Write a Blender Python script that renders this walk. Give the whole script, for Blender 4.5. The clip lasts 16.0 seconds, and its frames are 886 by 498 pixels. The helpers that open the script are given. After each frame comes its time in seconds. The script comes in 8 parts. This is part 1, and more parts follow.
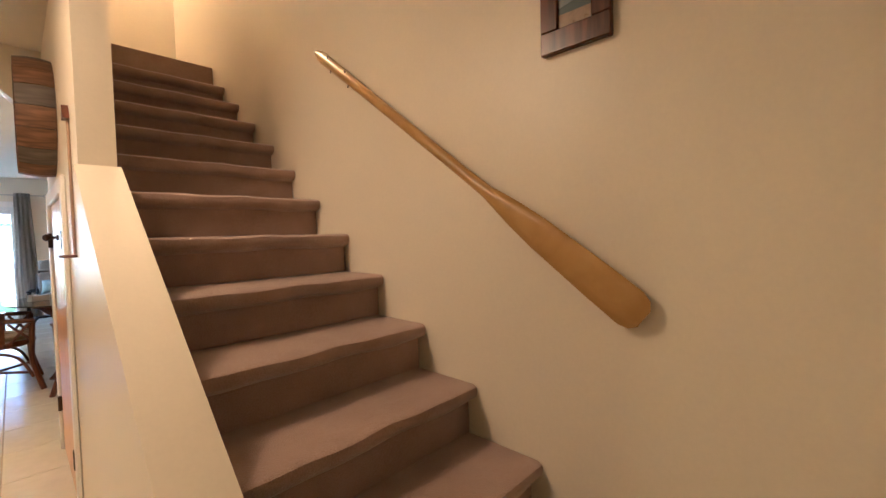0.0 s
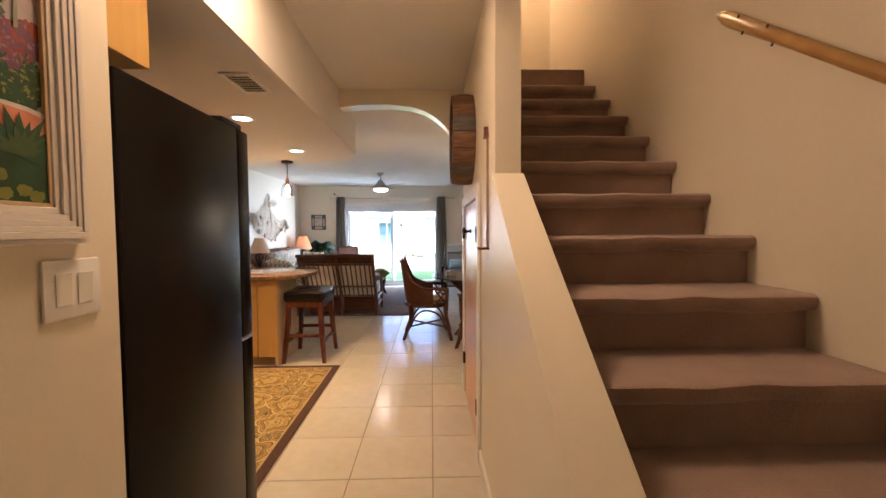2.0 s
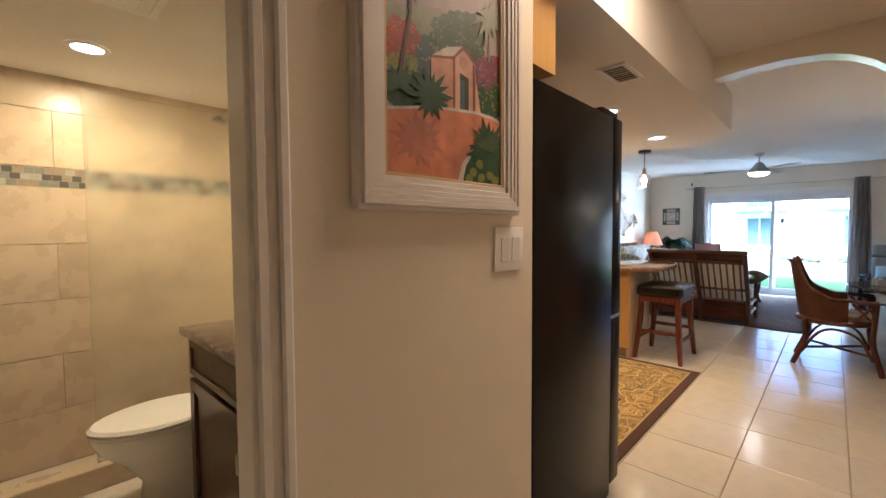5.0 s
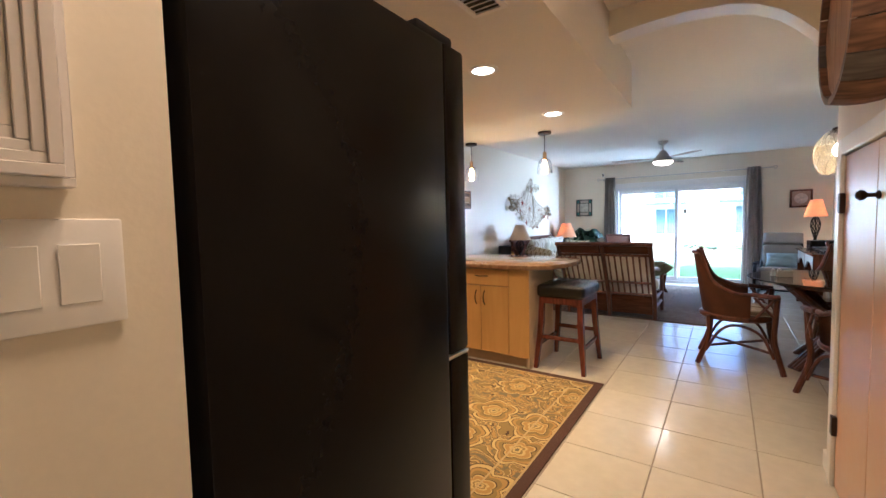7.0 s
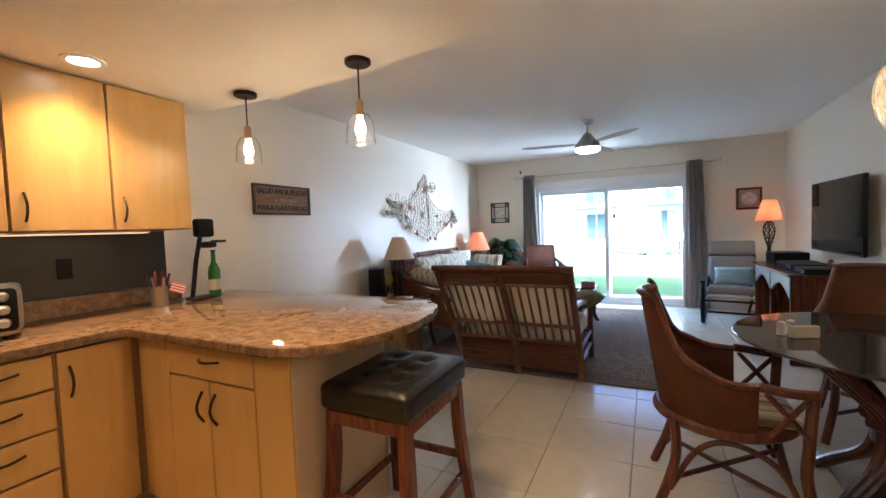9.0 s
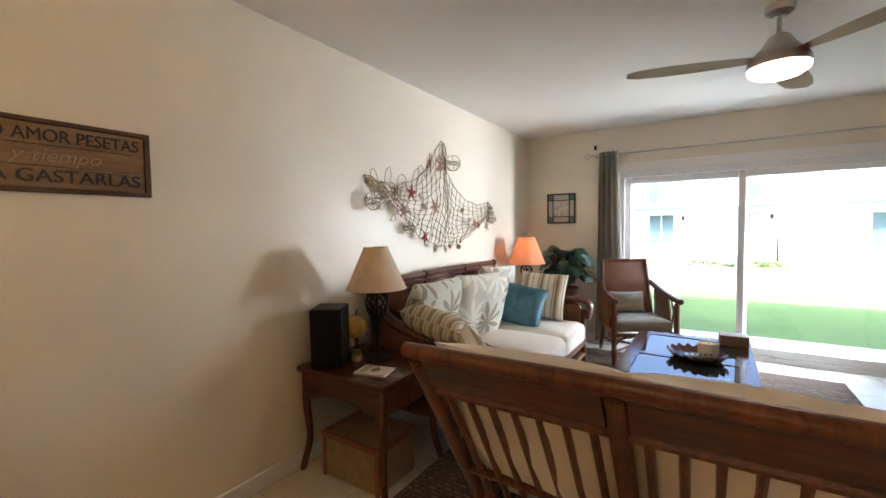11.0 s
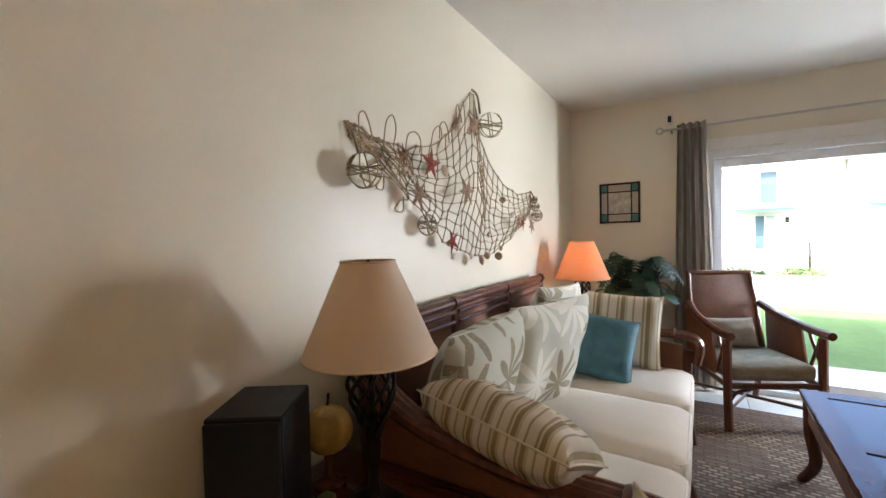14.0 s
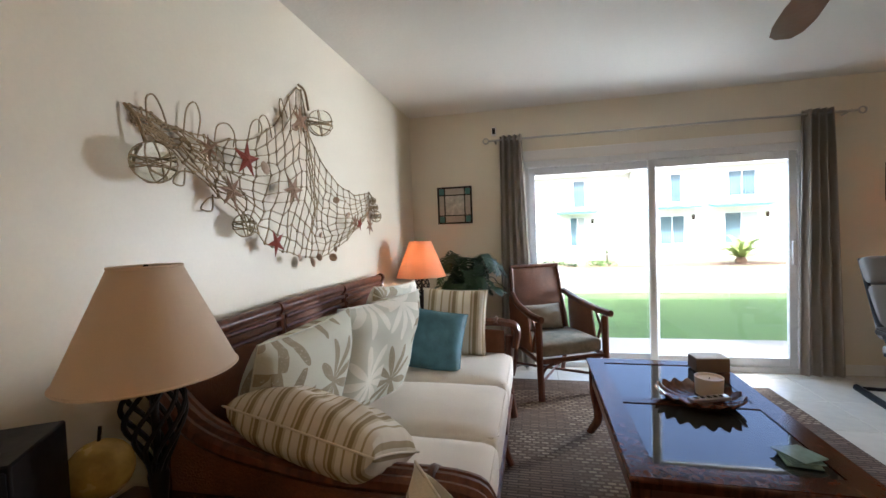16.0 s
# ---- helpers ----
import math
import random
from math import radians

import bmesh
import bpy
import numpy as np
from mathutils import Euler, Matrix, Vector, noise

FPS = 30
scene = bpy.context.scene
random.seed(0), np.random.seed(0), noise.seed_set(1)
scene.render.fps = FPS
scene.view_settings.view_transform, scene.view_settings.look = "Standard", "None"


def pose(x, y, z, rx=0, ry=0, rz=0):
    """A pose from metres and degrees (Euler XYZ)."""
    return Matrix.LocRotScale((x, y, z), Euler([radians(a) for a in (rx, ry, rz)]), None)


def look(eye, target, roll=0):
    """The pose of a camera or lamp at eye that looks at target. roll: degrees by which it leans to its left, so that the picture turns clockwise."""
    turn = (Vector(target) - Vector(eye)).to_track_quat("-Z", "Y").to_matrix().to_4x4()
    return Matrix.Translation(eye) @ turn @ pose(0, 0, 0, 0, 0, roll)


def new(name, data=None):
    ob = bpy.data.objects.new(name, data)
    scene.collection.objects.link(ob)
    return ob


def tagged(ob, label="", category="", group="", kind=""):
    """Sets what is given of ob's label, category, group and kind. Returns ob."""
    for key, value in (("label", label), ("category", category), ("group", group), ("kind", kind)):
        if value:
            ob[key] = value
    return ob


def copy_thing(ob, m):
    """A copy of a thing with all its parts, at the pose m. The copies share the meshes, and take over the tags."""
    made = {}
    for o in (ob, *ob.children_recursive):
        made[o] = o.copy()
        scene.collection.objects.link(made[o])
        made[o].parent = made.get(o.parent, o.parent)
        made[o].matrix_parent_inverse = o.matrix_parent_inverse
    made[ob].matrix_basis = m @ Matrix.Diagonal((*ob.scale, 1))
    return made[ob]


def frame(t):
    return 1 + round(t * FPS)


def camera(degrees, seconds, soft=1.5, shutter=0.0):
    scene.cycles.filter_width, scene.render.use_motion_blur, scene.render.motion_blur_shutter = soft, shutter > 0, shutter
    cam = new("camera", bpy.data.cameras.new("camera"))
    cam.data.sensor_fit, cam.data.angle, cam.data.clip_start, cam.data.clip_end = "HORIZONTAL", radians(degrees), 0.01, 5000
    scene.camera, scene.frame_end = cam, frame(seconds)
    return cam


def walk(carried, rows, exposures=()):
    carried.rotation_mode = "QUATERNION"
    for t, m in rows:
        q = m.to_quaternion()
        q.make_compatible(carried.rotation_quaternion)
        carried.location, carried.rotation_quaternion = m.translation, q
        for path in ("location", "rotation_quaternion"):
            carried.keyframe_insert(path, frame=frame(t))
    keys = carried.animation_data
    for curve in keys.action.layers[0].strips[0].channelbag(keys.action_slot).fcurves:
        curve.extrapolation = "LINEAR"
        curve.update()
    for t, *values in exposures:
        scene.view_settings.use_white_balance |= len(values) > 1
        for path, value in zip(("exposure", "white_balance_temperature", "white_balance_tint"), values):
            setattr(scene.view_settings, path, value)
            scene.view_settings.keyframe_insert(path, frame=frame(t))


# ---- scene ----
cam = camera(94.3, 16.0)
PATH = [
    (0, (0.079, 0.249, 1.324), (1.521, 1.632, 1.245), -1.3),
    (0.5, (0.091, 0.319, 1.314), (1.278, 1.927, 1.251), -0.9),
    (1, (0.062, 0.384, 1.338), (0.932, 2.183, 1.264), -0.6),
    (1.5, (0.029, 0.411, 1.335), (0.507, 2.352, 1.267), -0.2),
    (1.9, (-0.034, 0.424, 1.348), (0.133, 2.416, 1.274), -0.3),
    (2, (-0.028, 0.421, 1.355), (0.027, 2.418, 1.263), -0.3),
    (2.5, (-0.089, 0.384, 1.349), (-0.473, 2.345, 1.258), -0.2),
    (3, (-0.142, 0.34, 1.342), (-0.917, 2.182, 1.254), -0.1),
    (3.5, (-0.133, 0.315, 1.335), (-1.237, 1.98, 1.248), -0.4),
    (4, (-0.126, 0.315, 1.328), (-1.446, 1.815, 1.236), -0.2),
    (4.2, (-0.125, 0.307, 1.325), (-1.503, 1.753, 1.235), -0.3),
    (6.3, (-0.138, 0.643, 1.224), (-1.485, 2.118, 1.126), -1.0),
    (6.5, (-0.156, 0.783, 1.23), (-1.447, 2.307, 1.126), -1.0),
    (7, (-0.192, 1.237, 1.278), (-1.324, 2.881, 1.156), -1.3),
    (7.5, (-0.19, 1.768, 1.301), (-1.185, 3.499, 1.18), -1.6),
    (8, (-0.256, 2.319, 1.316), (-1.16, 4.099, 1.196), -1.7),
    (8.5, (-0.284, 2.903, 1.3), (-1.157, 4.699, 1.189), -1.8),
    (8.6, (-0.29, 3.03, 1.309), (-1.165, 4.825, 1.194), -1.5),
    (8.7, (-0.311, 3.135, 1.306), (-1.184, 4.931, 1.199), -1.8),
    (10.8, (-1.154, 5.366, 1.331), (-2.221, 7.055, 1.228), -0.8),
    (11, (-1.278, 5.534, 1.337), (-2.359, 7.214, 1.238), -0.8),
    (11.5, (-1.582, 5.856, 1.325), (-2.692, 7.518, 1.233), -0.8),
    (12, (-1.805, 6.128, 1.308), (-2.93, 7.78, 1.225), -0.8),
    (12.5, (-1.993, 6.351, 1.315), (-3.123, 7.999, 1.238), -0.9),
    (13, (-2.121, 6.482, 1.304), (-3.244, 8.135, 1.237), -1.0),
    (13.5, (-2.156, 6.513, 1.297), (-3.259, 8.18, 1.234), -1.1),
    (14, (-2.159, 6.521, 1.293), (-3.22, 8.215, 1.233), -1.3),
    (14.5, (-2.148, 6.536, 1.291), (-3.131, 8.277, 1.231), -1.4),
    (15, (-2.126, 6.553, 1.287), (-2.978, 8.361, 1.225), -1.6),
    (15.5, (-2.096, 6.557, 1.282), (-2.761, 8.442, 1.216), -1.8),
    (16, (-2.039, 6.562, 1.281), (-2.468, 8.514, 1.21), -2.1),
]
EXPOSURES = [(0, 3.76, 4500, 7), (0.6, 3.46, 4700, 10), (2, 3.24, 4850, 12), (3, 3.27, 4350, 8), (4, 3.2, 4250, 7), (6.4, 3.3, 4300, 8), (7.0, 3.36, 4300, 8), (7.6, 3.36, 4300, 8), (8.6, 3.26, 4350, 8), (10.8, 3.06, 5350, 10), (12.5, 2.82, 5450, 11), (14, 2.79, 5450, 10), (16, 2.6, 5400, 10)]
walk(cam, [(t, look(eye, target, roll)) for t, eye, target, roll in PATH], EXPOSURES)

# ---- world, sun, large lights ----
world = bpy.data.worlds.new("sky")
scene.world = world
world.use_nodes = True
wn = world.node_tree.nodes
sky = wn.new("ShaderNodeTexSky")
sky.sky_type, sky.sun_disc = "NISHITA", False
sky.sun_elevation, sky.sun_rotation, sky.dust_density = radians(53), radians(195), 9.0
sky.air_density, sky.ozone_density = 0.7, 0.6
wn["Background"].inputs["Strength"].default_value = 0.15
world.node_tree.links.new(sky.outputs["Color"], wn["Background"].inputs["Color"])


def lamp(name, kind, m, energy, color, **more):
    data = bpy.data.lights.new(name, kind)
    data.energy, data.color = energy, color
    for k, v in more.items():
        if k == "size":
            if kind == "AREA":
                data.size = v
            else:
                data.shadow_soft_size = v
        elif k == "size_y":
            data.shape, data.size_y = "RECTANGLE", v
        elif k == "disk":
            data.shape, data.size = "DISK", v
        elif k == "spread":
            data.spread = v
        elif k == "spot":
            data.spot_size, data.spot_blend = v, 0.6
    ob = new(name, data)
    ob.matrix_world = m
    return ob


WARM = (1.0, 0.565, 0.25)
BULB = (1.0, 0.585, 0.215)
CANS = (1.0, 0.53, 0.17)
sun = lamp("sun", "SUN", pose(0, 0, 20), 2.3, (1.0, 0.965, 0.92))
sun.data.angle = radians(0.5)
SUN_DIR = Vector((math.sin(radians(15)) * math.cos(radians(53)), math.cos(radians(15)) * math.cos(radians(53)), -math.sin(radians(53))))
sun.matrix_world = Matrix.Translation((0, 0, 20)) @ SUN_DIR.to_track_quat("-Z", "Y").to_matrix().to_4x4()
for cx, cy in ((-1.33, 4.47), (-2.67, 4.43), (-2.64, 3.35), (-1.32, 3.31)):
    lamp("can_lamp", "AREA", pose(cx, cy, 2.112), 1.15, CANS, disk=0.2, spread=radians(110))
lamp("hall_lamp", "AREA", pose(-0.50, 1.85, 2.50), 2.3, WARM, disk=0.5)
lamp("bath_lamp", "AREA", pose(-2.62, 0.60, 2.112), 2.4, BULB, disk=0.12)
lamp("upstairs_lamp", "POINT", pose(0.75, 4.6, 4.6), 6.5, WARM, size=0.12)
# Added area lamps hidden outside the glass door, standing in for sky light.
lamp("window_fill", "AREA", look((-0.98, 11.05, 2.50), (-1.2, 8.2, 0.9)), 11.0, (0.62, 0.83, 1.0), size=2.3, size_y=0.7)
lamp("door_fill", "AREA", look((0.80, 11.28, 1.20), (-3.2, 7.3, 1.25)), 23.0, (1.0, 0.945, 0.87), size=0.5, size_y=1.0)
lamp("fan_lamp", "AREA", pose(-0.985, 8.27, 2.078), 0.3, (1.0, 0.72, 0.45), disk=0.24)

# ---- materials ----


def nodes_of(name):
    m = bpy.data.materials.new(name)
    m.use_nodes = True
    t = m.node_tree
    return m, t, t.nodes["Principled BSDF"], (lambda kind: t.nodes.new("ShaderNode" + kind)), t.links.new


def coords(make, link, scale=(1, 1, 1), space="Object", rot=(0, 0, 0)):
    c, mp = make("TexCoord"), make("Mapping")
    mp.inputs["Scale"].default_value = scale
    mp.inputs["Rotation"].default_value = rot
    link(c.outputs[space], mp.inputs["Vector"])
    return mp.outputs["Vector"]


def ramp(make, link, fac, stops, hard=False):
    r = make("ValToRGB")
    if hard:
        r.color_ramp.interpolation = "CONSTANT"
    el = r.color_ramp.elements
    while len(el) < len(stops):
        el.new(0.5)
    for e, (p, c) in zip(el, stops):
        e.position, e.color = p, (*c, 1)
    link(fac, r.inputs["Fac"])
    return r.outputs["Color"]


def add_bump(make, link, bsdf, height, strength, dist=0.01):
    b = make("Bump")
    b.inputs["Strength"].default_value, b.inputs["Distance"].default_value = strength, dist
    link(height, b.inputs["Height"])
    link(b.outputs["Normal"], bsdf.inputs["Normal"])


def surf(name, color, rough=0.6, metal=0.0, vary=0.12, grain=30, broad=1.6, bump=0.1, stretch=(1, 1, 1), spec=0.5, per=0.0, rvar=0.1):
    """A surface with variation at a broad and a fine scale; per: variation between pieces."""
    m, t, b, make, link = nodes_of(name)
    v = coords(make, link, stretch)
    n1, n2 = make("TexNoise"), make("TexNoise")
    n1.inputs["Scale"].default_value, n2.inputs["Scale"].default_value = broad, grain
    n1.inputs["Detail"].default_value, n2.inputs["Detail"].default_value = 3, 4
    link(v, n1.inputs["Vector"]), link(v, n2.inputs["Vector"])
    mix = make("Mix")
    mix.data_type = "FLOAT"
    mix.inputs[0].default_value = 0.45
    link(n1.outputs["Fac"], mix.inputs[2]), link(n2.outputs["Fac"], mix.inputs[3])
    fac = mix.outputs[0]
    if per:
        oi, ad = make("ObjectInfo"), make("MapRange")
        link(oi.outputs["Random"], ad.inputs["Value"])
        ad.inputs["To Min"].default_value, ad.inputs["To Max"].default_value = -per, per
        su = make("Math")
        link(fac, su.inputs[0]), link(ad.outputs["Result"], su.inputs[1])
        fac = su.outputs[0]
    lo = tuple(max(0, c * (1 - vary)) for c in color)
    hi = tuple(min(1, c * (1 + vary)) for c in color)
    link(ramp(make, link, fac, [(0.3, lo), (0.7, hi)]), b.inputs["Base Color"])
    b.inputs["Metallic"].default_value = metal
    b.inputs["Specular IOR Level"].default_value = spec
    mr = make("MapRange")
    link(n2.outputs["Fac"], mr.inputs["Value"])
    mr.inputs["To Min"].default_value, mr.inputs["To Max"].default_value = max(0.02, rough - rvar), min(1, rough + rvar)
    link(mr.outputs["Result"], b.inputs["Roughness"])
    if bump:
        add_bump(make, link, b, n2.outputs["Fac"], bump)
    return m


def glow(name, color, strength):
    m, t, b, make, link = nodes_of(name)
    b.inputs["Base Color"].default_value = (*color, 1)
    b.inputs["Emission Color"].default_value = (*color, 1)
    b.inputs["Emission Strength"].default_value = strength
    return m


def wood(name, dark, light, scale=1.0, rough=0.35, stretch=(14, 14, 1.2)):
    m, t, b, make, link = nodes_of(name)
    v = coords(make, link, tuple(s * scale for s in stretch))
    n, w = make("TexNoise"), make("TexNoise")
    n.inputs["Scale"].default_value, n.inputs["Detail"].default_value, n.inputs["Distortion"].default_value = 2.2, 6, 1.2
    w.inputs["Scale"].default_value, w.inputs["Detail"].default_value = 14, 3
    link(v, n.inputs["Vector"]), link(v, w.inputs["Vector"])
    link(ramp(make, link, n.outputs["Fac"], [(0.3, dark), (0.72, light)]), b.inputs["Base Color"])
    b.inputs["Roughness"].default_value = rough
    add_bump(make, link, b, w.outputs["Fac"], 0.08, 0.004)
    return m


def glass_mat(name, color=(1, 1, 1), rough=0.0, alpha=None):
    m, t, b, make, link = nodes_of(name)
    b.inputs["Base Color"].default_value = (*color, 1)
    b.inputs["Roughness"].default_value = rough
    b.inputs["Transmission Weight"].default_value = 1.0
    b.inputs["IOR"].default_value = 1.45
    return m


M_WALL = surf("wall_paint", (0.80, 0.735, 0.595), 0.40, vary=0.03, grain=90, broad=0.8, bump=0.04)
M_CEIL = surf("ceiling_paint", (0.78, 0.745, 0.68), 0.8, vary=0.03, grain=60, broad=1.0, bump=0.12)
M_TRIM = surf("white_trim", (0.85, 0.83, 0.80), 0.35, vary=0.02, grain=50, bump=0.02)
M_FRAME = surf("vinyl_frame", (0.80, 0.81, 0.82), 0.3, vary=0.02, bump=0.0)
M_TILE = surf("floor_tile", (0.66, 0.61, 0.52), 0.155, vary=0.09, grain=13, broad=1.3, bump=0.14, per=0.10, rvar=0.07)
M_GROUT = surf("grout", (0.36, 0.31, 0.25), 0.9, grain=80, bump=0.2)
M_OAKTRIM = wood("dark_wood", (0.05, 0.016, 0.008), (0.15, 0.050, 0.022), rough=0.25)
M_OAKLONG = wood("dark_wood_long", (0.052, 0.015, 0.007), (0.125, 0.038, 0.016), rough=0.22, stretch=(1.2, 14, 14))
M_RATTAN = wood("rattan_wood", (0.06, 0.019, 0.009), (0.185, 0.062, 0.026), rough=0.3)
M_STOOLWOOD = wood("stool_wood", (0.075, 0.018, 0.009), (0.19, 0.052, 0.024), rough=0.22)
M_MAPLE = wood("maple_laminate", (0.52, 0.315, 0.075), (0.58, 0.365, 0.098), scale=0.5, rough=0.3)
M_MAPLEDARK = wood("maple_edge", (0.30, 0.18, 0.07), (0.38, 0.23, 0.10), scale=0.5, rough=0.4)
M_BLACK = surf("black_appliance", (0.004, 0.004, 0.0045), 0.16, vary=0.2, grain=220, bump=0.05, rvar=0.04, spec=0.2)
M_FRIDGE = surf("fridge_black", (0.0065, 0.0052, 0.0042), 0.24, vary=0.2, grain=60, bump=0.0, rvar=0.02, spec=0.13)
M_BLACKMAT = surf("black_plastic", (0.008, 0.008, 0.009), 0.45, vary=0.2, bump=0.03, spec=0.25)
M_STEEL = surf("brushed_steel", (0.55, 0.53, 0.50), 0.32, 1.0, vary=0.08, grain=40, stretch=(1, 1, 12), bump=0.02)
M_BRONZE = surf("dark_bronze", (0.045, 0.028, 0.020), 0.4, 0.7, vary=0.2, bump=0.05)
M_IRON = surf("black_iron", (0.018, 0.016, 0.015), 0.5, 0.6, vary=0.3, bump=0.1)
M_LEATHER = surf("black_leather", (0.012, 0.010, 0.009), 0.24, vary=0.2, grain=110, bump=0.18)
M_WHITE = surf("white_ceramic", (0.82, 0.80, 0.76), 0.12, vary=0.01, bump=0.0)
M_CREAM = surf("cream_fabric", (0.80, 0.74, 0.66), 0.92, vary=0.05, grain=260, broad=4, bump=0.25)
M_TEAL = surf("teal_fabric", (0.075, 0.20, 0.27), 0.6, vary=0.3, grain=14, broad=7, bump=0.55)
M_SHADE = surf("lampshade_linen", (0.70, 0.55, 0.41), 0.9, vary=0.04, grain=300, broad=3, bump=0.02)
M_GREYFAB = surf("grey_fabric", (0.27, 0.26, 0.25), 0.95, vary=0.1, grain=220, bump=0.3)
M_BLUEFAB = surf("pale_blue_fabric", (0.33, 0.44, 0.50), 0.9, vary=0.12, grain=200, bump=0.3)
M_CURTAIN = surf("grey_curtain", (0.48, 0.43, 0.37), 0.8, vary=0.08, grain=250, broad=3, bump=0.2)
M_WICKER = surf("woven_wicker", (0.19, 0.072, 0.028), 0.5, vary=0.35, grain=150, broad=6, bump=0.5)
M_GRASS = surf("lawn", (0.105, 0.175, 0.045), 0.9, vary=0.35, grain=14, broad=0.5, bump=0.6)
M_CONC = surf("patio_concrete", (0.42, 0.39, 0.35), 0.85, vary=0.1, grain=25, bump=0.2)
M_STUCCO = surf("white_stucco", (0.78, 0.76, 0.72), 0.85, vary=0.04, grain=40, bump=0.2)
M_GREENTRIM = surf("green_awning", (0.05, 0.16, 0.15), 0.6, vary=0.1)
M_DARKGLASS = surf("far_window_glass", (0.09, 0.135, 0.16), 0.06, vary=0.35, grain=2, bump=0.0, spec=0.5)
M_ROPE = surf("net_rope", (0.38, 0.29, 0.165), 0.85, vary=0.3, grain=160, broad=9, bump=0.4)
M_LEAF = surf("fern_leaf", (0.018, 0.05, 0.014), 0.45, vary=0.4, grain=30, broad=8, bump=0.1)
M_STAR = surf("starfish_red", (0.26, 0.05, 0.025), 0.85, vary=0.25, grain=120, bump=0.5)
M_SHELL = surf("shell", (0.52, 0.36, 0.24), 0.5, vary=0.25, grain=40, broad=14, bump=0.2)
M_GLASS = glass_mat("clear_glass")
M_BULBGLOW = glow("bulb_glow", (1.0, 0.66, 0.36), 8)
M_CANGLOW = glow("can_glow", (1.0, 0.80, 0.55), 2.2)
M_SOIL = surf("flower_bed", (0.16, 0.10, 0.06), 0.95, vary=0.3, grain=20, bump=0.5)


def carpet_mat():
    m, t, b, make, link = nodes_of("stair_carpet")
    v = coords(make, link)
    n, f = make("TexNoise"), make("TexNoise")
    n.inputs["Scale"].default_value, n.inputs["Detail"].default_value = 5, 4
    f.inputs["Scale"].default_value, f.inputs["Detail"].default_value = 260, 2
    link(v, n.inputs["Vector"]), link(v, f.inputs["Vector"])
    mx = make("Mix")
    mx.data_type = "FLOAT"
    mx.inputs[0].default_value = 0.5
    link(n.outputs["Fac"], mx.inputs[2]), link(f.outputs["Fac"], mx.inputs[3])
    link(ramp(make, link, mx.outputs[0], [(0.3, (0.255, 0.165, 0.128)), (0.7, (0.45, 0.32, 0.255))]), b.inputs["Base Color"])
    b.inputs["Roughness"].default_value = 1.0
    b.inputs["Sheen Weight"].default_value = 0.4
    add_bump(make, link, b, f.outputs["Fac"], 0.6, 0.006)
    return m


M_CARPET = carpet_mat()


def granite_mat(name, stops, scale=60):
    m, t, b, make, link = nodes_of(name)
    v = coords(make, link)
    vo, n = make("TexVoronoi"), make("TexNoise")
    vo.inputs["Scale"].default_value = scale
    n.inputs["Scale"].default_value, n.inputs["Detail"].default_value, n.inputs["Distortion"].default_value = 22, 8, 0.8
    link(v, vo.inputs["Vector"]), link(v, n.inputs["Vector"])
    mx = make("Mix")
    mx.data_type = "FLOAT"
    mx.inputs[0].default_value = 0.78
    link(vo.outputs["Color"], mx.inputs[2]), link(n.outputs["Fac"], mx.inputs[3])
    link(ramp(make, link, mx.outputs[0], stops), b.inputs["Base Color"])
    b.inputs["Roughness"].default_value = 0.07
    return m


M_GRANITE = granite_mat("tan_granite", [(0.22, (0.07, 0.038, 0.018)), (0.42, (0.17, 0.10, 0.046)), (0.55, (0.24, 0.15, 0.072)), (0.75, (0.32, 0.22, 0.12))], 170)
M_DKGRANITE = granite_mat("brown_granite", [(0.28, (0.02, 0.014, 0.012)), (0.5, (0.10, 0.07, 0.055)), (0.72, (0.26, 0.20, 0.17))], 45)


def band_fabric(name, stops, axis, freq, grain=260, space="Object"):
    """Woven stripes that run across one axis of the cushion."""
    m, t, b, make, link = nodes_of(name)
    v = coords(make, link, (1, 1, 1), space)
    sp, mu, fr = make("SeparateXYZ"), make("Math"), make("Math")
    link(v, sp.inputs[0])
    mu.operation, fr.operation = "MULTIPLY", "FRACT"
    mu.inputs[1].default_value = freq
    link(sp.outputs[axis], mu.inputs[0])
    link(mu.outputs[0], fr.inputs[0])
    link(ramp(make, link, fr.outputs[0], stops, True), b.inputs["Base Color"])
    b.inputs["Roughness"].default_value = 0.9
    f = make("TexNoise")
    f.inputs["Scale"].default_value = grain
    link(v, f.inputs["Vector"])
    add_bump(make, link, b, f.outputs["Fac"], 0.25, 0.004)
    return m


STRIPE = [(0.0, (0.72, 0.66, 0.55)), (0.30, (0.37, 0.30, 0.18)), (0.38, (0.64, 0.57, 0.44)), (0.46, (0.30, 0.235, 0.135)), (0.62, (0.56, 0.49, 0.35)), (0.72, (0.76, 0.71, 0.61)), (0.92, (0.41, 0.34, 0.21))]
M_STRIPE = band_fabric("striped_fabric", STRIPE, 0, 12.0, 260, "UV")
M_STRIPE2 = band_fabric("striped_fabric_fine", STRIPE, 0, 7.0, 260, "UV")
M_SEATSTRIPE = band_fabric("striped_seat_fabric", STRIPE, 0, 7.0)


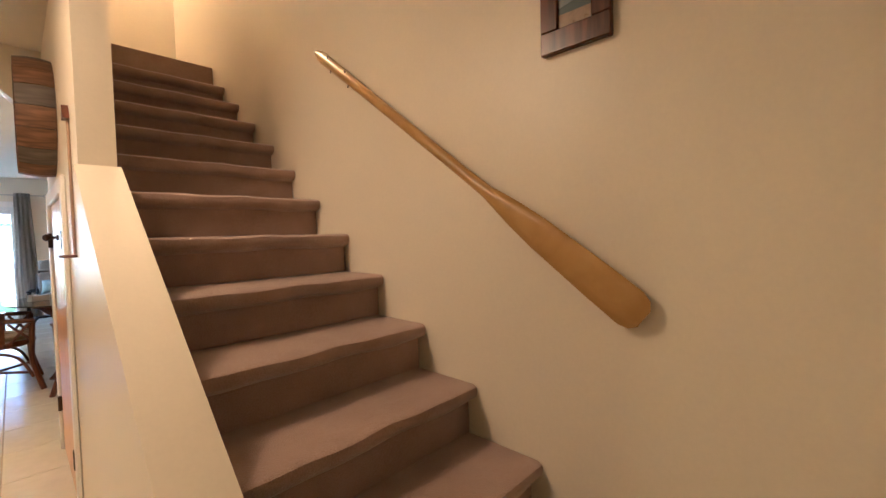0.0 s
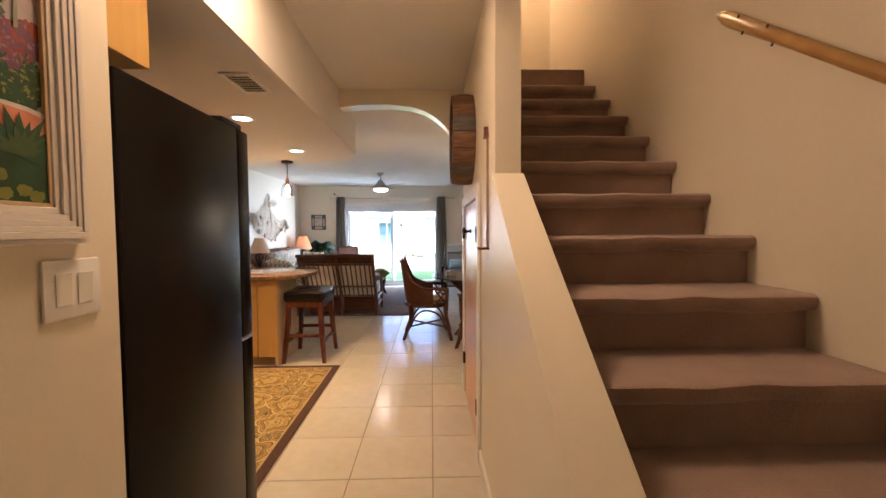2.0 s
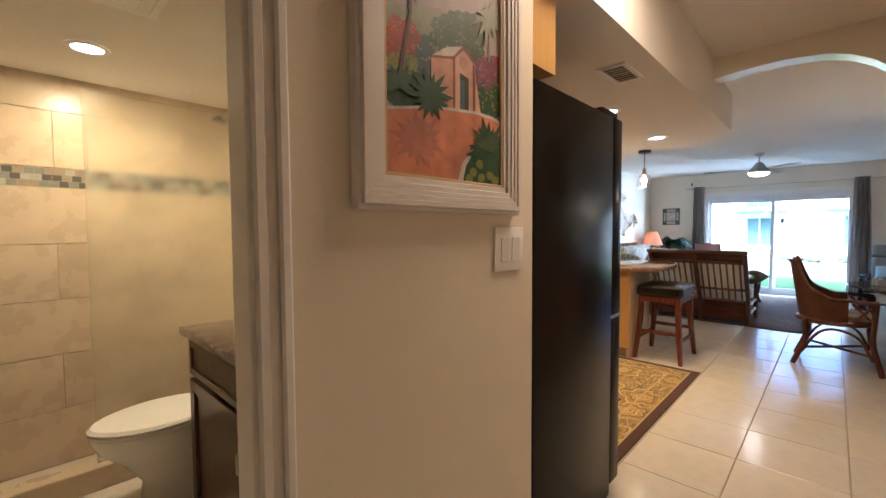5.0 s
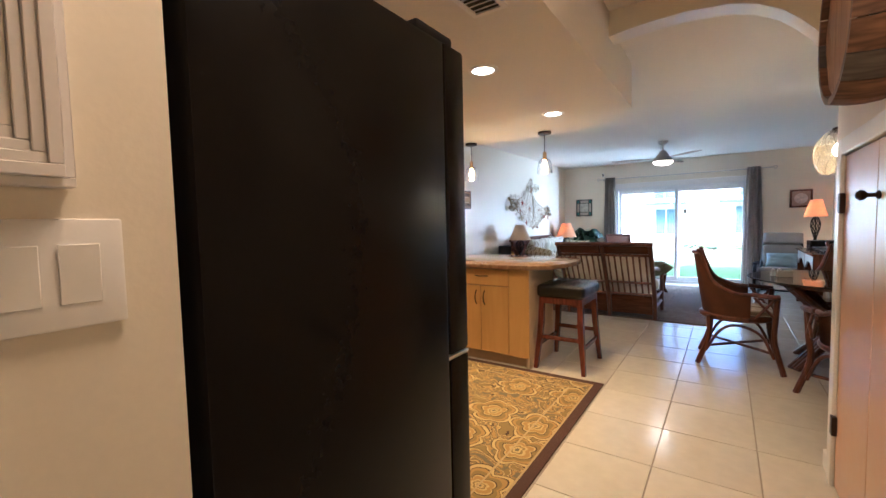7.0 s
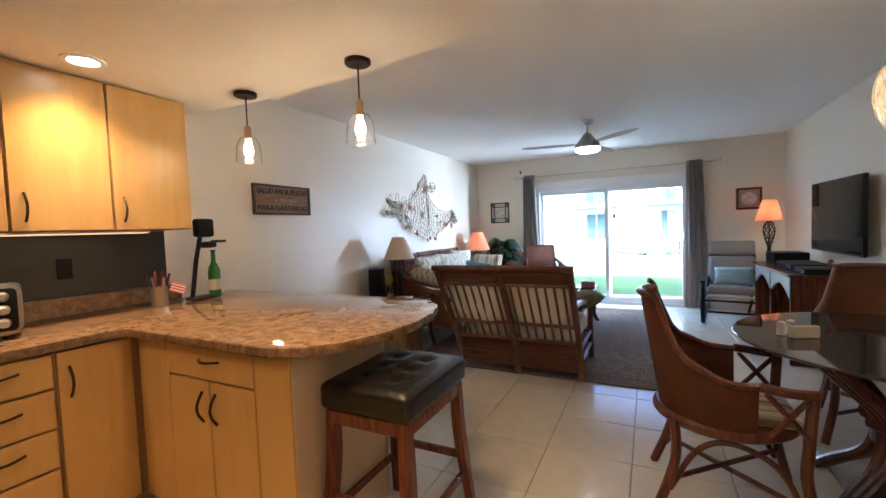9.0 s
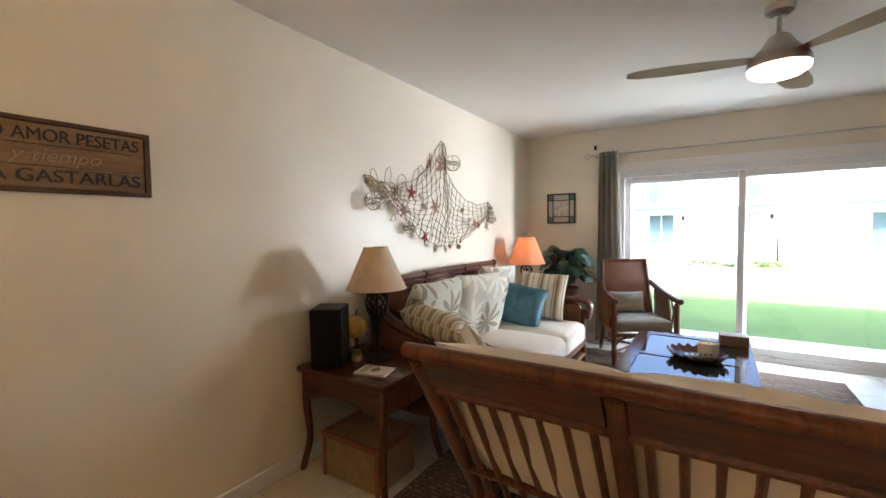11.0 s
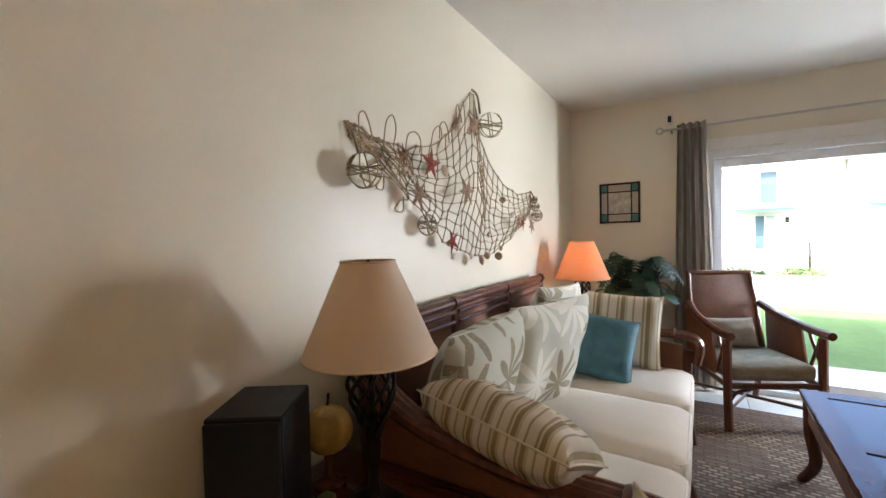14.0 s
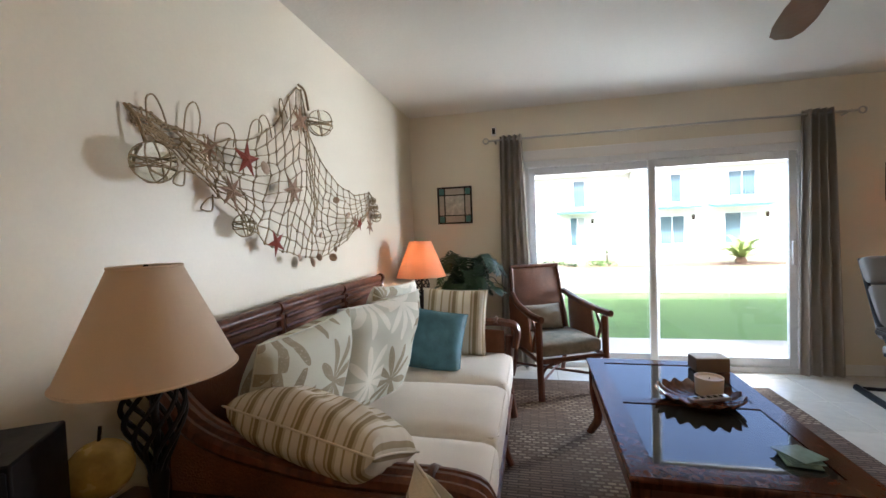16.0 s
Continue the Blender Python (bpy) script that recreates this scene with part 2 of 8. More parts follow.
def palm_fabric():
    """Pale fabric with darker radiating palm leaves, drawn round scattered centres."""
    m, t, b, make, link = nodes_of("palm_leaf_fabric")
    uvw = coords(make, link, (3.7, 3.7, 3.7), "UV")
    oi, sh, off = make("ObjectInfo"), make("VectorMath"), make("VectorMath")
    sh.operation, off.operation = "SCALE", "ADD"
    sh.inputs[0].default_value = (17, 31, 0)
    link(oi.outputs["Random"], sh.inputs["Scale"])
    link(uvw, off.inputs[0]), link(sh.outputs[0], off.inputs[1])
    v = off.outputs[0]
    sp = make("SeparateXYZ")
    vo = make("TexVoronoi")
    vo.voronoi_dimensions = "2D"
    vo.inputs["Scale"].default_value, vo.inputs["Randomness"].default_value = 1.0, 0.7
    cb = make("CombineXYZ")
    link(v, sp.inputs[0])
    link(sp.outputs[0], cb.inputs[0]), link(sp.outputs[1], cb.inputs[1])
    link(cb.outputs[0], vo.inputs["Vector"])
    sub = make("VectorMath")
    sub.operation = "SUBTRACT"
    link(cb.outputs[0], sub.inputs[0]), link(vo.outputs["Position"], sub.inputs[1])
    s2, at, mu, si, ab = make("SeparateXYZ"), make("Math"), make("Math"), make("Math"), make("Math")
    link(sub.outputs[0], s2.inputs[0])
    at.operation, mu.operation, si.operation, ab.operation = "ARCTAN2", "MULTIPLY", "SINE", "ABSOLUTE"
    link(s2.outputs[1], at.inputs[0]), link(s2.outputs[0], at.inputs[1])
    mu.inputs[1].default_value = 4.5
    link(at.outputs[0], mu.inputs[0]), link(mu.outputs[0], si.inputs[0]), link(si.outputs[0], ab.inputs[0])
    slim = make("Math")
    slim.operation = "POWER"
    slim.inputs[1].default_value = 1.6
    link(ab.outputs[0], slim.inputs[0])
    lt, lim, pr = make("Math"), make("Math"), make("Math")
    lim.operation, lt.operation, pr.operation = "MULTIPLY_ADD", "LESS_THAN", "MULTIPLY"
    lim.inputs[1].default_value, lim.inputs[2].default_value = 0.60, 0.06
    link(slim.outputs[0], lim.inputs[0])
    link(vo.outputs["Distance"], lt.inputs[0]), link(lim.outputs[0], lt.inputs[1])
    f = make("TexNoise")
    f.inputs["Scale"].default_value = 40
    link(v, f.inputs["Vector"])
    link(lt.outputs[0], pr.inputs[0]), link(f.outputs["Fac"], pr.inputs[1])
    dark = ramp(make, link, pr.outputs[0], [(0.0, (0.60, 0.60, 0.52)), (0.25, (0.58, 0.57, 0.48)), (0.42, (0.31, 0.265, 0.185))])
    pale = ramp(make, link, pr.outputs[0], [(0.0, (0.60, 0.60, 0.52)), (0.25, (0.63, 0.63, 0.56)), (0.42, (0.80, 0.78, 0.70))])
    pick, sv = make("Math"), make("SeparateColor")
    pick.operation = "GREATER_THAN"
    pick.inputs[1].default_value = 0.68
    link(vo.outputs["Color"], sv.inputs[0]), link(sv.outputs[0], pick.inputs[0])
    two = make("Mix")
    two.data_type = "RGBA"
    link(pick.outputs[0], two.inputs[0]), link(dark, two.inputs[6]), link(pale, two.inputs[7])
    link(two.outputs[2], b.inputs["Base Color"])
    b.inputs["Roughness"].default_value = 0.9
    add_bump(make, link, b, f.outputs["Fac"], 0.2, 0.004)
    return m


M_PALM = palm_fabric()


def rug_mat():
    """Gold rosettes with scalloped rings among olive and slate leaves."""
    m, t, b, make, link = nodes_of("floral_rug")
    v = coords(make, link, (2.5, 2.5, 2.5))
    flat, sp0 = make("CombineXYZ"), make("SeparateXYZ")
    link(v, sp0.inputs[0])
    link(sp0.outputs[0], flat.inputs[0]), link(sp0.outputs[1], flat.inputs[1])
    n = make("TexNoise")
    n.inputs["Scale"].default_value, n.inputs["Detail"].default_value = 3.0, 1.0
    link(flat.outputs[0], n.inputs["Vector"])
    ad = make("VectorMath")
    ad.operation = "MULTIPLY_ADD"
    ad.inputs[1].default_value = (0.16, 0.16, 0)
    link(n.outputs["Color"], ad.inputs[0]), link(flat.outputs[0], ad.inputs[2])
    vo = make("TexVoronoi")
    vo.voronoi_dimensions = "2D"
    vo.inputs["Scale"].default_value, vo.inputs["Randomness"].default_value = 1.0, 0.45
    link(ad.outputs[0], vo.inputs["Vector"])
    dv = make("VectorMath")
    dv.operation = "SUBTRACT"
    link(ad.outputs[0], dv.inputs[0]), link(vo.outputs["Position"], dv.inputs[1])
    s2, at, mu, si, ab, lim, rel = make("SeparateXYZ"), make("Math"), make("Math"), make("Math"), make("Math"), make("Math"), make("Math")
    link(dv.outputs[0], s2.inputs[0])
    at.operation, mu.operation, si.operation, ab.operation, lim.operation, rel.operation = "ARCTAN2", "MULTIPLY", "SINE", "ABSOLUTE", "MULTIPLY_ADD", "DIVIDE"
    link(s2.outputs[1], at.inputs[0]), link(s2.outputs[0], at.inputs[1])
    mu.inputs[1].default_value = 2.5
    link(at.outputs[0], mu.inputs[0]), link(mu.outputs[0], si.inputs[0]), link(si.outputs[0], ab.inputs[0])
    lim.inputs[1].default_value, lim.inputs[2].default_value = 0.13, 0.33
    link(ab.outputs[0], lim.inputs[0])
    link(vo.outputs["Distance"], rel.inputs[0]), link(lim.outputs[0], rel.inputs[1])
    GOLD, TAN, BRN, SLT, OLV = (0.36, 0.225, 0.05), (0.50, 0.37, 0.13), (0.075, 0.042, 0.020), (0.165, 0.13, 0.07), (0.235, 0.165, 0.045)
    c1 = ramp(make, link, rel.outputs[0], [(0.0, SLT), (0.07, TAN), (0.14, OLV), (0.20, TAN), (0.27, GOLD), (0.42, TAN), (0.47, BRN), (0.51, OLV), (0.66, GOLD), (0.78, BRN), (0.81, TAN), (0.93, BRN)], True)
    w = make("TexNoise")
    w.inputs["Scale"].default_value, w.inputs["Detail"].default_value, w.inputs["Distortion"].default_value = 2.3, 0.4, 2.2
    link(flat.outputs[0], w.inputs["Vector"])
    c2 = ramp(make, link, w.outputs["Fac"], [(0.0, OLV), (0.36, BRN), (0.385, TAN), (0.42, GOLD), (0.47, SLT), (0.51, OLV), (0.55, TAN), (0.575, BRN), (0.60, GOLD), (0.67, SLT)], True)
    big = make("Math")
    big.operation = "GREATER_THAN"
    big.inputs[1].default_value = 0.97
    link(rel.outputs[0], big.inputs[0])
    mx = make("Mix")
    mx.data_type = "RGBA"
    link(big.outputs[0], mx.inputs[0]), link(c1, mx.inputs[6]), link(c2, mx.inputs[7])
    link(mx.outputs[2], b.inputs["Base Color"])
    b.inputs["Roughness"].default_value = 0.95
    f = make("TexNoise")
    f.inputs["Scale"].default_value = 100
    link(v, f.inputs["Vector"])
    add_bump(make, link, b, f.outputs["Fac"], 0.4, 0.004)
    return m


M_RUG = rug_mat()
M_RUGEDGE = surf("rug_border_brown", (0.075, 0.036, 0.022), 0.95, vary=0.2, grain=250, bump=0.4)
M_RUGLINE = surf("rug_border_tan", (0.45, 0.33, 0.14), 0.95, vary=0.15, grain=250, bump=0.4)


def living_rug_mat():
    m, t, b, make, link = nodes_of("ribbed_rug")
    v = coords(make, link)
    def bricks(width, row, gap, c1, c2, c0):
        br = make("TexBrick")
        br.inputs["Scale"].default_value, br.inputs["Mortar Smooth"].default_value = 1.0, 0.4
        br.inputs["Brick Width"].default_value, br.inputs["Row Height"].default_value, br.inputs["Mortar Size"].default_value = width, row, gap
        for k, c in (("Color1", c1), ("Color2", c2), ("Mortar", c0)):
            br.inputs[k].default_value = (*c, 1)
        link(v, br.inputs["Vector"])
        return br

    patch = bricks(0.46, 0.34, 0.0, (0.0, 0.0, 0.0), (1.0, 1.0, 1.0), (0.5, 0.5, 0.5))
    dark, pale = (0.09, 0.055, 0.034), (0.32, 0.25, 0.17)
    dash = bricks(0.052, 0.030, 0.009, pale, (0.11, 0.07, 0.045), dark)
    reed = bricks(0.11, 0.022, 0.006, (0.19, 0.13, 0.085), (0.11, 0.07, 0.044), (0.07, 0.043, 0.028))
    k = ramp(make, link, patch.outputs["Color"], [(0.42, (0.0, 0.0, 0.0)), (0.50, (1, 1, 1))])
    n = make("TexNoise")
    n.inputs["Scale"].default_value, n.inputs["Detail"].default_value = 140, 2
    link(v, n.inputs["Vector"])
    mx = make("Mix")
    mx.data_type = "RGBA"
    link(k, mx.inputs[0]), link(dash.outputs["Color"], mx.inputs[6]), link(reed.outputs["Color"], mx.inputs[7])
    link(mx.outputs[2], b.inputs["Base Color"])
    b.inputs["Roughness"].default_value = 0.95
    add_bump(make, link, b, n.outputs["Fac"], 0.6, 0.006)
    return m


M_LRUG = living_rug_mat()

# ---- mesh helpers ----


def box(bm, lo, hi, bev=0.0, seg=1):
    r = bmesh.ops.create_cube(bm, size=1.0)
    vs = r["verts"]
    for v in vs:
        v.co = Vector([lo[i] + (v.co[i] + 0.5) * (hi[i] - lo[i]) for i in range(3)])
    if bev:
        es = list({e for v in vs for e in v.link_edges})
        bmesh.ops.bevel(bm, geom=es, offset=bev, segments=seg, affect="EDGES", profile=0.6)
    return vs


def boxm(lo, hi, bev=0.0, seg=1):
    bm = bmesh.new()
    box(bm, lo, hi, bev, seg)
    return bm


def tube(bm, pts, r, n=8, closed=False):
    """A round bar along points; r: one radius or one each."""
    pts = [Vector(p) for p in pts]
    rs = r if isinstance(r, (list, tuple)) else [r] * len(pts)
    rings, up = [], None
    for i, p in enumerate(pts):
        a = pts[i - 1] if (i or closed) else p
        c = pts[(i + 1) % len(pts)] if (i < len(pts) - 1 or closed) else p
        d = (c - a).normalized()
        if up is None:
            up = d.orthogonal().normalized()
        up = (up - d * up.dot(d))
        up = up.normalized() if up.length > 1e-6 else d.orthogonal().normalized()
        side = d.cross(up)
        rings.append([bm.verts.new(p + rs[i] * (math.cos(2 * math.pi * k / n) * up + math.sin(2 * math.pi * k / n) * side)) for k in range(n)])
    m = len(rings)
    for i in range(m if closed else m - 1):
        A, C = rings[i], rings[(i + 1) % m]
        for k in range(n):
            bm.faces.new((A[k], A[(k + 1) % n], C[(k + 1) % n], C[k]))
    if not closed:
        bm.faces.new(rings[0][::-1])
        bm.faces.new(rings[-1])


def tubem(pts, r, n=8, closed=False):
    bm = bmesh.new()
    tube(bm, pts, r, n, closed)
    return bm


def lathe(bm, prof, n=24, at=(0, 0, 0), cap=True):
    rings = [[bm.verts.new((at[0] + r * math.cos(2 * math.pi * k / n), at[1] + r * math.sin(2 * math.pi * k / n), at[2] + z)) for k in range(n)] for r, z in prof]
    for A, C in zip(rings, rings[1:]):
        for k in range(n):
            bm.faces.new((A[k], A[(k + 1) % n], C[(k + 1) % n], C[k]))
    if cap:
        bm.faces.new(rings[0][::-1])
        bm.faces.new(rings[-1])


def lathem(prof, n=24, at=(0, 0, 0), cap=True):
    bm = bmesh.new()
    lathe(bm, prof, n, at, cap)
    return bm


def prism(bm, poly, a, c, axis=2):
    """A polygon pushed along an axis from a to c; poly in the two other axes, in order."""
    def at(u, w, h):
        return {0: (h, u, w), 1: (u, h, w), 2: (u, w, h)}[axis]
    lo = [bm.verts.new(at(u, w, a)) for u, w in poly]
    hi = [bm.verts.new(at(u, w, c)) for u, w in poly]
    n = len(poly)
    bm.faces.new(lo), bm.faces.new(hi)
    for k in range(n):
        bm.faces.new((lo[k], lo[(k + 1) % n], hi[(k + 1) % n], hi[k]))
    bmesh.ops.recalc_face_normals(bm, faces=bm.faces[:])


def prismm(poly, a, c, axis=2, bev=0.0):
    bm = bmesh.new()
    prism(bm, poly, a, c, axis)
    if bev:
        bmesh.ops.bevel(bm, geom=bm.edges[:], offset=bev, segments=2, affect="EDGES", profile=0.6)
    return bm


def cushion(bm, size, at=(0, 0, 0), puff=0.55, n=14, wob=0.0, seed=0):
    """A stuffed pillow: full in the middle, thin at the seam; size is width, depth, height about its centre, thick along y."""
    w, d, h = size
    sides = []
    for s in (-1, 1):
        g = {}
        for i in range(n + 1):
            for j in range(n + 1):
                u, v = 2 * i / n - 1, 2 * j / n - 1
                t = max(0.0, (1 - abs(u) ** 3.2) * (1 - abs(v) ** 3.2)) ** puff
                pin = 1 - 0.06 * (1 - abs(u) ** 2) * abs(v) ** 4
                pin2 = 1 - 0.06 * (1 - abs(v) ** 2) * abs(u) ** 4
                k = wob * noise.noise((u * 2 + seed, v * 2, s * 3 + seed))
                g[i, j] = (at[0] + u * w / 2 * pin2, at[1] + s * d / 2 * t * (1 + k), at[2] + v * h / 2 * pin)
        sides.append(g)
    vert = {}
    uv = bm.loops.layers.uv.verify()
    for s in (0, 1):
        for (i, j), p in sides[s].items():
            rim = i in (0, n) or j in (0, n)
            key = (i, j) if rim else (i, j, s)
            if key not in vert:
                vert[key] = bm.verts.new(p)
    for s in (0, 1):
        def get(i, j):
            return vert[(i, j)] if (i in (0, n) or j in (0, n)) else vert[(i, j, s)]
        for i in range(n):
            for j in range(n):
                q = ((i, j), (i + 1, j), (i + 1, j + 1), (i, j + 1))
                q = q if s == 0 else q[::-1]
                f = bm.faces.new([get(*c) for c in q])
                for lp, c in zip(f.loops, q):
                    lp[uv].uv = (c[0] / n * w + s * 0.37, c[1] / n * h)


def cushionm(size, at=(0, 0, 0), puff=0.55, wob=0.15, seed=0):
    bm = bmesh.new()
    cushion(bm, size, at, puff, 26, wob, seed)
    return bm


def slab_cushion(lo, hi, bev=0.05, crown=0.02, n=10):
    """A box seat cushion with rounded edges and a crowned top."""
    bm = bmesh.new()
    box(bm, lo, hi)
    bmesh.ops.subdivide_edges(bm, edges=bm.edges[:], cuts=n, use_grid_fill=True)
    c = [(lo[i] + hi[i]) / 2 for i in range(3)]
    hs = [(hi[i] - lo[i]) / 2 for i in range(3)]
    for v in bm.verts:
        q = [v.co[i] - c[i] for i in range(3)]
        inner = [max(-hs[i] + bev, min(hs[i] - bev, q[i])) for i in range(3)]
        dv = Vector([q[i] - inner[i] for i in range(3)])
        if dv.length > bev:
            dv = dv.normalized() * bev
        u, w = q[0] / hs[0], q[1] / hs[1]
        k = crown * (1 - u * u) * (1 - w * w) * (1 if q[2] > 0 else 0)
        v.co = Vector([c[i] + inner[i] + dv[i] for i in range(3)]) + Vector((0, 0, k + 0.004 * noise.noise(v.co * 9)))
    return bm


def mesh_of(name, bm, smooth=True):
    me = bpy.data.meshes.new(name)
    bmesh.ops.recalc_face_normals(bm, faces=bm.faces[:])
    for f in bm.faces:
        f.smooth = smooth
    bm.to_mesh(me)
    bm.free()
    if smooth:
        me.set_sharp_from_angle(angle=radians(38))
    return me


def part(name, bm, material, parent=None, label="", m=None, smooth=True):
    ob = new(name, mesh_of(name, bm, smooth))
    ob.data.materials.append(material)
    if parent is not None:
        ob.parent = parent
    if m is not None:
        ob.matrix_basis = m
    return tagged(ob, label)


def piece(name, me, parent, at):
    ob = new(name, me)
    ob.parent = parent
    ob.location = at
    return ob


def thing(name, m, label, category, group="", kind=""):
    ob = new(name)
    ob.empty_display_size = 0.1
    ob.matrix_world = m
    return tagged(ob, label, category, group, kind)


def setting(name, bm, material, label, category, smooth=False):
    return tagged(part(name, bm, material, None, "", None, smooth), label, category, "", "structure")


def curve_pts(pts, k=6):
    """A smooth line through points."""
    P = [Vector(p) for p in pts]
    P = [2 * P[0] - P[1]] + P + [2 * P[-1] - P[-2]]
    out = []
    for i in range(1, len(P) - 2):
        for j in range(k):
            t = j / k
            a, b2, c, d = P[i - 1], P[i], P[i + 1], P[i + 2]
            out.append(0.5 * ((2 * b2) + (c - a) * t + (2 * a - 5 * b2 + 4 * c - d) * t * t + (3 * b2 - a - 3 * c + d) * t ** 3))
    out.append(P[-2])
    return out

# ---- structure ----
XW, XE, YN = -3.207, 1.27, 10.534
CEIL, KCEIL, HCEIL = 2.44, 2.13, 2.53
UP = 5.1
HE0, HE1 = 0.25, 0.362      # hall east wall, its two faces
HW0, HW1 = -0.915, -0.845   # hall west wall

floor = setting("floor", boxm((XW - 0.15, -1.6, -0.12), (XE + 0.15, YN + 0.15, -0.005)), M_GROUT, "beige ceramic tile floor with thin grout joints", "floor")
bm = bmesh.new()
box(bm, (XW - 0.15, 1.40, 0), (XW, YN + 0.15, UP))
setting("wall_west", bm, M_WALL, "cream painted living room wall", "wall")
bm = bmesh.new()
WX0, WX1, WZ = -2.115, 0.165, 1.935
box(bm, (XW, YN, 0), (WX0, YN + 0.15, UP))
box(bm, (WX1, YN, 0), (XE, YN + 0.15, UP))
box(bm, (WX0, YN, WZ), (WX1, YN + 0.15, UP))
setting("wall_north", bm, M_WALL, "cream painted wall round the sliding glass door", "wall")
setting("wall_east", boxm((XE, -1.6, 0), (XE + 0.15, YN + 0.15, UP)), M_WALL, "cream painted wall behind the television", "wall")
STX = 1.17
bm = bmesh.new()
box(bm, (STX, -1.6, 0), (XE, 4.6, UP))
setting("wall_stair", bm, M_WALL, "cream painted stairwell wall with an oar on it", "wall")

# hall east wall: half wall that follows the stairs, full wall with a low closet door, closet end wall
CD0, CD1, CDZ = 2.80, 3.80, 1.55
slope = 0.7145
bm = bmesh.new()
prism(bm, [(0.55, 0), (CD0, 0), (CD0, CDZ), (CD1, CDZ), (CD1, 0), (4.0, 0), (4.0, UP), (2.215, UP), (2.215, 1.575), (0.55, 1.575 - slope * 1.665)], HE0, HE1, 0)
setting("wall_hall_east", bm, M_WALL, "cream half wall beside the stairs and closet wall", "wall")
setting("wall_closet_north", boxm((HE1 + 0.001, 3.89, 0), (STX, 4.0, 2.60)), M_WALL, "cream painted closet end wall", "wall")
cap = prismm([(0.53, 1.577 - slope * 1.685), (2.213, 1.577), (2.213, 1.60), (0.53, 1.60 - slope * 1.683)], HE0 - 0.012, HE1 + 0.012, 0)
setting("trim_half_wall_cap", cap, M_WALL, "painted sloping cap on the half wall", "trim")

# hall west wall with the bathroom doorway, and the walls of kitchen and bathroom
BD0, BD1, BDZ = -0.25, 0.622, 2.03
bm = bmesh.new()
box(bm, (HW0, -1.6, 0), (HW1, BD0, HCEIL))
box(bm, (HW0, BD1, 0), (HW1, 1.508, HCEIL))
box(bm, (HW0, BD0, BDZ), (HW1, BD1, HCEIL))
setting("wall_hall_west", bm, M_WALL, "cream painted hall wall beside the bathroom door", "wall")
setting("wall_kitchen_south", boxm((XW, 1.40, 0), (HW0, 1.508, HCEIL)), M_WALL, "cream painted wall behind the refrigerator", "wall")
setting("wall_south", boxm((XW - 0.15, -1.75, 0), (XE + 0.15, -1.6, UP)), M_WALL, "plain cream entry wall", "wall")
setting("wall_bath_west", boxm((XW - 0.15, -1.6, 0), (XW, 1.40, UP)), M_WALL, "bathroom outer wall", "wall")
setting("wall_upper_west", boxm((HE0 - 0.1, -1.6, HCEIL + 0.2), (HE0, 4.6, UP)), M_WALL, "plain upper stairwell wall", "wall")
setting("wall_upper_north", boxm((HE0 - 0.1, 4.75, 2.60), (XE, 4.9, UP)), M_WALL, "plain upper landing wall", "wall")

# ceilings
bm = bmesh.new()
box(bm, (XW, 4.05, CEIL), (XE, YN, CEIL + 0.14))
setting("ceiling_living", bm, M_CEIL, "off-white painted living room ceiling", "ceiling")
setting("ceiling_hall", boxm((HW0 - 0.2, -1.6, HCEIL), (HE1, 4.05, HCEIL + 0.12)), M_CEIL, "off-white painted hall ceiling", "ceiling")
setting("ceiling_upper", boxm((XW, -1.6, UP), (XE, YN, UP + 0.15)), M_CEIL, "plain upper ceiling", "ceiling")
setting("ceiling_entry", boxm((HE1, -1.6, HCEIL), (STX, 0.1, HCEIL + 0.12)), M_CEIL, "off-white painted entry ceiling", "ceiling")
poly = [(XW, 1.508), (-0.79, 1.508), (-0.79, 4.60)]
for k in range(1, 9):
    a = radians(90 * k / 8)
    poly.append((-0.79 - 0.50 * (1 - math.cos(a)), 4.60 + 0.56 * math.sin(a)))
for x in (-1.6, -1.9, -2.2, -2.5, -2.8, -3.0):
    poly.append((x, 5.16 + 0.09 * math.sin((-1.29 - x) / 1.917 * math.pi)))
poly.append((XW, 5.16))
setting("ceiling_kitchen", prismm(poly, KCEIL, CEIL + 0.1, 2), M_CEIL, "dropped kitchen ceiling with a rounded end", "ceiling", True)
setting("ceiling_bath", boxm((XW, -1.6, KCEIL), (HW0, 1.40, KCEIL + 0.1)), M_CEIL, "off-white bathroom ceiling", "ceiling")

# arched header at the end of the hall
arch = [(-0.79, 2.385), (-0.70, 2.397), (-0.55, 2.408), (-0.38, 2.412), (-0.19, 2.392), (-0.08, 2.358), (0.02, 2.30), (0.09, 2.235), (0.15, 2.165), (0.20, 2.08), (HE0, 1.96)]
setting("wall_arch_header", prismm(arch + [(HE0, HCEIL), (-0.79, HCEIL)], 3.92, 4.05, 1), M_WALL, "cream arched header over the hall end", "wall", True)

# Arch underside made whiter than the wall: window light put into its colour.
intr = [(x, z - 0.0015) for x, z in arch]
intr2 = [(x, z - 0.007) for x, z in arch]
setting("trim_arch", prismm(intr + intr2[::-1], 3.915, 4.055, 1), surf("gloss_arch_lit", (0.85, 0.84, 0.82), 0.14, vary=0.02, grain=40, bump=0.02, rvar=0.03), "arch underside, window light put into its white colour", "trim", True)

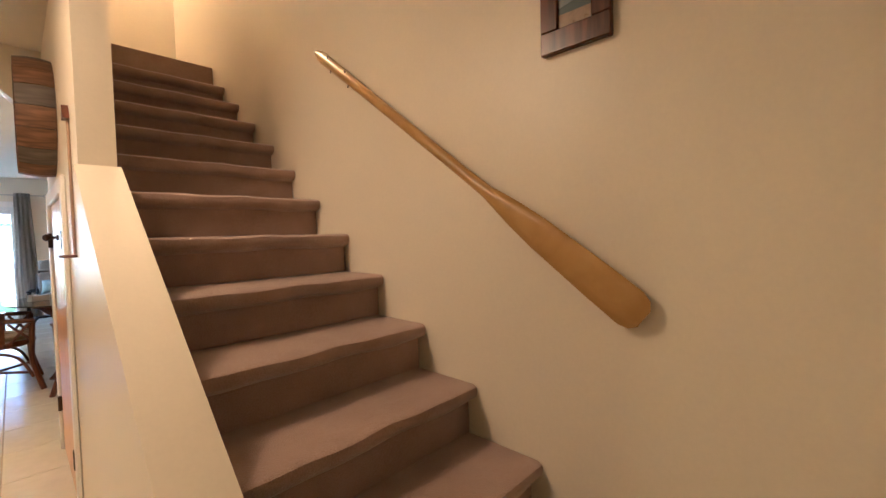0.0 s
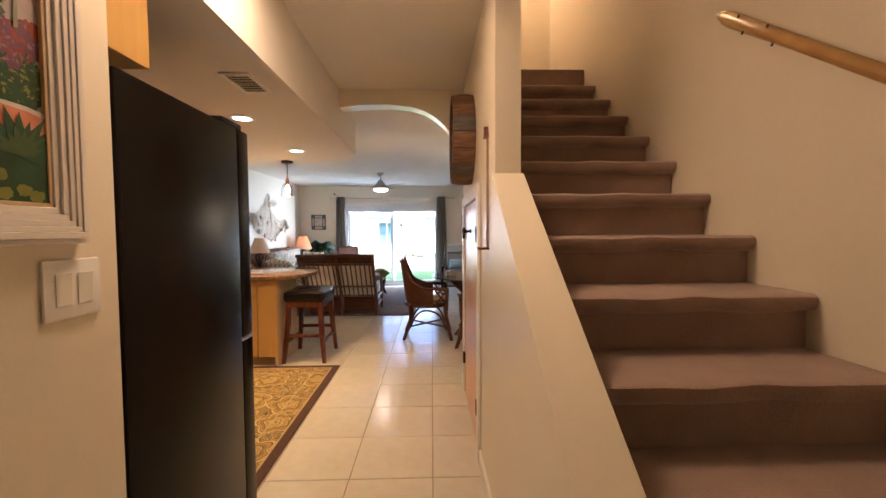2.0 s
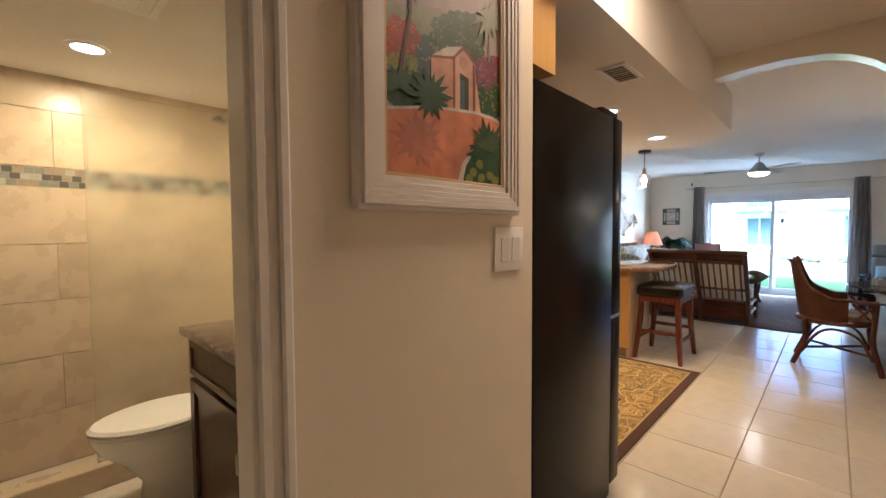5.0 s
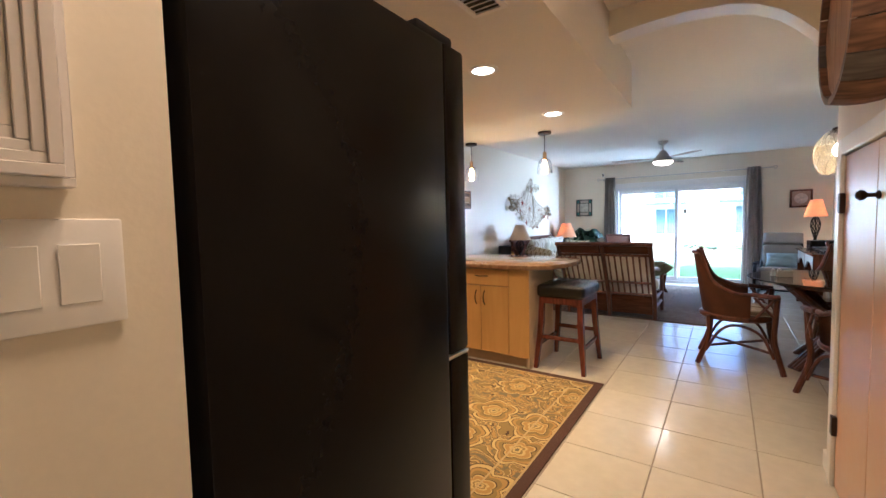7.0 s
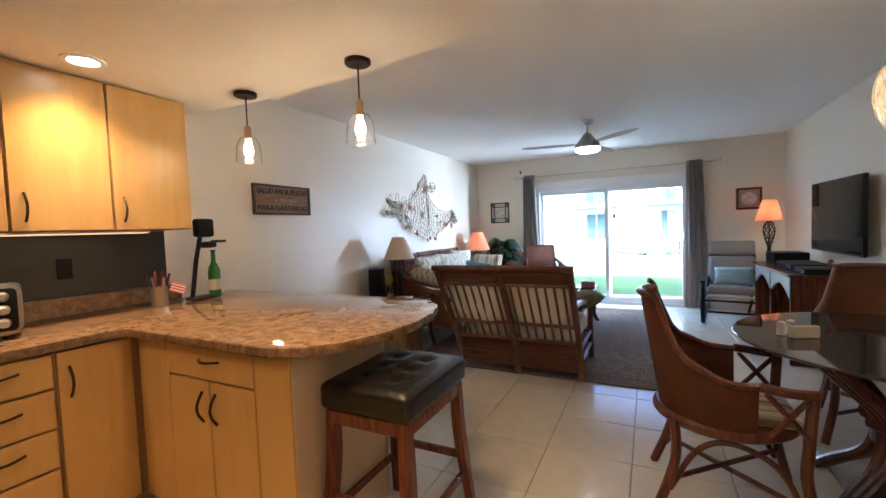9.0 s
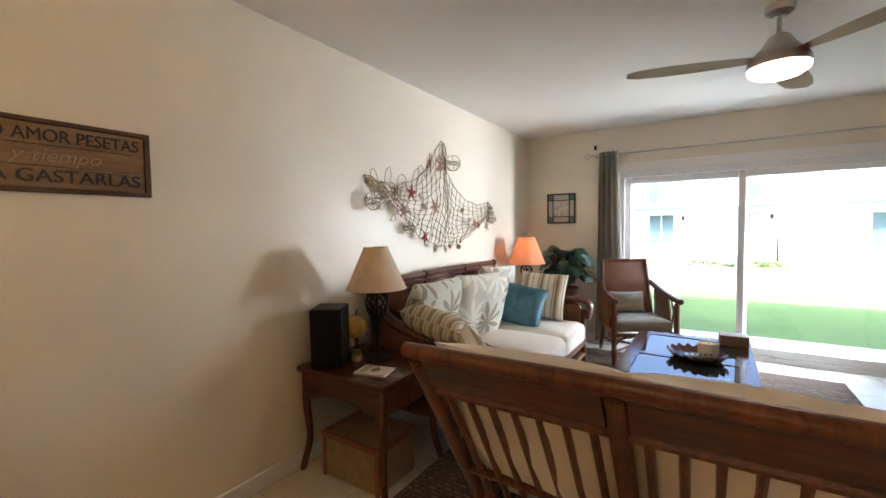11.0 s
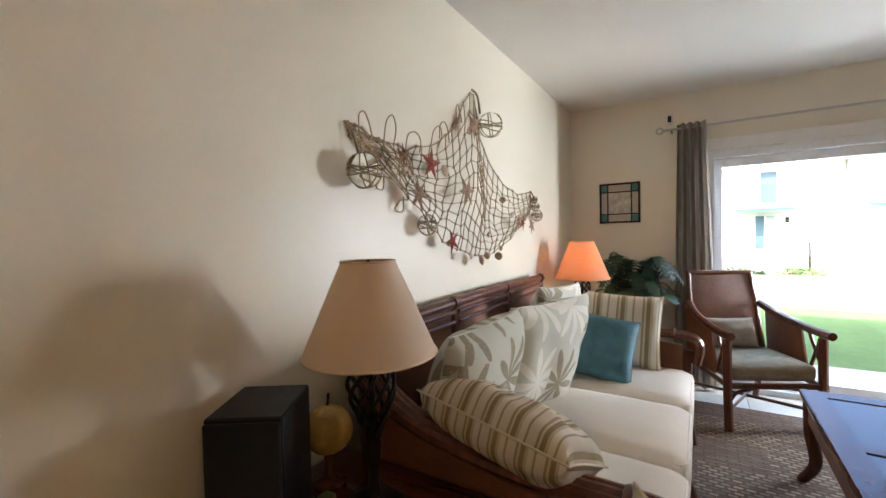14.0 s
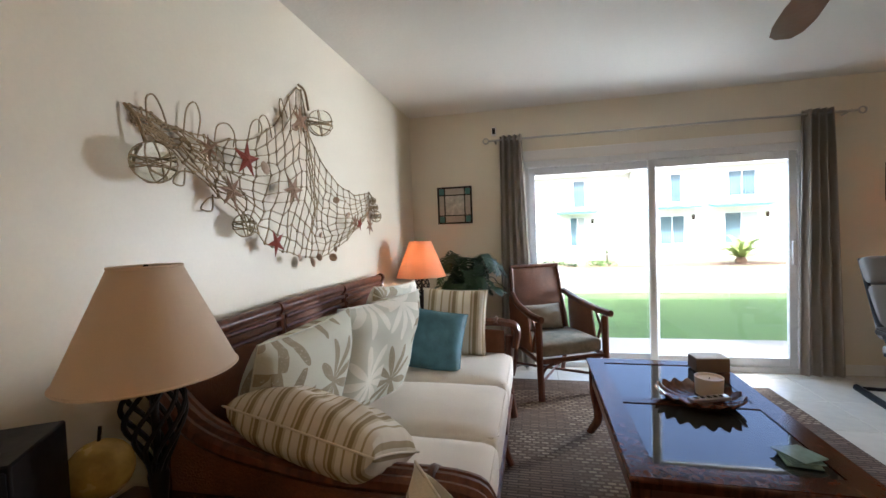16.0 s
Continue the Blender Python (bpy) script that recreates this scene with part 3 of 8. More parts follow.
# baseboards
for i, (lo, hi) in enumerate([((XW, 5.1, 0), (XW + 0.014, YN - 0.014, 0.09)), ((XW, YN - 0.014, 0), (WX0 - 0.02, YN, 0.09)), ((WX1 + 0.02, YN - 0.014, 0), (XE, YN, 0.09)), ((XE - 0.014, 4.014, 0), (XE, YN - 0.014, 0.09)),
                              ((HE0 - 0.014, 0.56, 0), (HE0, CD0 - 0.075, 0.09)), ((HE0 - 0.014, CD1 + 0.075, 0), (HE0, 4.0, 0.09)), ((HW1, BD1 + 0.075, 0), (HW1 + 0.014, 1.508, 0.09)), ((HE0, 4.0, 0), (XE - 0.014, 4.014, 0.09))]):
    setting("baseboard", boxm(lo, hi, 0.004), M_TRIM, "cream painted baseboard", "baseboard")

# bathroom door casing, both sides of the near jamb and the head
bm = bmesh.new()
for y0, y1, z0, z1 in ((BD1 - 0.012, BD1 + 0.048, 0, BDZ + 0.085), (BD0 - 0.09, BD0 + 0.012, 0, BDZ + 0.085), (BD0 + 0.012, BD1 - 0.012, BDZ - 0.012, BDZ + 0.085)):
    box(bm, (HW1 + 0.001, y0, z0), (HW1 + 0.014, y1, z1), 0.004)
box(bm, (HW1 + 0.014, BD1 + 0.026, 0), (HW1 + 0.026, BD1 + 0.048, BDZ + 0.085), 0.005)
box(bm, (HW1 + 0.014, BD1 - 0.012, 0), (HW1 + 0.019, BD1 + 0.008, BDZ), 0.003)
box(bm, (HW0 - 0.004, BD1 - 0.02, 0), (HW1 + 0.001, BD1 + 0.001, BDZ), 0.002)
box(bm, (HW0 - 0.004, BD0 - 0.001, 0), (HW1 + 0.001, BD0 + 0.02, BDZ), 0.002)
setting("trim_bath_door", bm, M_TRIM, "white moulded door casing of the bathroom", "door casing")

# closet door under the stairs: two leaves in a casing
door = tagged(new("door_1"), "low two-leaf closet door under the stairs, cream paint", "door", "", "structure")
bm = bmesh.new()
for lo, hi in (((HE0 - 0.02, CD0 - 0.075, 0), (HE0 - 0.001, CD0 + 0.005, CDZ + 0.07)), ((HE0 - 0.02, CD1 - 0.005, 0), (HE0 - 0.001, CD1 + 0.075, CDZ + 0.07)), ((HE0 - 0.02, CD0 + 0.005, CDZ - 0.005), (HE0 - 0.001, CD1 - 0.005, CDZ + 0.07))):
    box(bm, lo, hi, 0.005)
part("casing", bm, M_TRIM, door, "white casing")
M_DOOR = surf("closet_door_paint", (0.66, 0.42, 0.25), 0.34, vary=0.03, grain=25, bump=0.03)
for y0, y1, hy in ((CD0 + 0.008, 3.298, CD0 + 0.012), (3.304, CD1 - 0.008, CD1 - 0.012)):
    leaf = part("door_leaf", boxm((HE0 - 0.004, y0, 0.012), (HE0 + 0.03, y1, CDZ - 0.01), 0.003), M_DOOR, door)
    for hz in (0.30, 1.33):
        part("hinge", boxm((HE0 - 0.024, hy - 0.02, hz - 0.045), (HE0 - 0.004, hy + 0.02, hz + 0.045), 0.003), M_BRONZE, leaf, "bronze hinge")
bm = lathem([(0.013, 0), (0.016, 0.004), (0.007, 0.012), (0.007, 0.03), (0.017, 0.04), (0.019, 0.05), (0.012, 0.06), (0.004, 0.063)], 16)
part("door_knob", bm, M_BRONZE, door, "dark bronze knob", pose(HE0 - 0.005, 3.265, 1.345, 0, -90, 0))

# sliding glass door
win = tagged(new("window_1"), "white vinyl sliding glass door to the lawn", "sliding door", "", "structure")
bm = bmesh.new()
box(bm, (WX0, YN - 0.01, 0.0), (WX0 + 0.05, YN + 0.11, WZ))
box(bm, (WX1 - 0.05, YN - 0.01, 0.0), (WX1, YN + 0.11, WZ))
box(bm, (WX0 + 0.05, YN - 0.01, WZ - 0.06), (WX1 - 0.05, YN + 0.11, WZ))
box(bm, (WX0 + 0.05, YN - 0.01, 0.0), (WX1 - 0.05, YN + 0.11, 0.045))
part("window_frame", bm, M_FRAME, win)


def sash(x0, x1, y):
    s = part("sash", boxm((x0, y, 0.046), (x0 + 0.06, y + 0.04, WZ - 0.061), 0.004), M_FRAME, win)
    bm = bmesh.new()
    box(bm, (x1 - 0.06, y, 0.046), (x1, y + 0.04, WZ - 0.061), 0.004)
    box(bm, (x0 + 0.06, y, 0.046), (x1 - 0.06, y + 0.04, 0.125), 0.004)
    box(bm, (x0 + 0.06, y, WZ - 0.13), (x1 - 0.06, y + 0.04, WZ - 0.061), 0.004)
    part("rail", bm, M_FRAME, s)
    p = part("pane", boxm((x0 + 0.05, y + 0.017, 0.115), (x1 - 0.05, y + 0.022, WZ - 0.12)), M_GLASS, s, "clear glass")
    p.visible_shadow = False
    return s


sash(WX0 + 0.05, -0.935, YN + 0.055)
s2 = sash(-1.025, WX1 - 0.05, YN + 0.008)
part("door_pull", boxm((0.07, YN - 0.012, 0.92), (0.095, YN + 0.008, 1.12), 0.006), M_FRAME, s2, "white pull handle")
bm = bmesh.new()
box(bm, (WX0 - 0.10, YN - 0.018, WZ + 0.002), (WX1 + 0.10, YN - 0.001, WZ + 0.095), 0.004)
box(bm, (WX0 - 0.075, YN - 0.016, 0.0), (WX0 + 0.002, YN - 0.001, WZ + 0.002), 0.003)
box(bm, (WX1 - 0.002, YN - 0.016, 0.0), (WX1 + 0.075, YN - 0.001, WZ + 0.002), 0.003)
setting("trim_window", bm, M_TRIM, "white trim round the sliding door", "trim")

# stairs: carpeted treads with rounded noses
stairs = tagged(new("stairs"), "straight flight of stairs in taupe carpet with rounded nosings", "stairs", "", "structure")


def step_mesh():
    w0, w1 = HE1 + 0.004, STX - 0.004
    prof = [(0.30, -0.176), (0.035, -0.176), (0.035, -0.062), (0.026, -0.056), (0.010, -0.052), (-0.002, -0.040), (-0.006, -0.024), (-0.002, -0.008), (0.012, 0.0), (0.30, 0.0)]
    bm = bmesh.new()
    nx = 22
    rows = []
    for i in range(nx + 1):
        x = w0 + (w1 - w0) * i / nx
        row = []
        for y, z in prof:
            k = 0.006 * noise.noise((x * 7, y * 9 + 4, z * 8)) if -0.07 < z and y < 0.2 else 0
            row.append(bm.verts.new((x, y + k, z + k)))
        rows.append(row)
    for A, C in zip(rows, rows[1:]):
        for j in range(len(prof) - 1):
            bm.faces.new((A[j], C[j], C[j + 1], A[j + 1]))
    bm.faces.new(rows[0]), bm.faces.new(rows[-1][::-1])
    return mesh_of("step", bm)


sm = step_mesh()
sm.materials.append(M_CARPET)
for k in range(-2, 12):
    piece("step", sm, stairs, (0, 1.40 + 0.2525 * (k - 3), 0.972 + 0.1785 * (k - 3)))
part("stair_soffit", prismm([(0.48, 0.0), (3.66, 2.25), (3.88, 2.25), (3.88, 2.14), (0.75, 0.0)], HE1 + 0.005, STX - 0.005, 0), M_WALL, stairs)
setting("floor_landing", boxm((HE1, 3.66, 2.42), (STX, 4.75, 2.60)), M_CARPET, "carpeted upper landing", "landing")

# outside: lawn, patio, far building
setting("ground", boxm((-400, YN + 0.16, -0.6), (400, 600, -0.12)), M_GRASS, "wide green lawn", "lawn")
setting("ground_under", boxm((-30, -40, -0.7), (30, YN + 0.14, -0.13)), M_CONC, "plain ground under the house", "ground")
setting("pavement", boxm((-5, YN + 0.16, -0.2), (4, 11.85, -0.05), 0.01), M_CONC, "pale concrete patio slab", "patio")
setting("roof_house", boxm((-12, -8, UP + 0.16), (12, YN + 0.55, UP + 0.45)), M_STUCCO, "flat roof of the house", "roof")
setting("wall_house", boxm((-12, YN + 0.02, 0.0), (XW - 0.16, YN + 0.15, UP)), M_STUCCO, "outer house wall", "wall")
setting("wall_house_east", boxm((XE + 0.16, YN + 0.02, 0.0), (12, YN + 0.15, UP)), M_STUCCO, "outer house wall", "wall")

# ---- kitchen ----
KX = -2.56          # front of the base cabinets
GAP = 0.003


def arc_handle(parent, at, axis, length=0.13, out=(1, 0, 0)):
    """A bowed bar handle; axis: the way it runs, out: away from the door."""
    a, o = Vector(axis), Vector(out)
    pts = [Vector(at) + a * (length * (k / 8 - 0.5)) + o * (0.002 + 0.028 * math.sin(math.pi * k / 8)) for k in range(9)]
    return part("handle", tubem(pts, 0.0055, 8), M_BRONZE, parent, "dark bronze bow handle")


def cabinet(name, lo, hi, fronts, label, out=(1, 0, 0), group="maple kitchen cabinets", body=None):
    """A cabinet unit between lo and hi with its fronts: (name, a0, a1, z0, z1, handle at a, z, upright)."""
    t = thing(name, pose(0, 0, 0), label, "cabinet", group)
    part("body", boxm(lo, hi, 0.001), body or M_MAPLEDARK, t)
    for nm, a0, a1, z0, z1, ha, hz, up in fronts:
        if out[0]:
            f = part(nm, boxm((hi[0] + 0.001, a0 + GAP, z0 + GAP), (hi[0] + 0.02, a1 - GAP, z1 - GAP), 0.002), M_MAPLE, t)
            arc_handle(f, (hi[0] + 0.02, ha, hz), (0, 0, 1) if up else (0, 1, 0), 0.13, out)
        else:
            f = part(nm, boxm((a0 + GAP, lo[1] - 0.02, z0 + GAP), (a1 - GAP, lo[1] - 0.001, z1 - GAP), 0.002), M_MAPLE, t)
            arc_handle(f, (ha, lo[1] - 0.02, hz), (0, 0, 1) if up else (1, 0, 0), 0.13, out)
    return t


BX = XW + 0.002
cabinet("base_cabinet", (BX, 2.36, 0.10), (KX - 0.02, 3.075, 0.868), [("drawer_front", 2.72, 3.072, 0.71, 0.862, 2.9, 0.79, False), ("door", 2.72, 3.072, 0.105, 0.705, 2.77, 0.6, True), ("door", 2.365, 2.715, 0.105, 0.862, 2.66, 0.7, True)], "maple base cabinet beside the stove with bronze handles")
cabinet("drawer_cabinet", (BX, 3.855, 0.10), (KX - 0.02, 4.205, 0.868),
        [("drawer_front", 3.858, 4.20, z0, z1, 4.03, (z0 + z1) / 2 + 0.02, False) for z0, z1 in ((0.72, 0.862), (0.555, 0.715), (0.39, 0.55), (0.105, 0.385))], "maple four-drawer base cabinet with bronze handles")
cabinet("base_cabinet", (BX, 4.207, 0.10), (KX - 0.02, 5.05, 0.868), [("door", 4.21, 4.485, 0.105, 0.862, 4.25, 0.73, True)], "maple corner base cabinet with one narrow door")
PY = 4.50
cabinet("peninsula_cabinet", (KX - 0.017, PY + 0.02, 0.10), (-1.60, 5.06, 0.868),
        [("drawer_front", -2.31, -1.755, 0.715, 0.862, -2.02, 0.80, False), ("door", -2.31, -2.035, 0.105, 0.71, -2.075, 0.60, True), ("door", -2.03, -1.755, 0.105, 0.71, -1.99, 0.60, True)], "maple peninsula cabinet with a drawer above two doors", (0, -1, 0))
pc = thing("kitchen_peninsula", pose(0, 0, 0), "cream painted base carrying the granite peninsula", "panel")
part("end_panel", boxm((-1.598, PY + 0.015, 0.0), (-1.565, 5.08, 0.868), 0.003), surf("panel_cream", (0.60, 0.48, 0.32), 0.5, vary=0.04), pc)
part("filler_panel", boxm((-1.752, PY + 0.001, 0.10), (-1.565, PY + 0.014, 0.866), 0.002), M_MAPLE, pc)
part("filler_panel", boxm((-2.538, PY + 0.001, 0.10), (-2.313, PY + 0.018, 0.866), 0.002), M_MAPLE, pc)
part("back_panel", boxm((-3.2, 5.082, 0.0), (-1.565, 5.10, 0.868), 0.002), surf("panel_back", (0.60, 0.50, 0.37), 0.6, vary=0.04), pc)
bm = bmesh.new()
box(bm, (BX, 2.36, 0.0), (KX - 0.09, 3.075, 0.098))
box(bm, (BX, 3.855, 0.0), (KX - 0.09, 5.05, 0.098))
box(bm, (KX - 0.088, PY + 0.075, 0.0), (-1.60, 5.05, 0.098))
setting("trim_toe_kick", bm, surf("toe_kick", (0.42, 0.30, 0.16), 0.6), "maple toe kick under the base cabinets", "toe kick")

# granite worktop with a rounded peninsula end
poly = [(BX, 3.855), (KX + 0.02, 3.855), (KX + 0.02, 4.40), (KX + 0.035, 4.43), (KX + 0.065, 4.445), (-1.60, 4.445)]
for k in range(9):
    a = radians(-90 + 180 * k / 8)
    poly.append((-1.60 + 0.305 * math.cos(a), 4.97 + 0.525 * math.sin(a)))
poly += [(BX, 5.495)]
top = thing("worktop", pose(0, 0, 0), "polished tan granite worktop with a rounded peninsula end", "worktop")
part("slab", prismm(poly, 0.872, 0.912, 2, 0.008), M_GRANITE, top)
part("backsplash_strip", boxm((BX, 3.862, 0.914), (BX + 0.02, 5.10, 1.015), 0.003), M_GRANITE, top)
top2 = thing("worktop", pose(0, 0, 0), "short tan granite worktop between refrigerator and stove", "worktop")
part("slab", boxm((BX, 2.36, 0.872), (KX + 0.02, 3.07, 0.912), 0.006, 2), M_GRANITE, top2)
setting("trim_backsplash", boxm((BX - 0.001, 2.40, 1.017), (BX + 0.006, 5.02, 1.362)), surf("dark_backsplash", (0.035, 0.030, 0.028), 0.35, vary=0.15, grain=12), "dark slate-coloured backsplash panel", "backsplash")

# upper cabinets
UX = -2.90
UZ0, UZ1 = 1.365, 2.122
for a0, a1, ha in ((3.845, 4.205, 4.155), (4.21, 4.60, 4.26), (4.605, 5.01, 4.65)):
    cabinet("wall_cabinet", (BX, a0, UZ0), (UX, a1, UZ1), [("door", a0, a1, UZ0, UZ1, ha, UZ0 + 0.11, True)], "maple wall cabinet with a bow handle over the worktop", group="maple wall cabinets")
cabinet("wall_cabinet", (BX, 3.055, 1.765), (UX, 3.842, UZ1), [("door", 3.055, 3.448, 1.765, UZ1, 3.40, 1.85, True), ("door", 3.45, 3.842, 1.765, UZ1, 3.50, 1.85, True)], "maple wall cabinet above the black microwave", group="maple wall cabinets")
cabinet("wall_cabinet", (BX, 2.30, UZ0), (UX, 3.052, UZ1), [("door", 2.30, 2.675, UZ0, UZ1, 2.63, UZ0 + 0.11, True), ("door", 2.677, 3.05, UZ0, UZ1, 2.72, UZ0 + 0.11, True)], "maple double wall cabinet beside the microwave", group="maple wall cabinets")
t = thing("wall_cabinet", pose(0, 0, 0), "maple cabinet over the black refrigerator", "cabinet", "maple wall cabinets")
part("body", boxm((-1.95, 1.51, 1.835), (-0.862, 1.675, UZ1), 0.001), M_MAPLE, t)
for x0, x1 in ((-1.95, -1.41), (-1.405, -0.862)):
    d = part("door", boxm((x0 + GAP, 1.676, 1.838), (x1 - GAP, 1.695, UZ1 - GAP), 0.002), M_MAPLE, t)
    arc_handle(d, (-1.41 + (0.06 if x0 > -1.5 else -0.06), 1.695, 1.90), (0, 0, 1), 0.13, (0, 1, 0))
t = thing("under_cabinet_light", pose(0, 0, 0), "slim warm strip light under the wall cabinets", "light")
part("housing", boxm((-2.99, 3.95, 1.352), (-2.93, 4.80, 1.363), 0.002), M_TRIM, t)
lamp("strip_lamp", "AREA", pose(-2.96, 4.375, 1.3455), 0.13, CANS, size=0.04, size_y=0.80)
part("diffuser", boxm((-2.985, 3.96, 1.347), (-2.935, 4.79, 1.3515)), glow("strip_glow", (1.0, 0.55, 0.22), 0.12), t, "glowing diffuser")

# refrigerator: its side to the hall, its doors to the kitchen
fr = thing("refrigerator", pose(0, 0, 0), "tall black top-freezer refrigerator with a smooth side", "refrigerator")
part("body", boxm((-1.70, 1.545, 0.03), (-0.862, 2.235, 1.795), 0.012, 2), M_FRIDGE, fr)
for z0, z1 in ((0.07, 0.868), (0.880, 1.80)):
    d = part("door", boxm((-1.695, 2.245, z0), (-0.866, 2.35, z1), 0.012, 2), M_FRIDGE, fr)
    hz0, hz1 = (0.50, 0.84) if z0 < 0.5 else (0.91, 1.30)
    part("handle", tubem([(-1.60, 2.35, hz0), (-1.60, 2.392, hz0 + 0.03), (-1.60, 2.392, hz1 - 0.03), (-1.60, 2.35, hz1)], 0.014, 10), M_BLACKMAT, d, "black bar handle")
part("hinge_cover", boxm((-0.985, 2.12, 1.796), (-0.868, 2.29, 1.822), 0.008, 2), M_BLACKMAT, fr)
part("middle_hinge", boxm((-0.93, 2.236, 0.869), (-0.864, 2.345, 0.879), 0.002), M_STEEL, fr, "pale metal hinge plate")
part("base_grille", boxm((-1.68, 2.21, 0.0), (-0.88, 2.25, 0.065), 0.003), M_BLACKMAT, fr)
for x in (-1.66, -0.90):
    part("foot", lathem([(0.02, 0), (0.02, 0.03)], 10, (x, 1.62, 0)), M_BLACKMAT, fr)

# stove
SY0, SY1 = 3.083, 3.848
st = thing("stove", pose(0, 0, 0), "glossy black electric range with a glass cooktop", "stove")
part("body", boxm((BX + 0.03, SY0, 0.03), (KX - 0.022, SY1, 0.895), 0.003), M_BLACK, st)
part("cooktop", boxm((BX + 0.03, SY0 - 0.002, 0.896), (KX + 0.015, SY1 + 0.002, 0.917), 0.006, 2), M_BLACK, st, "black glass cooktop")
for bx, by, r in ((-2.78, 3.27, 0.10), (-2.78, 3.66, 0.085), (-3.02, 3.27, 0.075), (-3.02, 3.66, 0.10)):
    part("burner_ring", lathem([(r - 0.004, 0.9172), (r - 0.004, 0.9182), (r, 0.9182), (r, 0.9172)], 32, (bx, by, 0), False), M_GREYFAB, st)
d = part("oven_door", boxm((KX - 0.02, SY0 + 0.004, 0.235), (KX + 0.018, SY1 - 0.004, 0.862), 0.006, 2), M_BLACK, st)
part("oven_window", boxm((KX + 0.0185, SY0 + 0.17, 0.40), (KX + 0.0215, SY1 - 0.17, 0.66), 0.001), surf("oven_glass", (0.30, 0.26, 0.19), 0.05, 0.75, vary=0.1, bump=0.0, rvar=0.01), d, "tinted oven window")
part("handle", tubem([(KX + 0.018, SY0 + 0.03, 0.80), (KX + 0.06, SY0 + 0.05, 0.805), (KX + 0.06, SY1 - 0.05, 0.805), (KX + 0.018, SY1 - 0.03, 0.80)], 0.014, 10), M_BLACK, d, "black bar handle")
part("storage_drawer", boxm((KX - 0.02, SY0 + 0.004, 0.05), (KX + 0.015, SY1 - 0.004, 0.225), 0.005, 2), M_BLACK, st)
bp = part("control_panel", prismm([(BX + 0.03, 0.918), (BX + 0.11, 0.918), (BX + 0.075, 1.155), (BX + 0.03, 1.155)], SY0, SY1, 1, 0.006), M_BLACK, st)
for y in (3.16, 3.25, 3.68, 3.77):
    part("knob", lathem([(0.022, 0), (0.020, 0.018), (0.016, 0.022)], 16), M_BLACKMAT, bp, "", pose(BX + 0.093, y, 1.06, 0, 82, 0))
part("display", boxm((0, -0.022, -0.010), (0.002, 0.022, 0.010)), glow("clock_blue", (0.03, 0.07, 0.9), 1.0), bp, "blue clock display", pose(BX + 0.0925, 3.47, 1.072, 0, -8, 0))
for k, y in enumerate((3.32, 3.37, 3.56, 3.60)):
    for j in range(3):
        part("print_mark", boxm((0, -0.014, -0.002), (0.0015, 0.014, 0.002)), M_GREYFAB, bp, "", pose(BX + 0.0955 - 0.004 * j, y, 1.05 + 0.022 * j, 0, -8, 0))
t = thing("spoon_rest", pose(-2.74, 3.42, 0.9185), "round tan spoon rest on the cooktop", "spoon rest")
part("dish", lathem([(0.05, 0.0), (0.085, 0.008), (0.09, 0.014), (0.082, 0.013), (0.048, 0.005)], 24), surf("spoon_rest_clay", (0.45, 0.33, 0.2), 0.4), t)
part("handle", boxm((-0.015, -0.17, 0.006), (0.015, -0.08, 0.014), 0.004), surf("spoon_rest_wood", (0.5, 0.36, 0.2), 0.5), t)

# microwave over the stove
mw = thing("microwave", pose(0, 0, 0), "black over-the-range microwave with a dark window", "microwave")
part("body", boxm((BX, 3.063, 1.352), (-2.85, 3.838, 1.755), 0.005), M_BLACK, mw)
d = part("door", boxm((-2.848, 3.065, 1.40), (-2.81, 3.64, 1.752), 0.008, 2), M_BLACK, mw)
part("window", boxm((-2.8095, 3.14, 1.47), (-2.807, 3.53, 1.66)), surf("microwave_window", (0.016, 0.014, 0.012), 0.08, vary=0.1, bump=0, rvar=0.02), d, "perforated dark window")
part("handle", tubem([(-2.81, 3.61, 1.45), (-2.77, 3.605, 1.48), (-2.77, 3.605, 1.67), (-2.81, 3.61, 1.70)], 0.012, 10), M_BLACK, d, "curved black handle")
p = part("keypad", boxm((-2.848, 3.645, 1.40), (-2.812, 3.836, 1.752), 0.006, 2), M_BLACK, mw)
part("display", boxm((-2.8115, 3.68, 1.66), (-2.81, 3.80, 1.70)), M_DARKGLASS, p)
for j in range(4):
    for k in range(3):
        part("button", boxm((-2.8118, 3.69 + 0.04 * k, 1.46 + 0.04 * j), (-2.8105, 3.715 + 0.04 * k, 1.475 + 0.04 * j)), M_BLACKMAT, p)
part("vent_grille", boxm((-2.848, 3.066, 1.353), (-2.825, 3.836, 1.396), 0.004), M_BLACKMAT, mw)
part("brand_plate", boxm((-2.8105, 3.36, 1.425), (-2.809, 3.44, 1.436)), M_STEEL, d)

# toaster oven
to = thing("toaster_oven", pose(-2.97, 4.03, 0.913, 0, 0, -20), "silver toaster oven with a glass door on the worktop", "toaster oven")
M_TOAST = surf("silver_paint", (0.42, 0.41, 0.39), 0.3, 0.85, vary=0.04, bump=0.0, rvar=0.02)
part("body", boxm((-0.13, -0.21, 0.012), (0.10, 0.21, 0.225), 0.03, 3), surf("toaster_grey", (0.10, 0.098, 0.092), 0.35, 0.5, vary=0.06, bump=0.0), to)


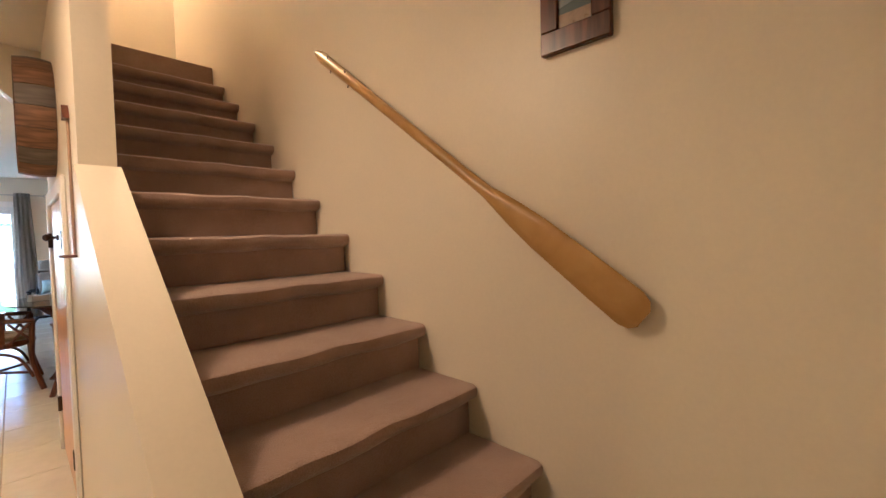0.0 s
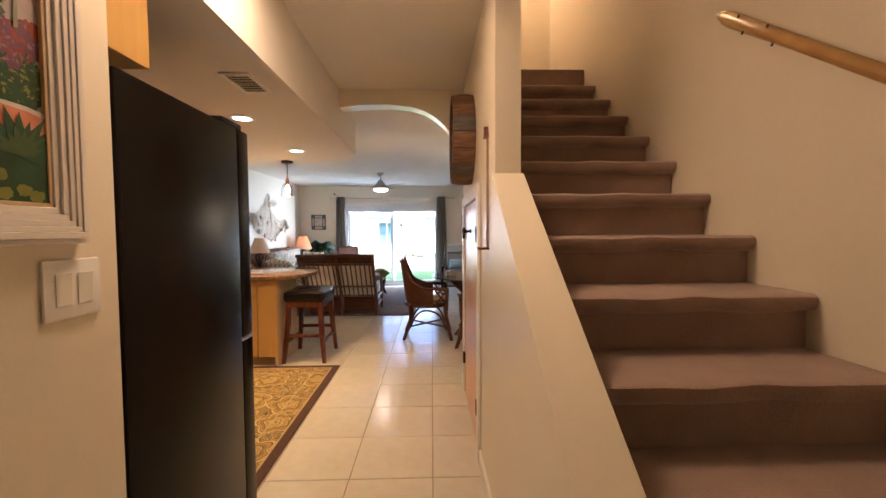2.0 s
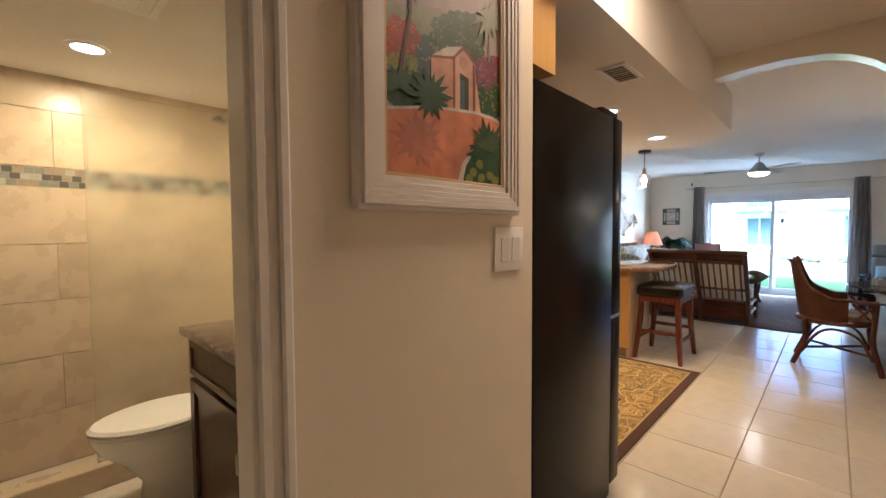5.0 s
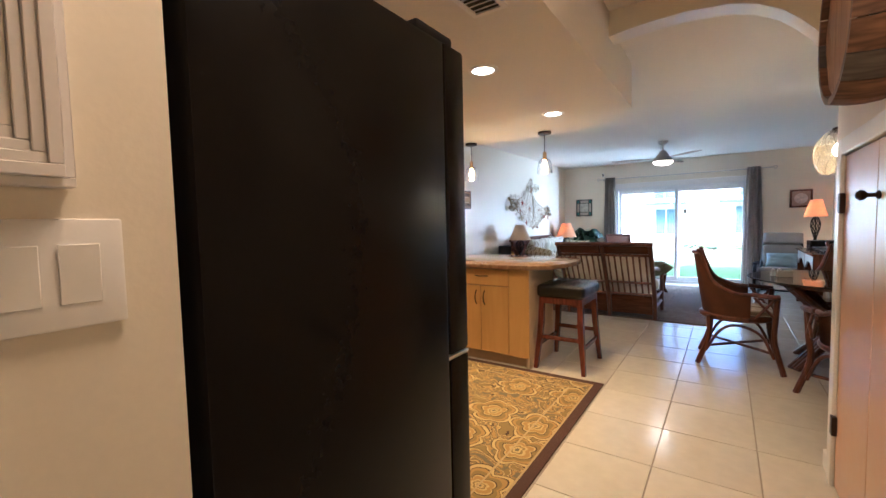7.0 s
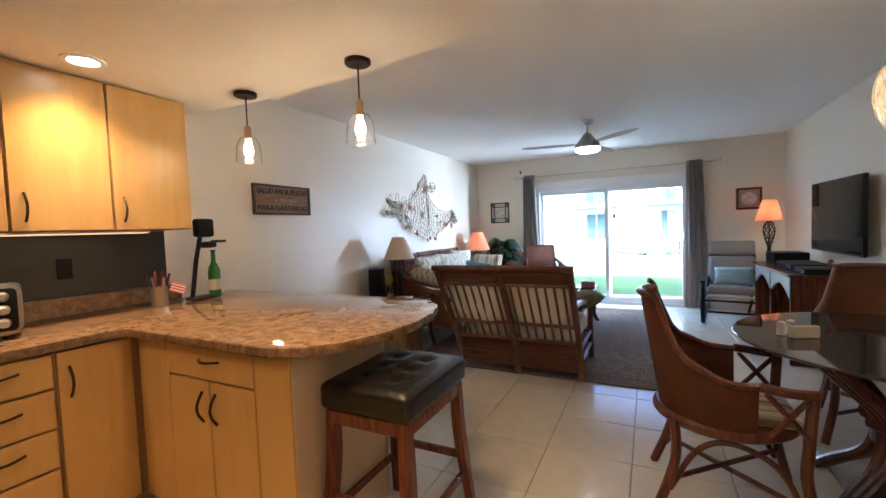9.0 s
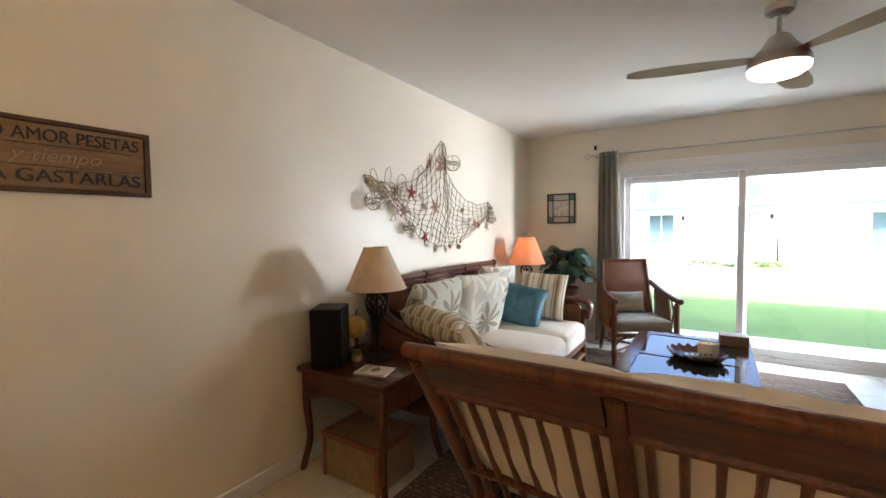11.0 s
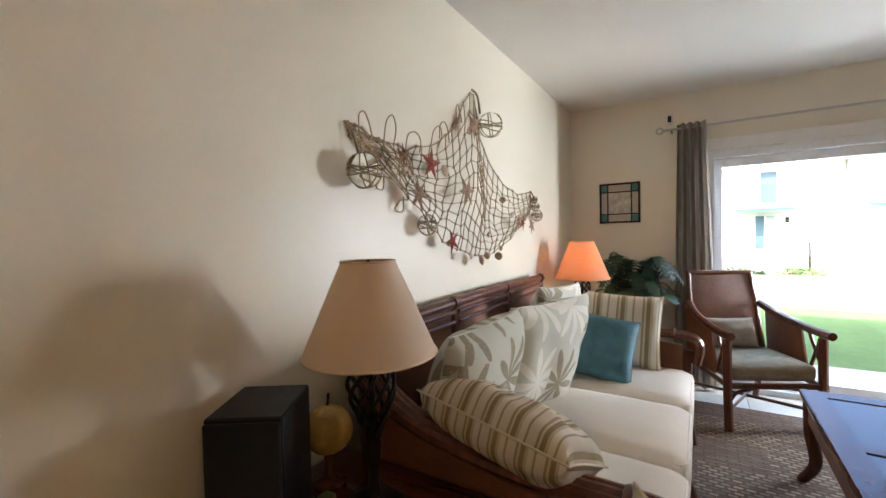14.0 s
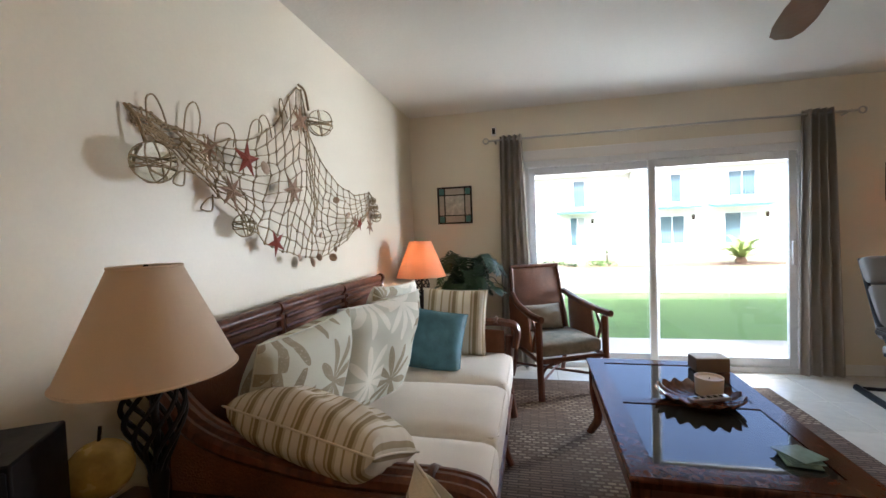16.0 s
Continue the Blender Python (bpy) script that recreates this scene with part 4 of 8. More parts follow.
def rounded(y0, y1, z0, z1, rad, n=5):
    pts = []
    for cy, cz, a0 in ((y1 - rad, z1 - rad, 0), (y0 + rad, z1 - rad, 90), (y0 + rad, z0 + rad, 180), (y1 - rad, z0 + rad, 270)):
        pts += [(cy + rad * math.cos(radians(a0 + 90 * k / n)), cz + rad * math.sin(radians(a0 + 90 * k / n))) for k in range(n + 1)]
    return pts


part("front_bezel", prismm(rounded(-0.22, 0.22, 0.016, 0.232, 0.045), 0.101, 0.122, 0, 0.004), M_TOAST, to, "bright silver rounded bezel")
d = part("door", prismm(rounded(-0.195, 0.115, 0.04, 0.212, 0.03), 0.1225, 0.134, 0, 0.002), M_BLACK, to)
part("glass", prismm(rounded(-0.185, 0.105, 0.05, 0.202, 0.024), 0.1345, 0.1375, 0), surf("toaster_glass", (0.085, 0.08, 0.05), 0.05, vary=0.2, bump=0, spec=0.8), d, "smoky glass")
part("handle", tubem([(0.138, -0.12, 0.196), (0.165, -0.11, 0.200), (0.165, 0.03, 0.200), (0.138, 0.04, 0.196)], 0.008, 8), M_TRIM, d, "pale bar handle")
part("control_strip", prismm(rounded(0.12, 0.205, 0.035, 0.215, 0.02), 0.1225, 0.127, 0, 0.001), M_BLACKMAT, to)
for z in (0.07, 0.125, 0.18):
    part("knob", lathem([(0.021, 0), (0.019, 0.016), (0.012, 0.022)], 16), M_STEEL, to, "", pose(0.1275, 0.162, z, 0, 90, 0))
part("crumb_rail", boxm((0.1225, -0.17, 0.022), (0.130, 0.09, 0.033), 0.003), M_STEEL, to)
for x in (-0.10, 0.10):
    for y in (-0.16, 0.16):
        part("foot", lathem([(0.012, 0), (0.012, 0.013)], 8, (x, y, 0)), M_BLACKMAT, to)

# utensil jar, wine opener with a bottle
j = thing("utensil_jar", pose(-3.00, 4.86, 0.913), "steel jar of small kitchen utensils and a little flag", "utensil jar")
part("jar", lathem([(0.038, 0), (0.042, 0.01), (0.042, 0.11), (0.045, 0.115), (0.038, 0.113), (0.036, 0.012)], 20), M_STEEL, j)
for k in range(6):
    a = k * 1.1
    b = (0.02 * math.cos(a), 0.02 * math.sin(a), 0.02)
    e = (0.055 * math.cos(a), 0.055 * math.sin(a), 0.17 + 0.02 * (k % 3))
    part("utensil", tubem([b, e], [0.004, 0.007], 6), (M_STEEL, M_STOOLWOOD, M_STAR)[k % 3], j)
part("little_flag", boxm((0.02, -0.002, 0.10), (0.10, 0.002, 0.16)), band_fabric("flag_cloth", [(0.0, (0.5, 0.04, 0.04)), (0.5, (0.7, 0.66, 0.6))], 2, 60), j, "red and white striped flag", pose(0, 0, 0, 0, 20, 40))
t = thing("wine_opener", pose(-2.99, 5.10, 0.913), "black lever wine opener on a stand", "wine opener")
part("base", boxm((-0.05, -0.07, 0), (0.05, 0.09, 0.02), 0.006), M_BLACKMAT, t)
part("post", tubem([(0.0, -0.05, 0.02), (0.01, -0.02, 0.25), (0.01, 0.02, 0.42)], 0.014, 10), M_BLACKMAT, t)
part("head", boxm((-0.03, -0.01, 0.40), (0.04, 0.10, 0.52), 0.02, 2), M_BLACKMAT, t)
part("clamp", boxm((-0.035, 0.03, 0.33), (0.045, 0.11, 0.37), 0.01), M_BLACKMAT, t)
part("lever", tubem([(0.01, 0.09, 0.37), (0.01, 0.19, 0.37)], 0.009, 8), M_BLACKMAT, t)
t = thing("wine_bottle", pose(-2.985, 5.20, 0.913), "green glass wine bottle with a pale label", "bottle")
M_BOTTLE = surf("bottle_green", (0.03, 0.14, 0.02), 0.06, vary=0.2, grain=3, bump=0)
part("bottle", lathem([(0.03, 0), (0.036, 0.006), (0.037, 0.17), (0.03, 0.20), (0.014, 0.235), (0.0135, 0.30), (0.016, 0.302), (0.016, 0.315)], 20), M_BOTTLE, t)
part("label", lathem([(0.0375, 0.05), (0.0375, 0.12)], 20, (0, 0, 0), False), surf("bottle_label", (0.55, 0.5, 0.35), 0.7), t, "pale paper label")
t = thing("outlet", pose(-3.198, 4.50, 1.17), "dark outlet plate on the backsplash", "outlet")
part("plate", boxm((0, -0.035, -0.055), (0.006, 0.035, 0.055), 0.003), M_BLACKMAT, t)

# kitchen rug
kr = thing("kitchen_rug", pose(0, 0, 0), "gold and brown floral rug with a dark border", "rug")
RX0, RX1, RY0, RY1 = -2.60, -0.952, 2.42, 4.505
part("field", boxm((RX0 + 0.215, RY0 + 0.215, 0.0015), (RX1 - 0.215, RY1 - 0.215, 0.010), 0.002), M_RUG, kr)


def frame_band(bm, x0, y0, x1, y1, w, z0, z1):
    box(bm, (x0, y0, z0), (x1, y0 + w, z1))
    box(bm, (x0, y1 - w, z0), (x1, y1, z1))
    box(bm, (x0, y0 + w, z0), (x0 + w, y1 - w, z1))
    box(bm, (x1 - w, y0 + w, z0), (x1, y1 - w, z1))


def band(name, inset, w, mat, label=""):
    bm = bmesh.new()
    frame_band(bm, RX0 + inset, RY0 + inset, RX1 - inset, RY1 - inset, w, 0.0015, 0.0102)
    part(name, bm, mat, kr, label)


band("outer_border", 0.0, 0.062, M_RUGEDGE, "dark brown border")
band("border_line", 0.0625, 0.012, M_RUGLINE)
band("inner_border", 0.075, 0.128, M_RUG)
band("border_line", 0.2035, 0.011, M_RUGLINE)

# bar stool
bs = thing("bar_stool", pose(-1.34, 4.87, 0, 0, 0, 0), "backless bar stool with a tufted black leather seat", "bar stool")
for sx in (-1, 1):
    for sy in (-1, 1):
        px, py, qx, qy = sx * 0.165, sy * 0.215, sx * 0.20, sy * 0.255
        bm = bmesh.new()
        pts = curve_pts([(px, py, 0.62), (px + sx * 0.006, py + sy * 0.006, 0.40), (qx - sx * 0.008, qy - sy * 0.01, 0.15), (qx + sx * 0.006, qy + sy * 0.008, 0.0)], 4)
        vs = []
        for i, p in enumerate(pts):
            h = 0.020 + 0.003 * math.sin(i * 0.4)
            vs.append([bm.verts.new((p.x + a * h, p.y + c * h, p.z)) for a, c in ((-1, -1), (1, -1), (1, 1), (-1, 1))])
        for A, C in zip(vs, vs[1:]):
            for k in range(4):
                bm.faces.new((A[k], A[(k + 1) % 4], C[(k + 1) % 4], C[k]))
        bm.faces.new(vs[0]), bm.faces.new(vs[-1])
        part("leg", bm, M_STOOLWOOD, bs)
for lo, hi in (((-0.17, -0.242, 0.26), (0.17, -0.222, 0.295)), ((-0.17, 0.222, 0.26), (0.17, 0.242, 0.295)), ((-0.198, -0.22, 0.19), (-0.178, 0.22, 0.225)), ((0.178, -0.22, 0.19), (0.198, 0.22, 0.225))):
    part("stretcher", boxm(lo, hi, 0.004), M_STOOLWOOD, bs)
part("seat_frame", boxm((-0.185, -0.235, 0.57), (0.185, 0.235, 0.625), 0.004), M_STOOLWOOD, bs)
seat = slab_cushion((-0.205, -0.255, 0.626), (0.205, 0.255, 0.735), 0.028, 0.006, 18)
for v in seat.verts:
    if v.co.z > 0.70:
        for bx in (-0.07, 0.07):
            for by in (-0.125, 0.0, 0.125):
                d2 = (v.co.x - bx) ** 2 + (v.co.y - by) ** 2
                v.co.z -= 0.016 * math.exp(-d2 / 0.0007)
part("seat", seat, M_LEATHER, bs, "tufted black leather seat")
for bx in (-0.07, 0.07):
    for by in (-0.125, 0.0, 0.125):
        part("tuft_button", lathem([(0.010, 0.0), (0.008, 0.006), (0.003, 0.008)], 10, (bx, by, 0.720)), M_LEATHER, bs)


# ---- lamps on the ceilings ----
def can_light(x, y, z):
    t = thing("ceiling_spot", pose(x, y, z), "round recessed ceiling light with a white ring", "ceiling light", "recessed ceiling lights")
    part("ring", lathem([(0.058, -0.001), (0.060, -0.008), (0.082, -0.006), (0.084, -0.001)], 32, cap=False), M_TRIM, t)
    part("diffuser", lathem([(0.0, -0.004), (0.059, -0.0035)], 28, cap=False), M_CANGLOW, t, "glowing diffuser")


for cx, cy in ((-1.33, 4.47), (-2.67, 4.43), (-2.64, 3.35), (-1.32, 3.31)):
    can_light(cx, cy, KCEIL)
can_light(-2.62, 0.60, KCEIL)

M_EDISON = glow("edison_glow", (1.0, 0.60, 0.24), 7)


def pendant(x, y):
    t = thing("pendant_lamp", pose(x, y, KCEIL), "small pendant lamp, clear glass bell round a glowing bulb", "pendant lamp", "pendants over the peninsula")
    part("canopy", lathem([(0.0, -0.022), (0.058, -0.022), (0.062, -0.018), (0.062, -0.001)], 28, cap=False), M_BRONZE, t)
    part("rod", tubem([(0, 0, -0.02), (0, 0, -0.19)], 0.004, 8), M_BRONZE, t)
    part("socket", lathem([(0.008, -0.185), (0.018, -0.195), (0.020, -0.25), (0.026, -0.255), (0.026, -0.265)], 20), surf("brass", (0.45, 0.28, 0.10), 0.3, 0.9), t, "brass socket")
    b = part("bulb", lathem([(0.0, -0.365), (0.016, -0.36), (0.026, -0.335), (0.024, -0.31), (0.013, -0.275), (0.012, -0.266)], 18, cap=False), M_EDISON, t, "glowing bulb")
    g = part("glass_shade", lathem([(0.028, -0.25), (0.046, -0.262), (0.062, -0.295), (0.068, -0.35), (0.071, -0.395), (0.069, -0.395), (0.066, -0.35), (0.060, -0.297), (0.044, -0.264), (0.027, -0.252)], 28, cap=False), M_GLASS, t, "clear glass bell")
    g.visible_shadow = False
    lamp("pendant_light", "POINT", pose(x, y, KCEIL - 0.40), 0.2, BULB, size=0.03)


pendant(-1.63, 5.075)
pendant(-2.455, 5.10)

# vent in the dropped ceiling
v = thing("ceiling_vent", pose(-0.985, 2.625, KCEIL), "white slotted air vent in the kitchen ceiling", "ceiling vent")
bm = bmesh.new()
frame_band(bm, -0.075, -0.14, 0.075, 0.14, 0.02, -0.010, -0.001)
part("frame", bm, M_TRIM, v)
part("backing", boxm((-0.055, -0.12, -0.003), (0.055, 0.12, -0.001)), M_BLACKMAT, v)
for k in range(7):
    part("slat", boxm((-0.052, -0.002, -0.009), (0.052, 0.002, -0.002)), M_TRIM, v, "", pose(0, -0.10 + 0.033 * k, 0, 35 if k < 4 else -35))

# ---- living room ----
def bars(parent, name, ends, r, mat, n=8):
    for a, b in ends:
        part(name, tubem([a, b], r, n), mat, parent)


def bent(parent, name, pts, r, mat=None, n=8, label=""):
    return part(name, tubem(curve_pts(pts, 5), r, n), mat or M_RATTAN, parent, label)


# ribbed rug
lr = thing("living_rug", pose(0, 0, 0), "brown and beige ribbed patchwork rug", "rug")
part("woven_field", boxm((-2.57, 6.935, 0.001), (-0.30, 10.13, 0.012), 0.003), M_LRUG, lr)

# settee seen from behind
SX0, SX1 = -2.015, -0.875
se = thing("settee", pose(0, 0, 0), "dark rattan settee with a slatted back and cream cushions", "settee")


def back_pt(x, s):
    """A point of the leaning back: s from 0 at the seat to 1 at the top."""
    return Vector((x, 6.885 - 0.415 * s, 0.30 + 0.685 * s))


for x in (SX0 + 0.03, (SX0 + SX1) / 2, SX1 - 0.03):
    pts = [(x, 6.935, 0.012), (x, 6.92, 0.15), tuple(back_pt(x, 0.1)), tuple(back_pt(x, 0.5)), tuple(back_pt(x, 0.97))]
    part("back_post", tubem(curve_pts(pts, 4), 0.026, 10), M_RATTAN, se)
for a0, a1 in ((SX0 + 0.055, -1.472), (-1.418, SX1 - 0.055)):
    p0, p1 = back_pt(a0, 0.83), back_pt(a1, 1.0)
    bm = bmesh.new()
    prism(bm, [(p0.y - 0.016, p0.z), (p0.y + 0.014, p0.z), (p1.y + 0.014, p1.z), (p1.y - 0.016, p1.z)], a0, a1, 0)
    part("top_panel", bm, M_OAKLONG, se)
    bars(se, "rail", [(back_pt(a0 - 0.02, 0.80), back_pt(a1 + 0.02, 0.80)), (back_pt(a0 - 0.02, 0.28), back_pt(a1 + 0.02, 0.28)), (back_pt(a0 - 0.02, 0.05), back_pt(a1 + 0.02, 0.05))], 0.016, M_RATTAN)
    for k in range(7):
        x = a0 + (a1 - a0) * (k + 0.5) / 7
        bars(se, "slat", [(back_pt(x, 0.05), back_pt(x, 0.80))], 0.0115, M_RATTAN)
    part("lower_panel", prismm([(6.93, 0.07), (6.95, 0.07), (6.93, 0.31), (6.91, 0.31)], a0, a1, 0, 0.003), M_OAKLONG, se)
part("top_rail", tubem([back_pt(SX0, 1.0), back_pt(-1.445, 1.005), back_pt(SX1, 1.0)], 0.024, 10), M_RATTAN, se)
for x in (SX0 + 0.03, SX1 - 0.03):
    bent(se, "arm", [back_pt(x, 0.55), (x, 6.95, 0.66), (x, 7.25, 0.62), (x, 7.52, 0.60), (x, 7.58, 0.52)], 0.026)
    bent(se, "front_leg", [(x, 7.55, 0.58), (x, 7.56, 0.30), (x, 7.60, 0.012)], 0.025)
    bars(se, "side_rail", [((x, 6.93, 0.28), (x, 7.56, 0.28)), ((x, 6.93, 0.16), (x, 7.57, 0.16))], 0.016, M_RATTAN)
bars(se, "front_rail", [((SX0 + 0.03, 7.56, 0.28), (SX1 - 0.03, 7.56, 0.28))], 0.02, M_RATTAN)
for a0, a1 in ((SX0 + 0.06, -1.447), (-1.442, SX1 - 0.06)):
    part("seat_cushion", slab_cushion((a0, 6.95, 0.30), (a1, 7.60, 0.46), 0.05, 0.02), M_CREAM, se, "cream seat cushion")
    xm = (a0 + a1) / 2
    part("back_cushion", cushionm((a1 - a0 + 0.05, 0.18, 0.65), (0, 0, 0), 0.42, 0.2, a0), M_CREAM, se, "cream back cushion", pose(xm, 6.735, 0.712, 31, 0, 0))


def pillow(label, size, m, mat, seed=1, group="", puff=0.5):
    t = thing("pillow", m, label, "pillow", group)
    part("cover", cushionm(size, (0, 0, 0), puff, 0.2, seed), mat, t)
    bm = bmesh.new()
    w, h = size[0] / 2, size[2] / 2
    ring = []
    for k in range(32):
        u = k / 8
        a = (u % 1) * 2 - 1
        q = [(a, -1), (1, a), (-a, 1), (-1, -a)][int(u) % 4]
        px = 1 - 0.06 * (1 - q[1] ** 2) * abs(q[0]) ** 4
        pz = 1 - 0.06 * (1 - q[0] ** 2) * abs(q[1]) ** 4
        ring.append((q[0] * w * px, 0, q[1] * h * pz))
    tube(bm, ring, 0.003, 6, True)
    part("piping", bm, mat, t)
    return t


pillow("striped beige pillow leaning in the settee corner", (0.43, 0.16, 0.50), pose(-2.105, 7.08, 0.635, 0, 99, -47), M_STRIPE, 3)
pillow("olive striped pillow over the settee arm", (0.42, 0.15, 0.40), pose(-0.98, 7.36, 0.60, 70, 12, 80), surf("olive_fabric", (0.20, 0.20, 0.11), 0.9, vary=0.25, grain=200, broad=9, bump=0.3), 4)

# sofa along the west wall
so = thing("sofa", pose(0, 0, 0), "three-seat rattan sofa with cream seat cushions", "sofa")
SY_0, SY_1 = 7.48, 9.43
XB = -3.15
for k in range(4):
    y = SY_0 + 0.06 + (SY_1 - SY_0 - 0.12) * k / 3
    bars(so, "back_post", [((XB + 0.06, y, 0.012), (XB + 0.02, y, 0.96))], 0.022, M_RATTAN)
for k in range(3):
    y0 = SY_0 + 0.06 + (SY_1 - SY_0 - 0.12) * k / 3
    y1 = SY_0 + 0.06 + (SY_1 - SY_0 - 0.12) * (k + 1) / 3
    part("back_panel", boxm((XB + 0.005, y0 + 0.03, 0.52), (XB + 0.03, y1 - 0.03, 0.975), 0.006), M_WICKER, so, "woven dark back panel")
    for z in (0.90, 0.945):
        bars(so, "back_reed", [((XB + 0.034, y0 + 0.02, z), (XB + 0.034, y1 - 0.02, z))], 0.011, M_RATTAN)
    bars(so, "binding", [((XB + 0.02, y1 - 0.012, 0.985), (XB + 0.02, y1 + 0.012, 0.985))], 0.031, M_RATTAN)
part("top_rail", tubem([(XB + 0.02, SY_0, 0.975), (XB + 0.015, 8.5, 0.99), (XB + 0.02, SY_1 - 0.10, 0.985)], 0.025, 10), M_RATTAN, so)
for y in (SY_0 + 0.05, SY_1 - 0.06):
    for dx, r in ((-0.028, 0.022), (0.0, 0.026), (0.028, 0.022)):
        bent(so, "arm_rail", [(XB + 0.04, y + dx, 0.88), (XB + 0.22, y + dx, 0.74), (XB + 0.55, y + dx, 0.675), (-2.25, y + dx, 0.665), (-2.165, y + dx, 0.62), (-2.18, y + dx, 0.50)], r)
    bent(so, "arm_wrap", [(-2.30, y - 0.06, 0.665), (-2.30, y, 0.697), (-2.30, y + 0.06, 0.665)], 0.012)
    bent(so, "front_leg", [(-2.22, y, 0.58), (-2.23, y, 0.30), (-2.20, y, 0.013)], 0.026)
    part("arm_panel", prismm([(XB + 0.08, 0.20), (-2.25, 0.20), (-2.25, 0.61), (XB + 0.55, 0.63), (XB + 0.22, 0.70), (XB + 0.08, 0.80)], y - 0.012, y + 0.012, 1, 0.002), M_WICKER, so, "woven arm panel")
bars(so, "front_rail", [((-2.22, SY_0 + 0.05, 0.27), (-2.22, SY_1 - 0.05, 0.27)), ((-2.22, SY_0 + 0.05, 0.17), (-2.22, SY_1 - 0.05, 0.17))], 0.019, M_RATTAN)
for k in range(2):
    y = SY_0 + (SY_1 - SY_0) * (k + 1) / 3
    bent(so, "middle_leg", [(-2.22, y, 0.27), (-2.22, y, 0.12), (-2.19, y, 0.013)], 0.020)
part("seat_deck", boxm((XB + 0.05, SY_0 + 0.08, 0.25), (-2.24, SY_1 - 0.09, 0.29), 0.005), M_OAKTRIM, so)
for k in range(3):
    y0 = SY_0 + 0.085 + (SY_1 - SY_0 - 0.18) * k / 3
    y1 = SY_0 + 0.085 + (SY_1 - SY_0 - 0.18) * (k + 1) / 3
    c = part("seat_cushion", slab_cushion((-2.98, y0 + 0.004, 0.291), (-2.19, y1 - 0.004, 0.475), 0.055, 0.025, 12), M_CREAM, so, "cream seat cushion")
    ring = [(-2.96, y0 + 0.03, 0.455), (-2.22, y0 + 0.03, 0.455), (-2.20, y0 + 0.06, 0.452), (-2.20, y1 - 0.06, 0.452), (-2.22, y1 - 0.03, 0.455), (-2.96, y1 - 0.03, 0.455)]
    part("piping", tubem(ring, 0.005, 6, True), M_CREAM, c)
PG = "palm-print pillows on the sofa"
pillow("pale palm-leaf pillow leaning on the sofa back", (0.58, 0.20, 0.54), pose(-2.87, 7.84, 0.735, 17, 0, 90), M_PALM, 1, PG)
pillow("pale palm-leaf pillow leaning on the sofa back", (0.62, 0.20, 0.56), pose(-2.80, 8.39, 0.725, 16, 0, 74), M_PALM, 2, PG)
pillow("pale palm-leaf pillow leaning on the sofa back", (0.54, 0.18, 0.54), pose(-2.91, 8.90, 0.735, 13, 3, 82), M_PALM, 5, PG)
pillow("teal square pillow leaning in the sofa corner", (0.41, 0.14, 0.37), pose(-2.66, 8.94, 0.655, -28, 10, 8), M_TEAL, 7)
pillow("striped beige pillow against the sofa arm", (0.44, 0.15, 0.44), pose(-2.57, 9.235, 0.70, -20, 3, 4), M_STRIPE2, 8)
pillow("beige striped pillow lying over the sofa arm", (0.50, 0.18, 0.25), pose(-2.63, 7.585, 0.752, 66, 6, -12), M_STRIPE, 9, "", 0.42)

# end table with a lamp, speaker, globe and book
def end_table(m, w, d, h, label):
    t = thing("end_table", m, label, "side table")
    part("top", boxm((-w / 2 - 0.015, -d / 2 - 0.015, h - 0.03), (w / 2 + 0.015, d / 2 + 0.015, h), 0.008, 2), M_OAKLONG, t)
    for sy in (-1, 1):
        poly = [(-w / 2 + 0.03, h - 0.031), (w / 2 - 0.03, h - 0.031), (w / 2 - 0.03, h - 0.19)]
        for k in range(9):
            u = k / 8
            poly.append((w / 2 - 0.05 - (w - 0.1) * u, h - 0.185 + 0.05 * math.sin(math.pi * u)))
        poly.append((-w / 2 + 0.03, h - 0.19))
        y = sy * (d / 2 - 0.02)
        part("apron", prismm(poly, y - 0.009, y + 0.009, 1), M_OAKLONG, t)
    for sx in (-1, 1):
        part("side_apron", boxm((sx * (w / 2 - 0.02) - 0.009, -d / 2 + 0.03, h - 0.17), (sx * (w / 2 - 0.02) + 0.009, d / 2 - 0.03, h - 0.031), 0.002), M_RATTAN, t)
        for sy in (-1, 1):
            x, y = sx * (w / 2 - 0.022), sy * (d / 2 - 0.022)
            pts = curve_pts([(x, y, h - 0.031), (x, y, 0.35), (x - sx * 0.008, y - sy * 0.008, 0.18), (x + sx * 0.022, y + sy * 0.022, 0.0)], 5)
            part("leg", tubem(pts, [0.022 - 0.006 * i / len(pts) for i in range(len(pts))], 10), M_OAKTRIM, t)
    return t


end_table(pose(-2.87, 7.24, 0), 0.60, 0.50, 0.59, "dark wooden end table with curved legs beside the sofa")
bk = thing("storage_basket", pose(-2.83, 7.17, 0), "tan woven storage box with a dark rim under the end table", "basket")
part("box", boxm((-0.20, -0.15, 0.0), (0.20, 0.15, 0.235), 0.008), surf("woven_tan", (0.27, 0.18, 0.085), 0.8, vary=0.35, grain=120, broad=14, bump=0.6), bk)
bm = bmesh.new()
frame_band(bm, -0.207, -0.157, 0.207, 0.157, 0.018, 0.215, 0.245)
part("rim", bm, M_WICKER, bk, "dark rim")
for sx in (-1, 1):
    part("corner_strap", boxm((sx * 0.19 - 0.015, -0.158, 0.0), (sx * 0.19 + 0.015, -0.151, 0.21), 0.002), M_WICKER, bk)


def shade_bm(r0, r1, z0, z1):
    return lathem([(r0, z0), (r1, z1), (r1 - 0.002, z1), (r0 - 0.002, z0)], 40, cap=False)


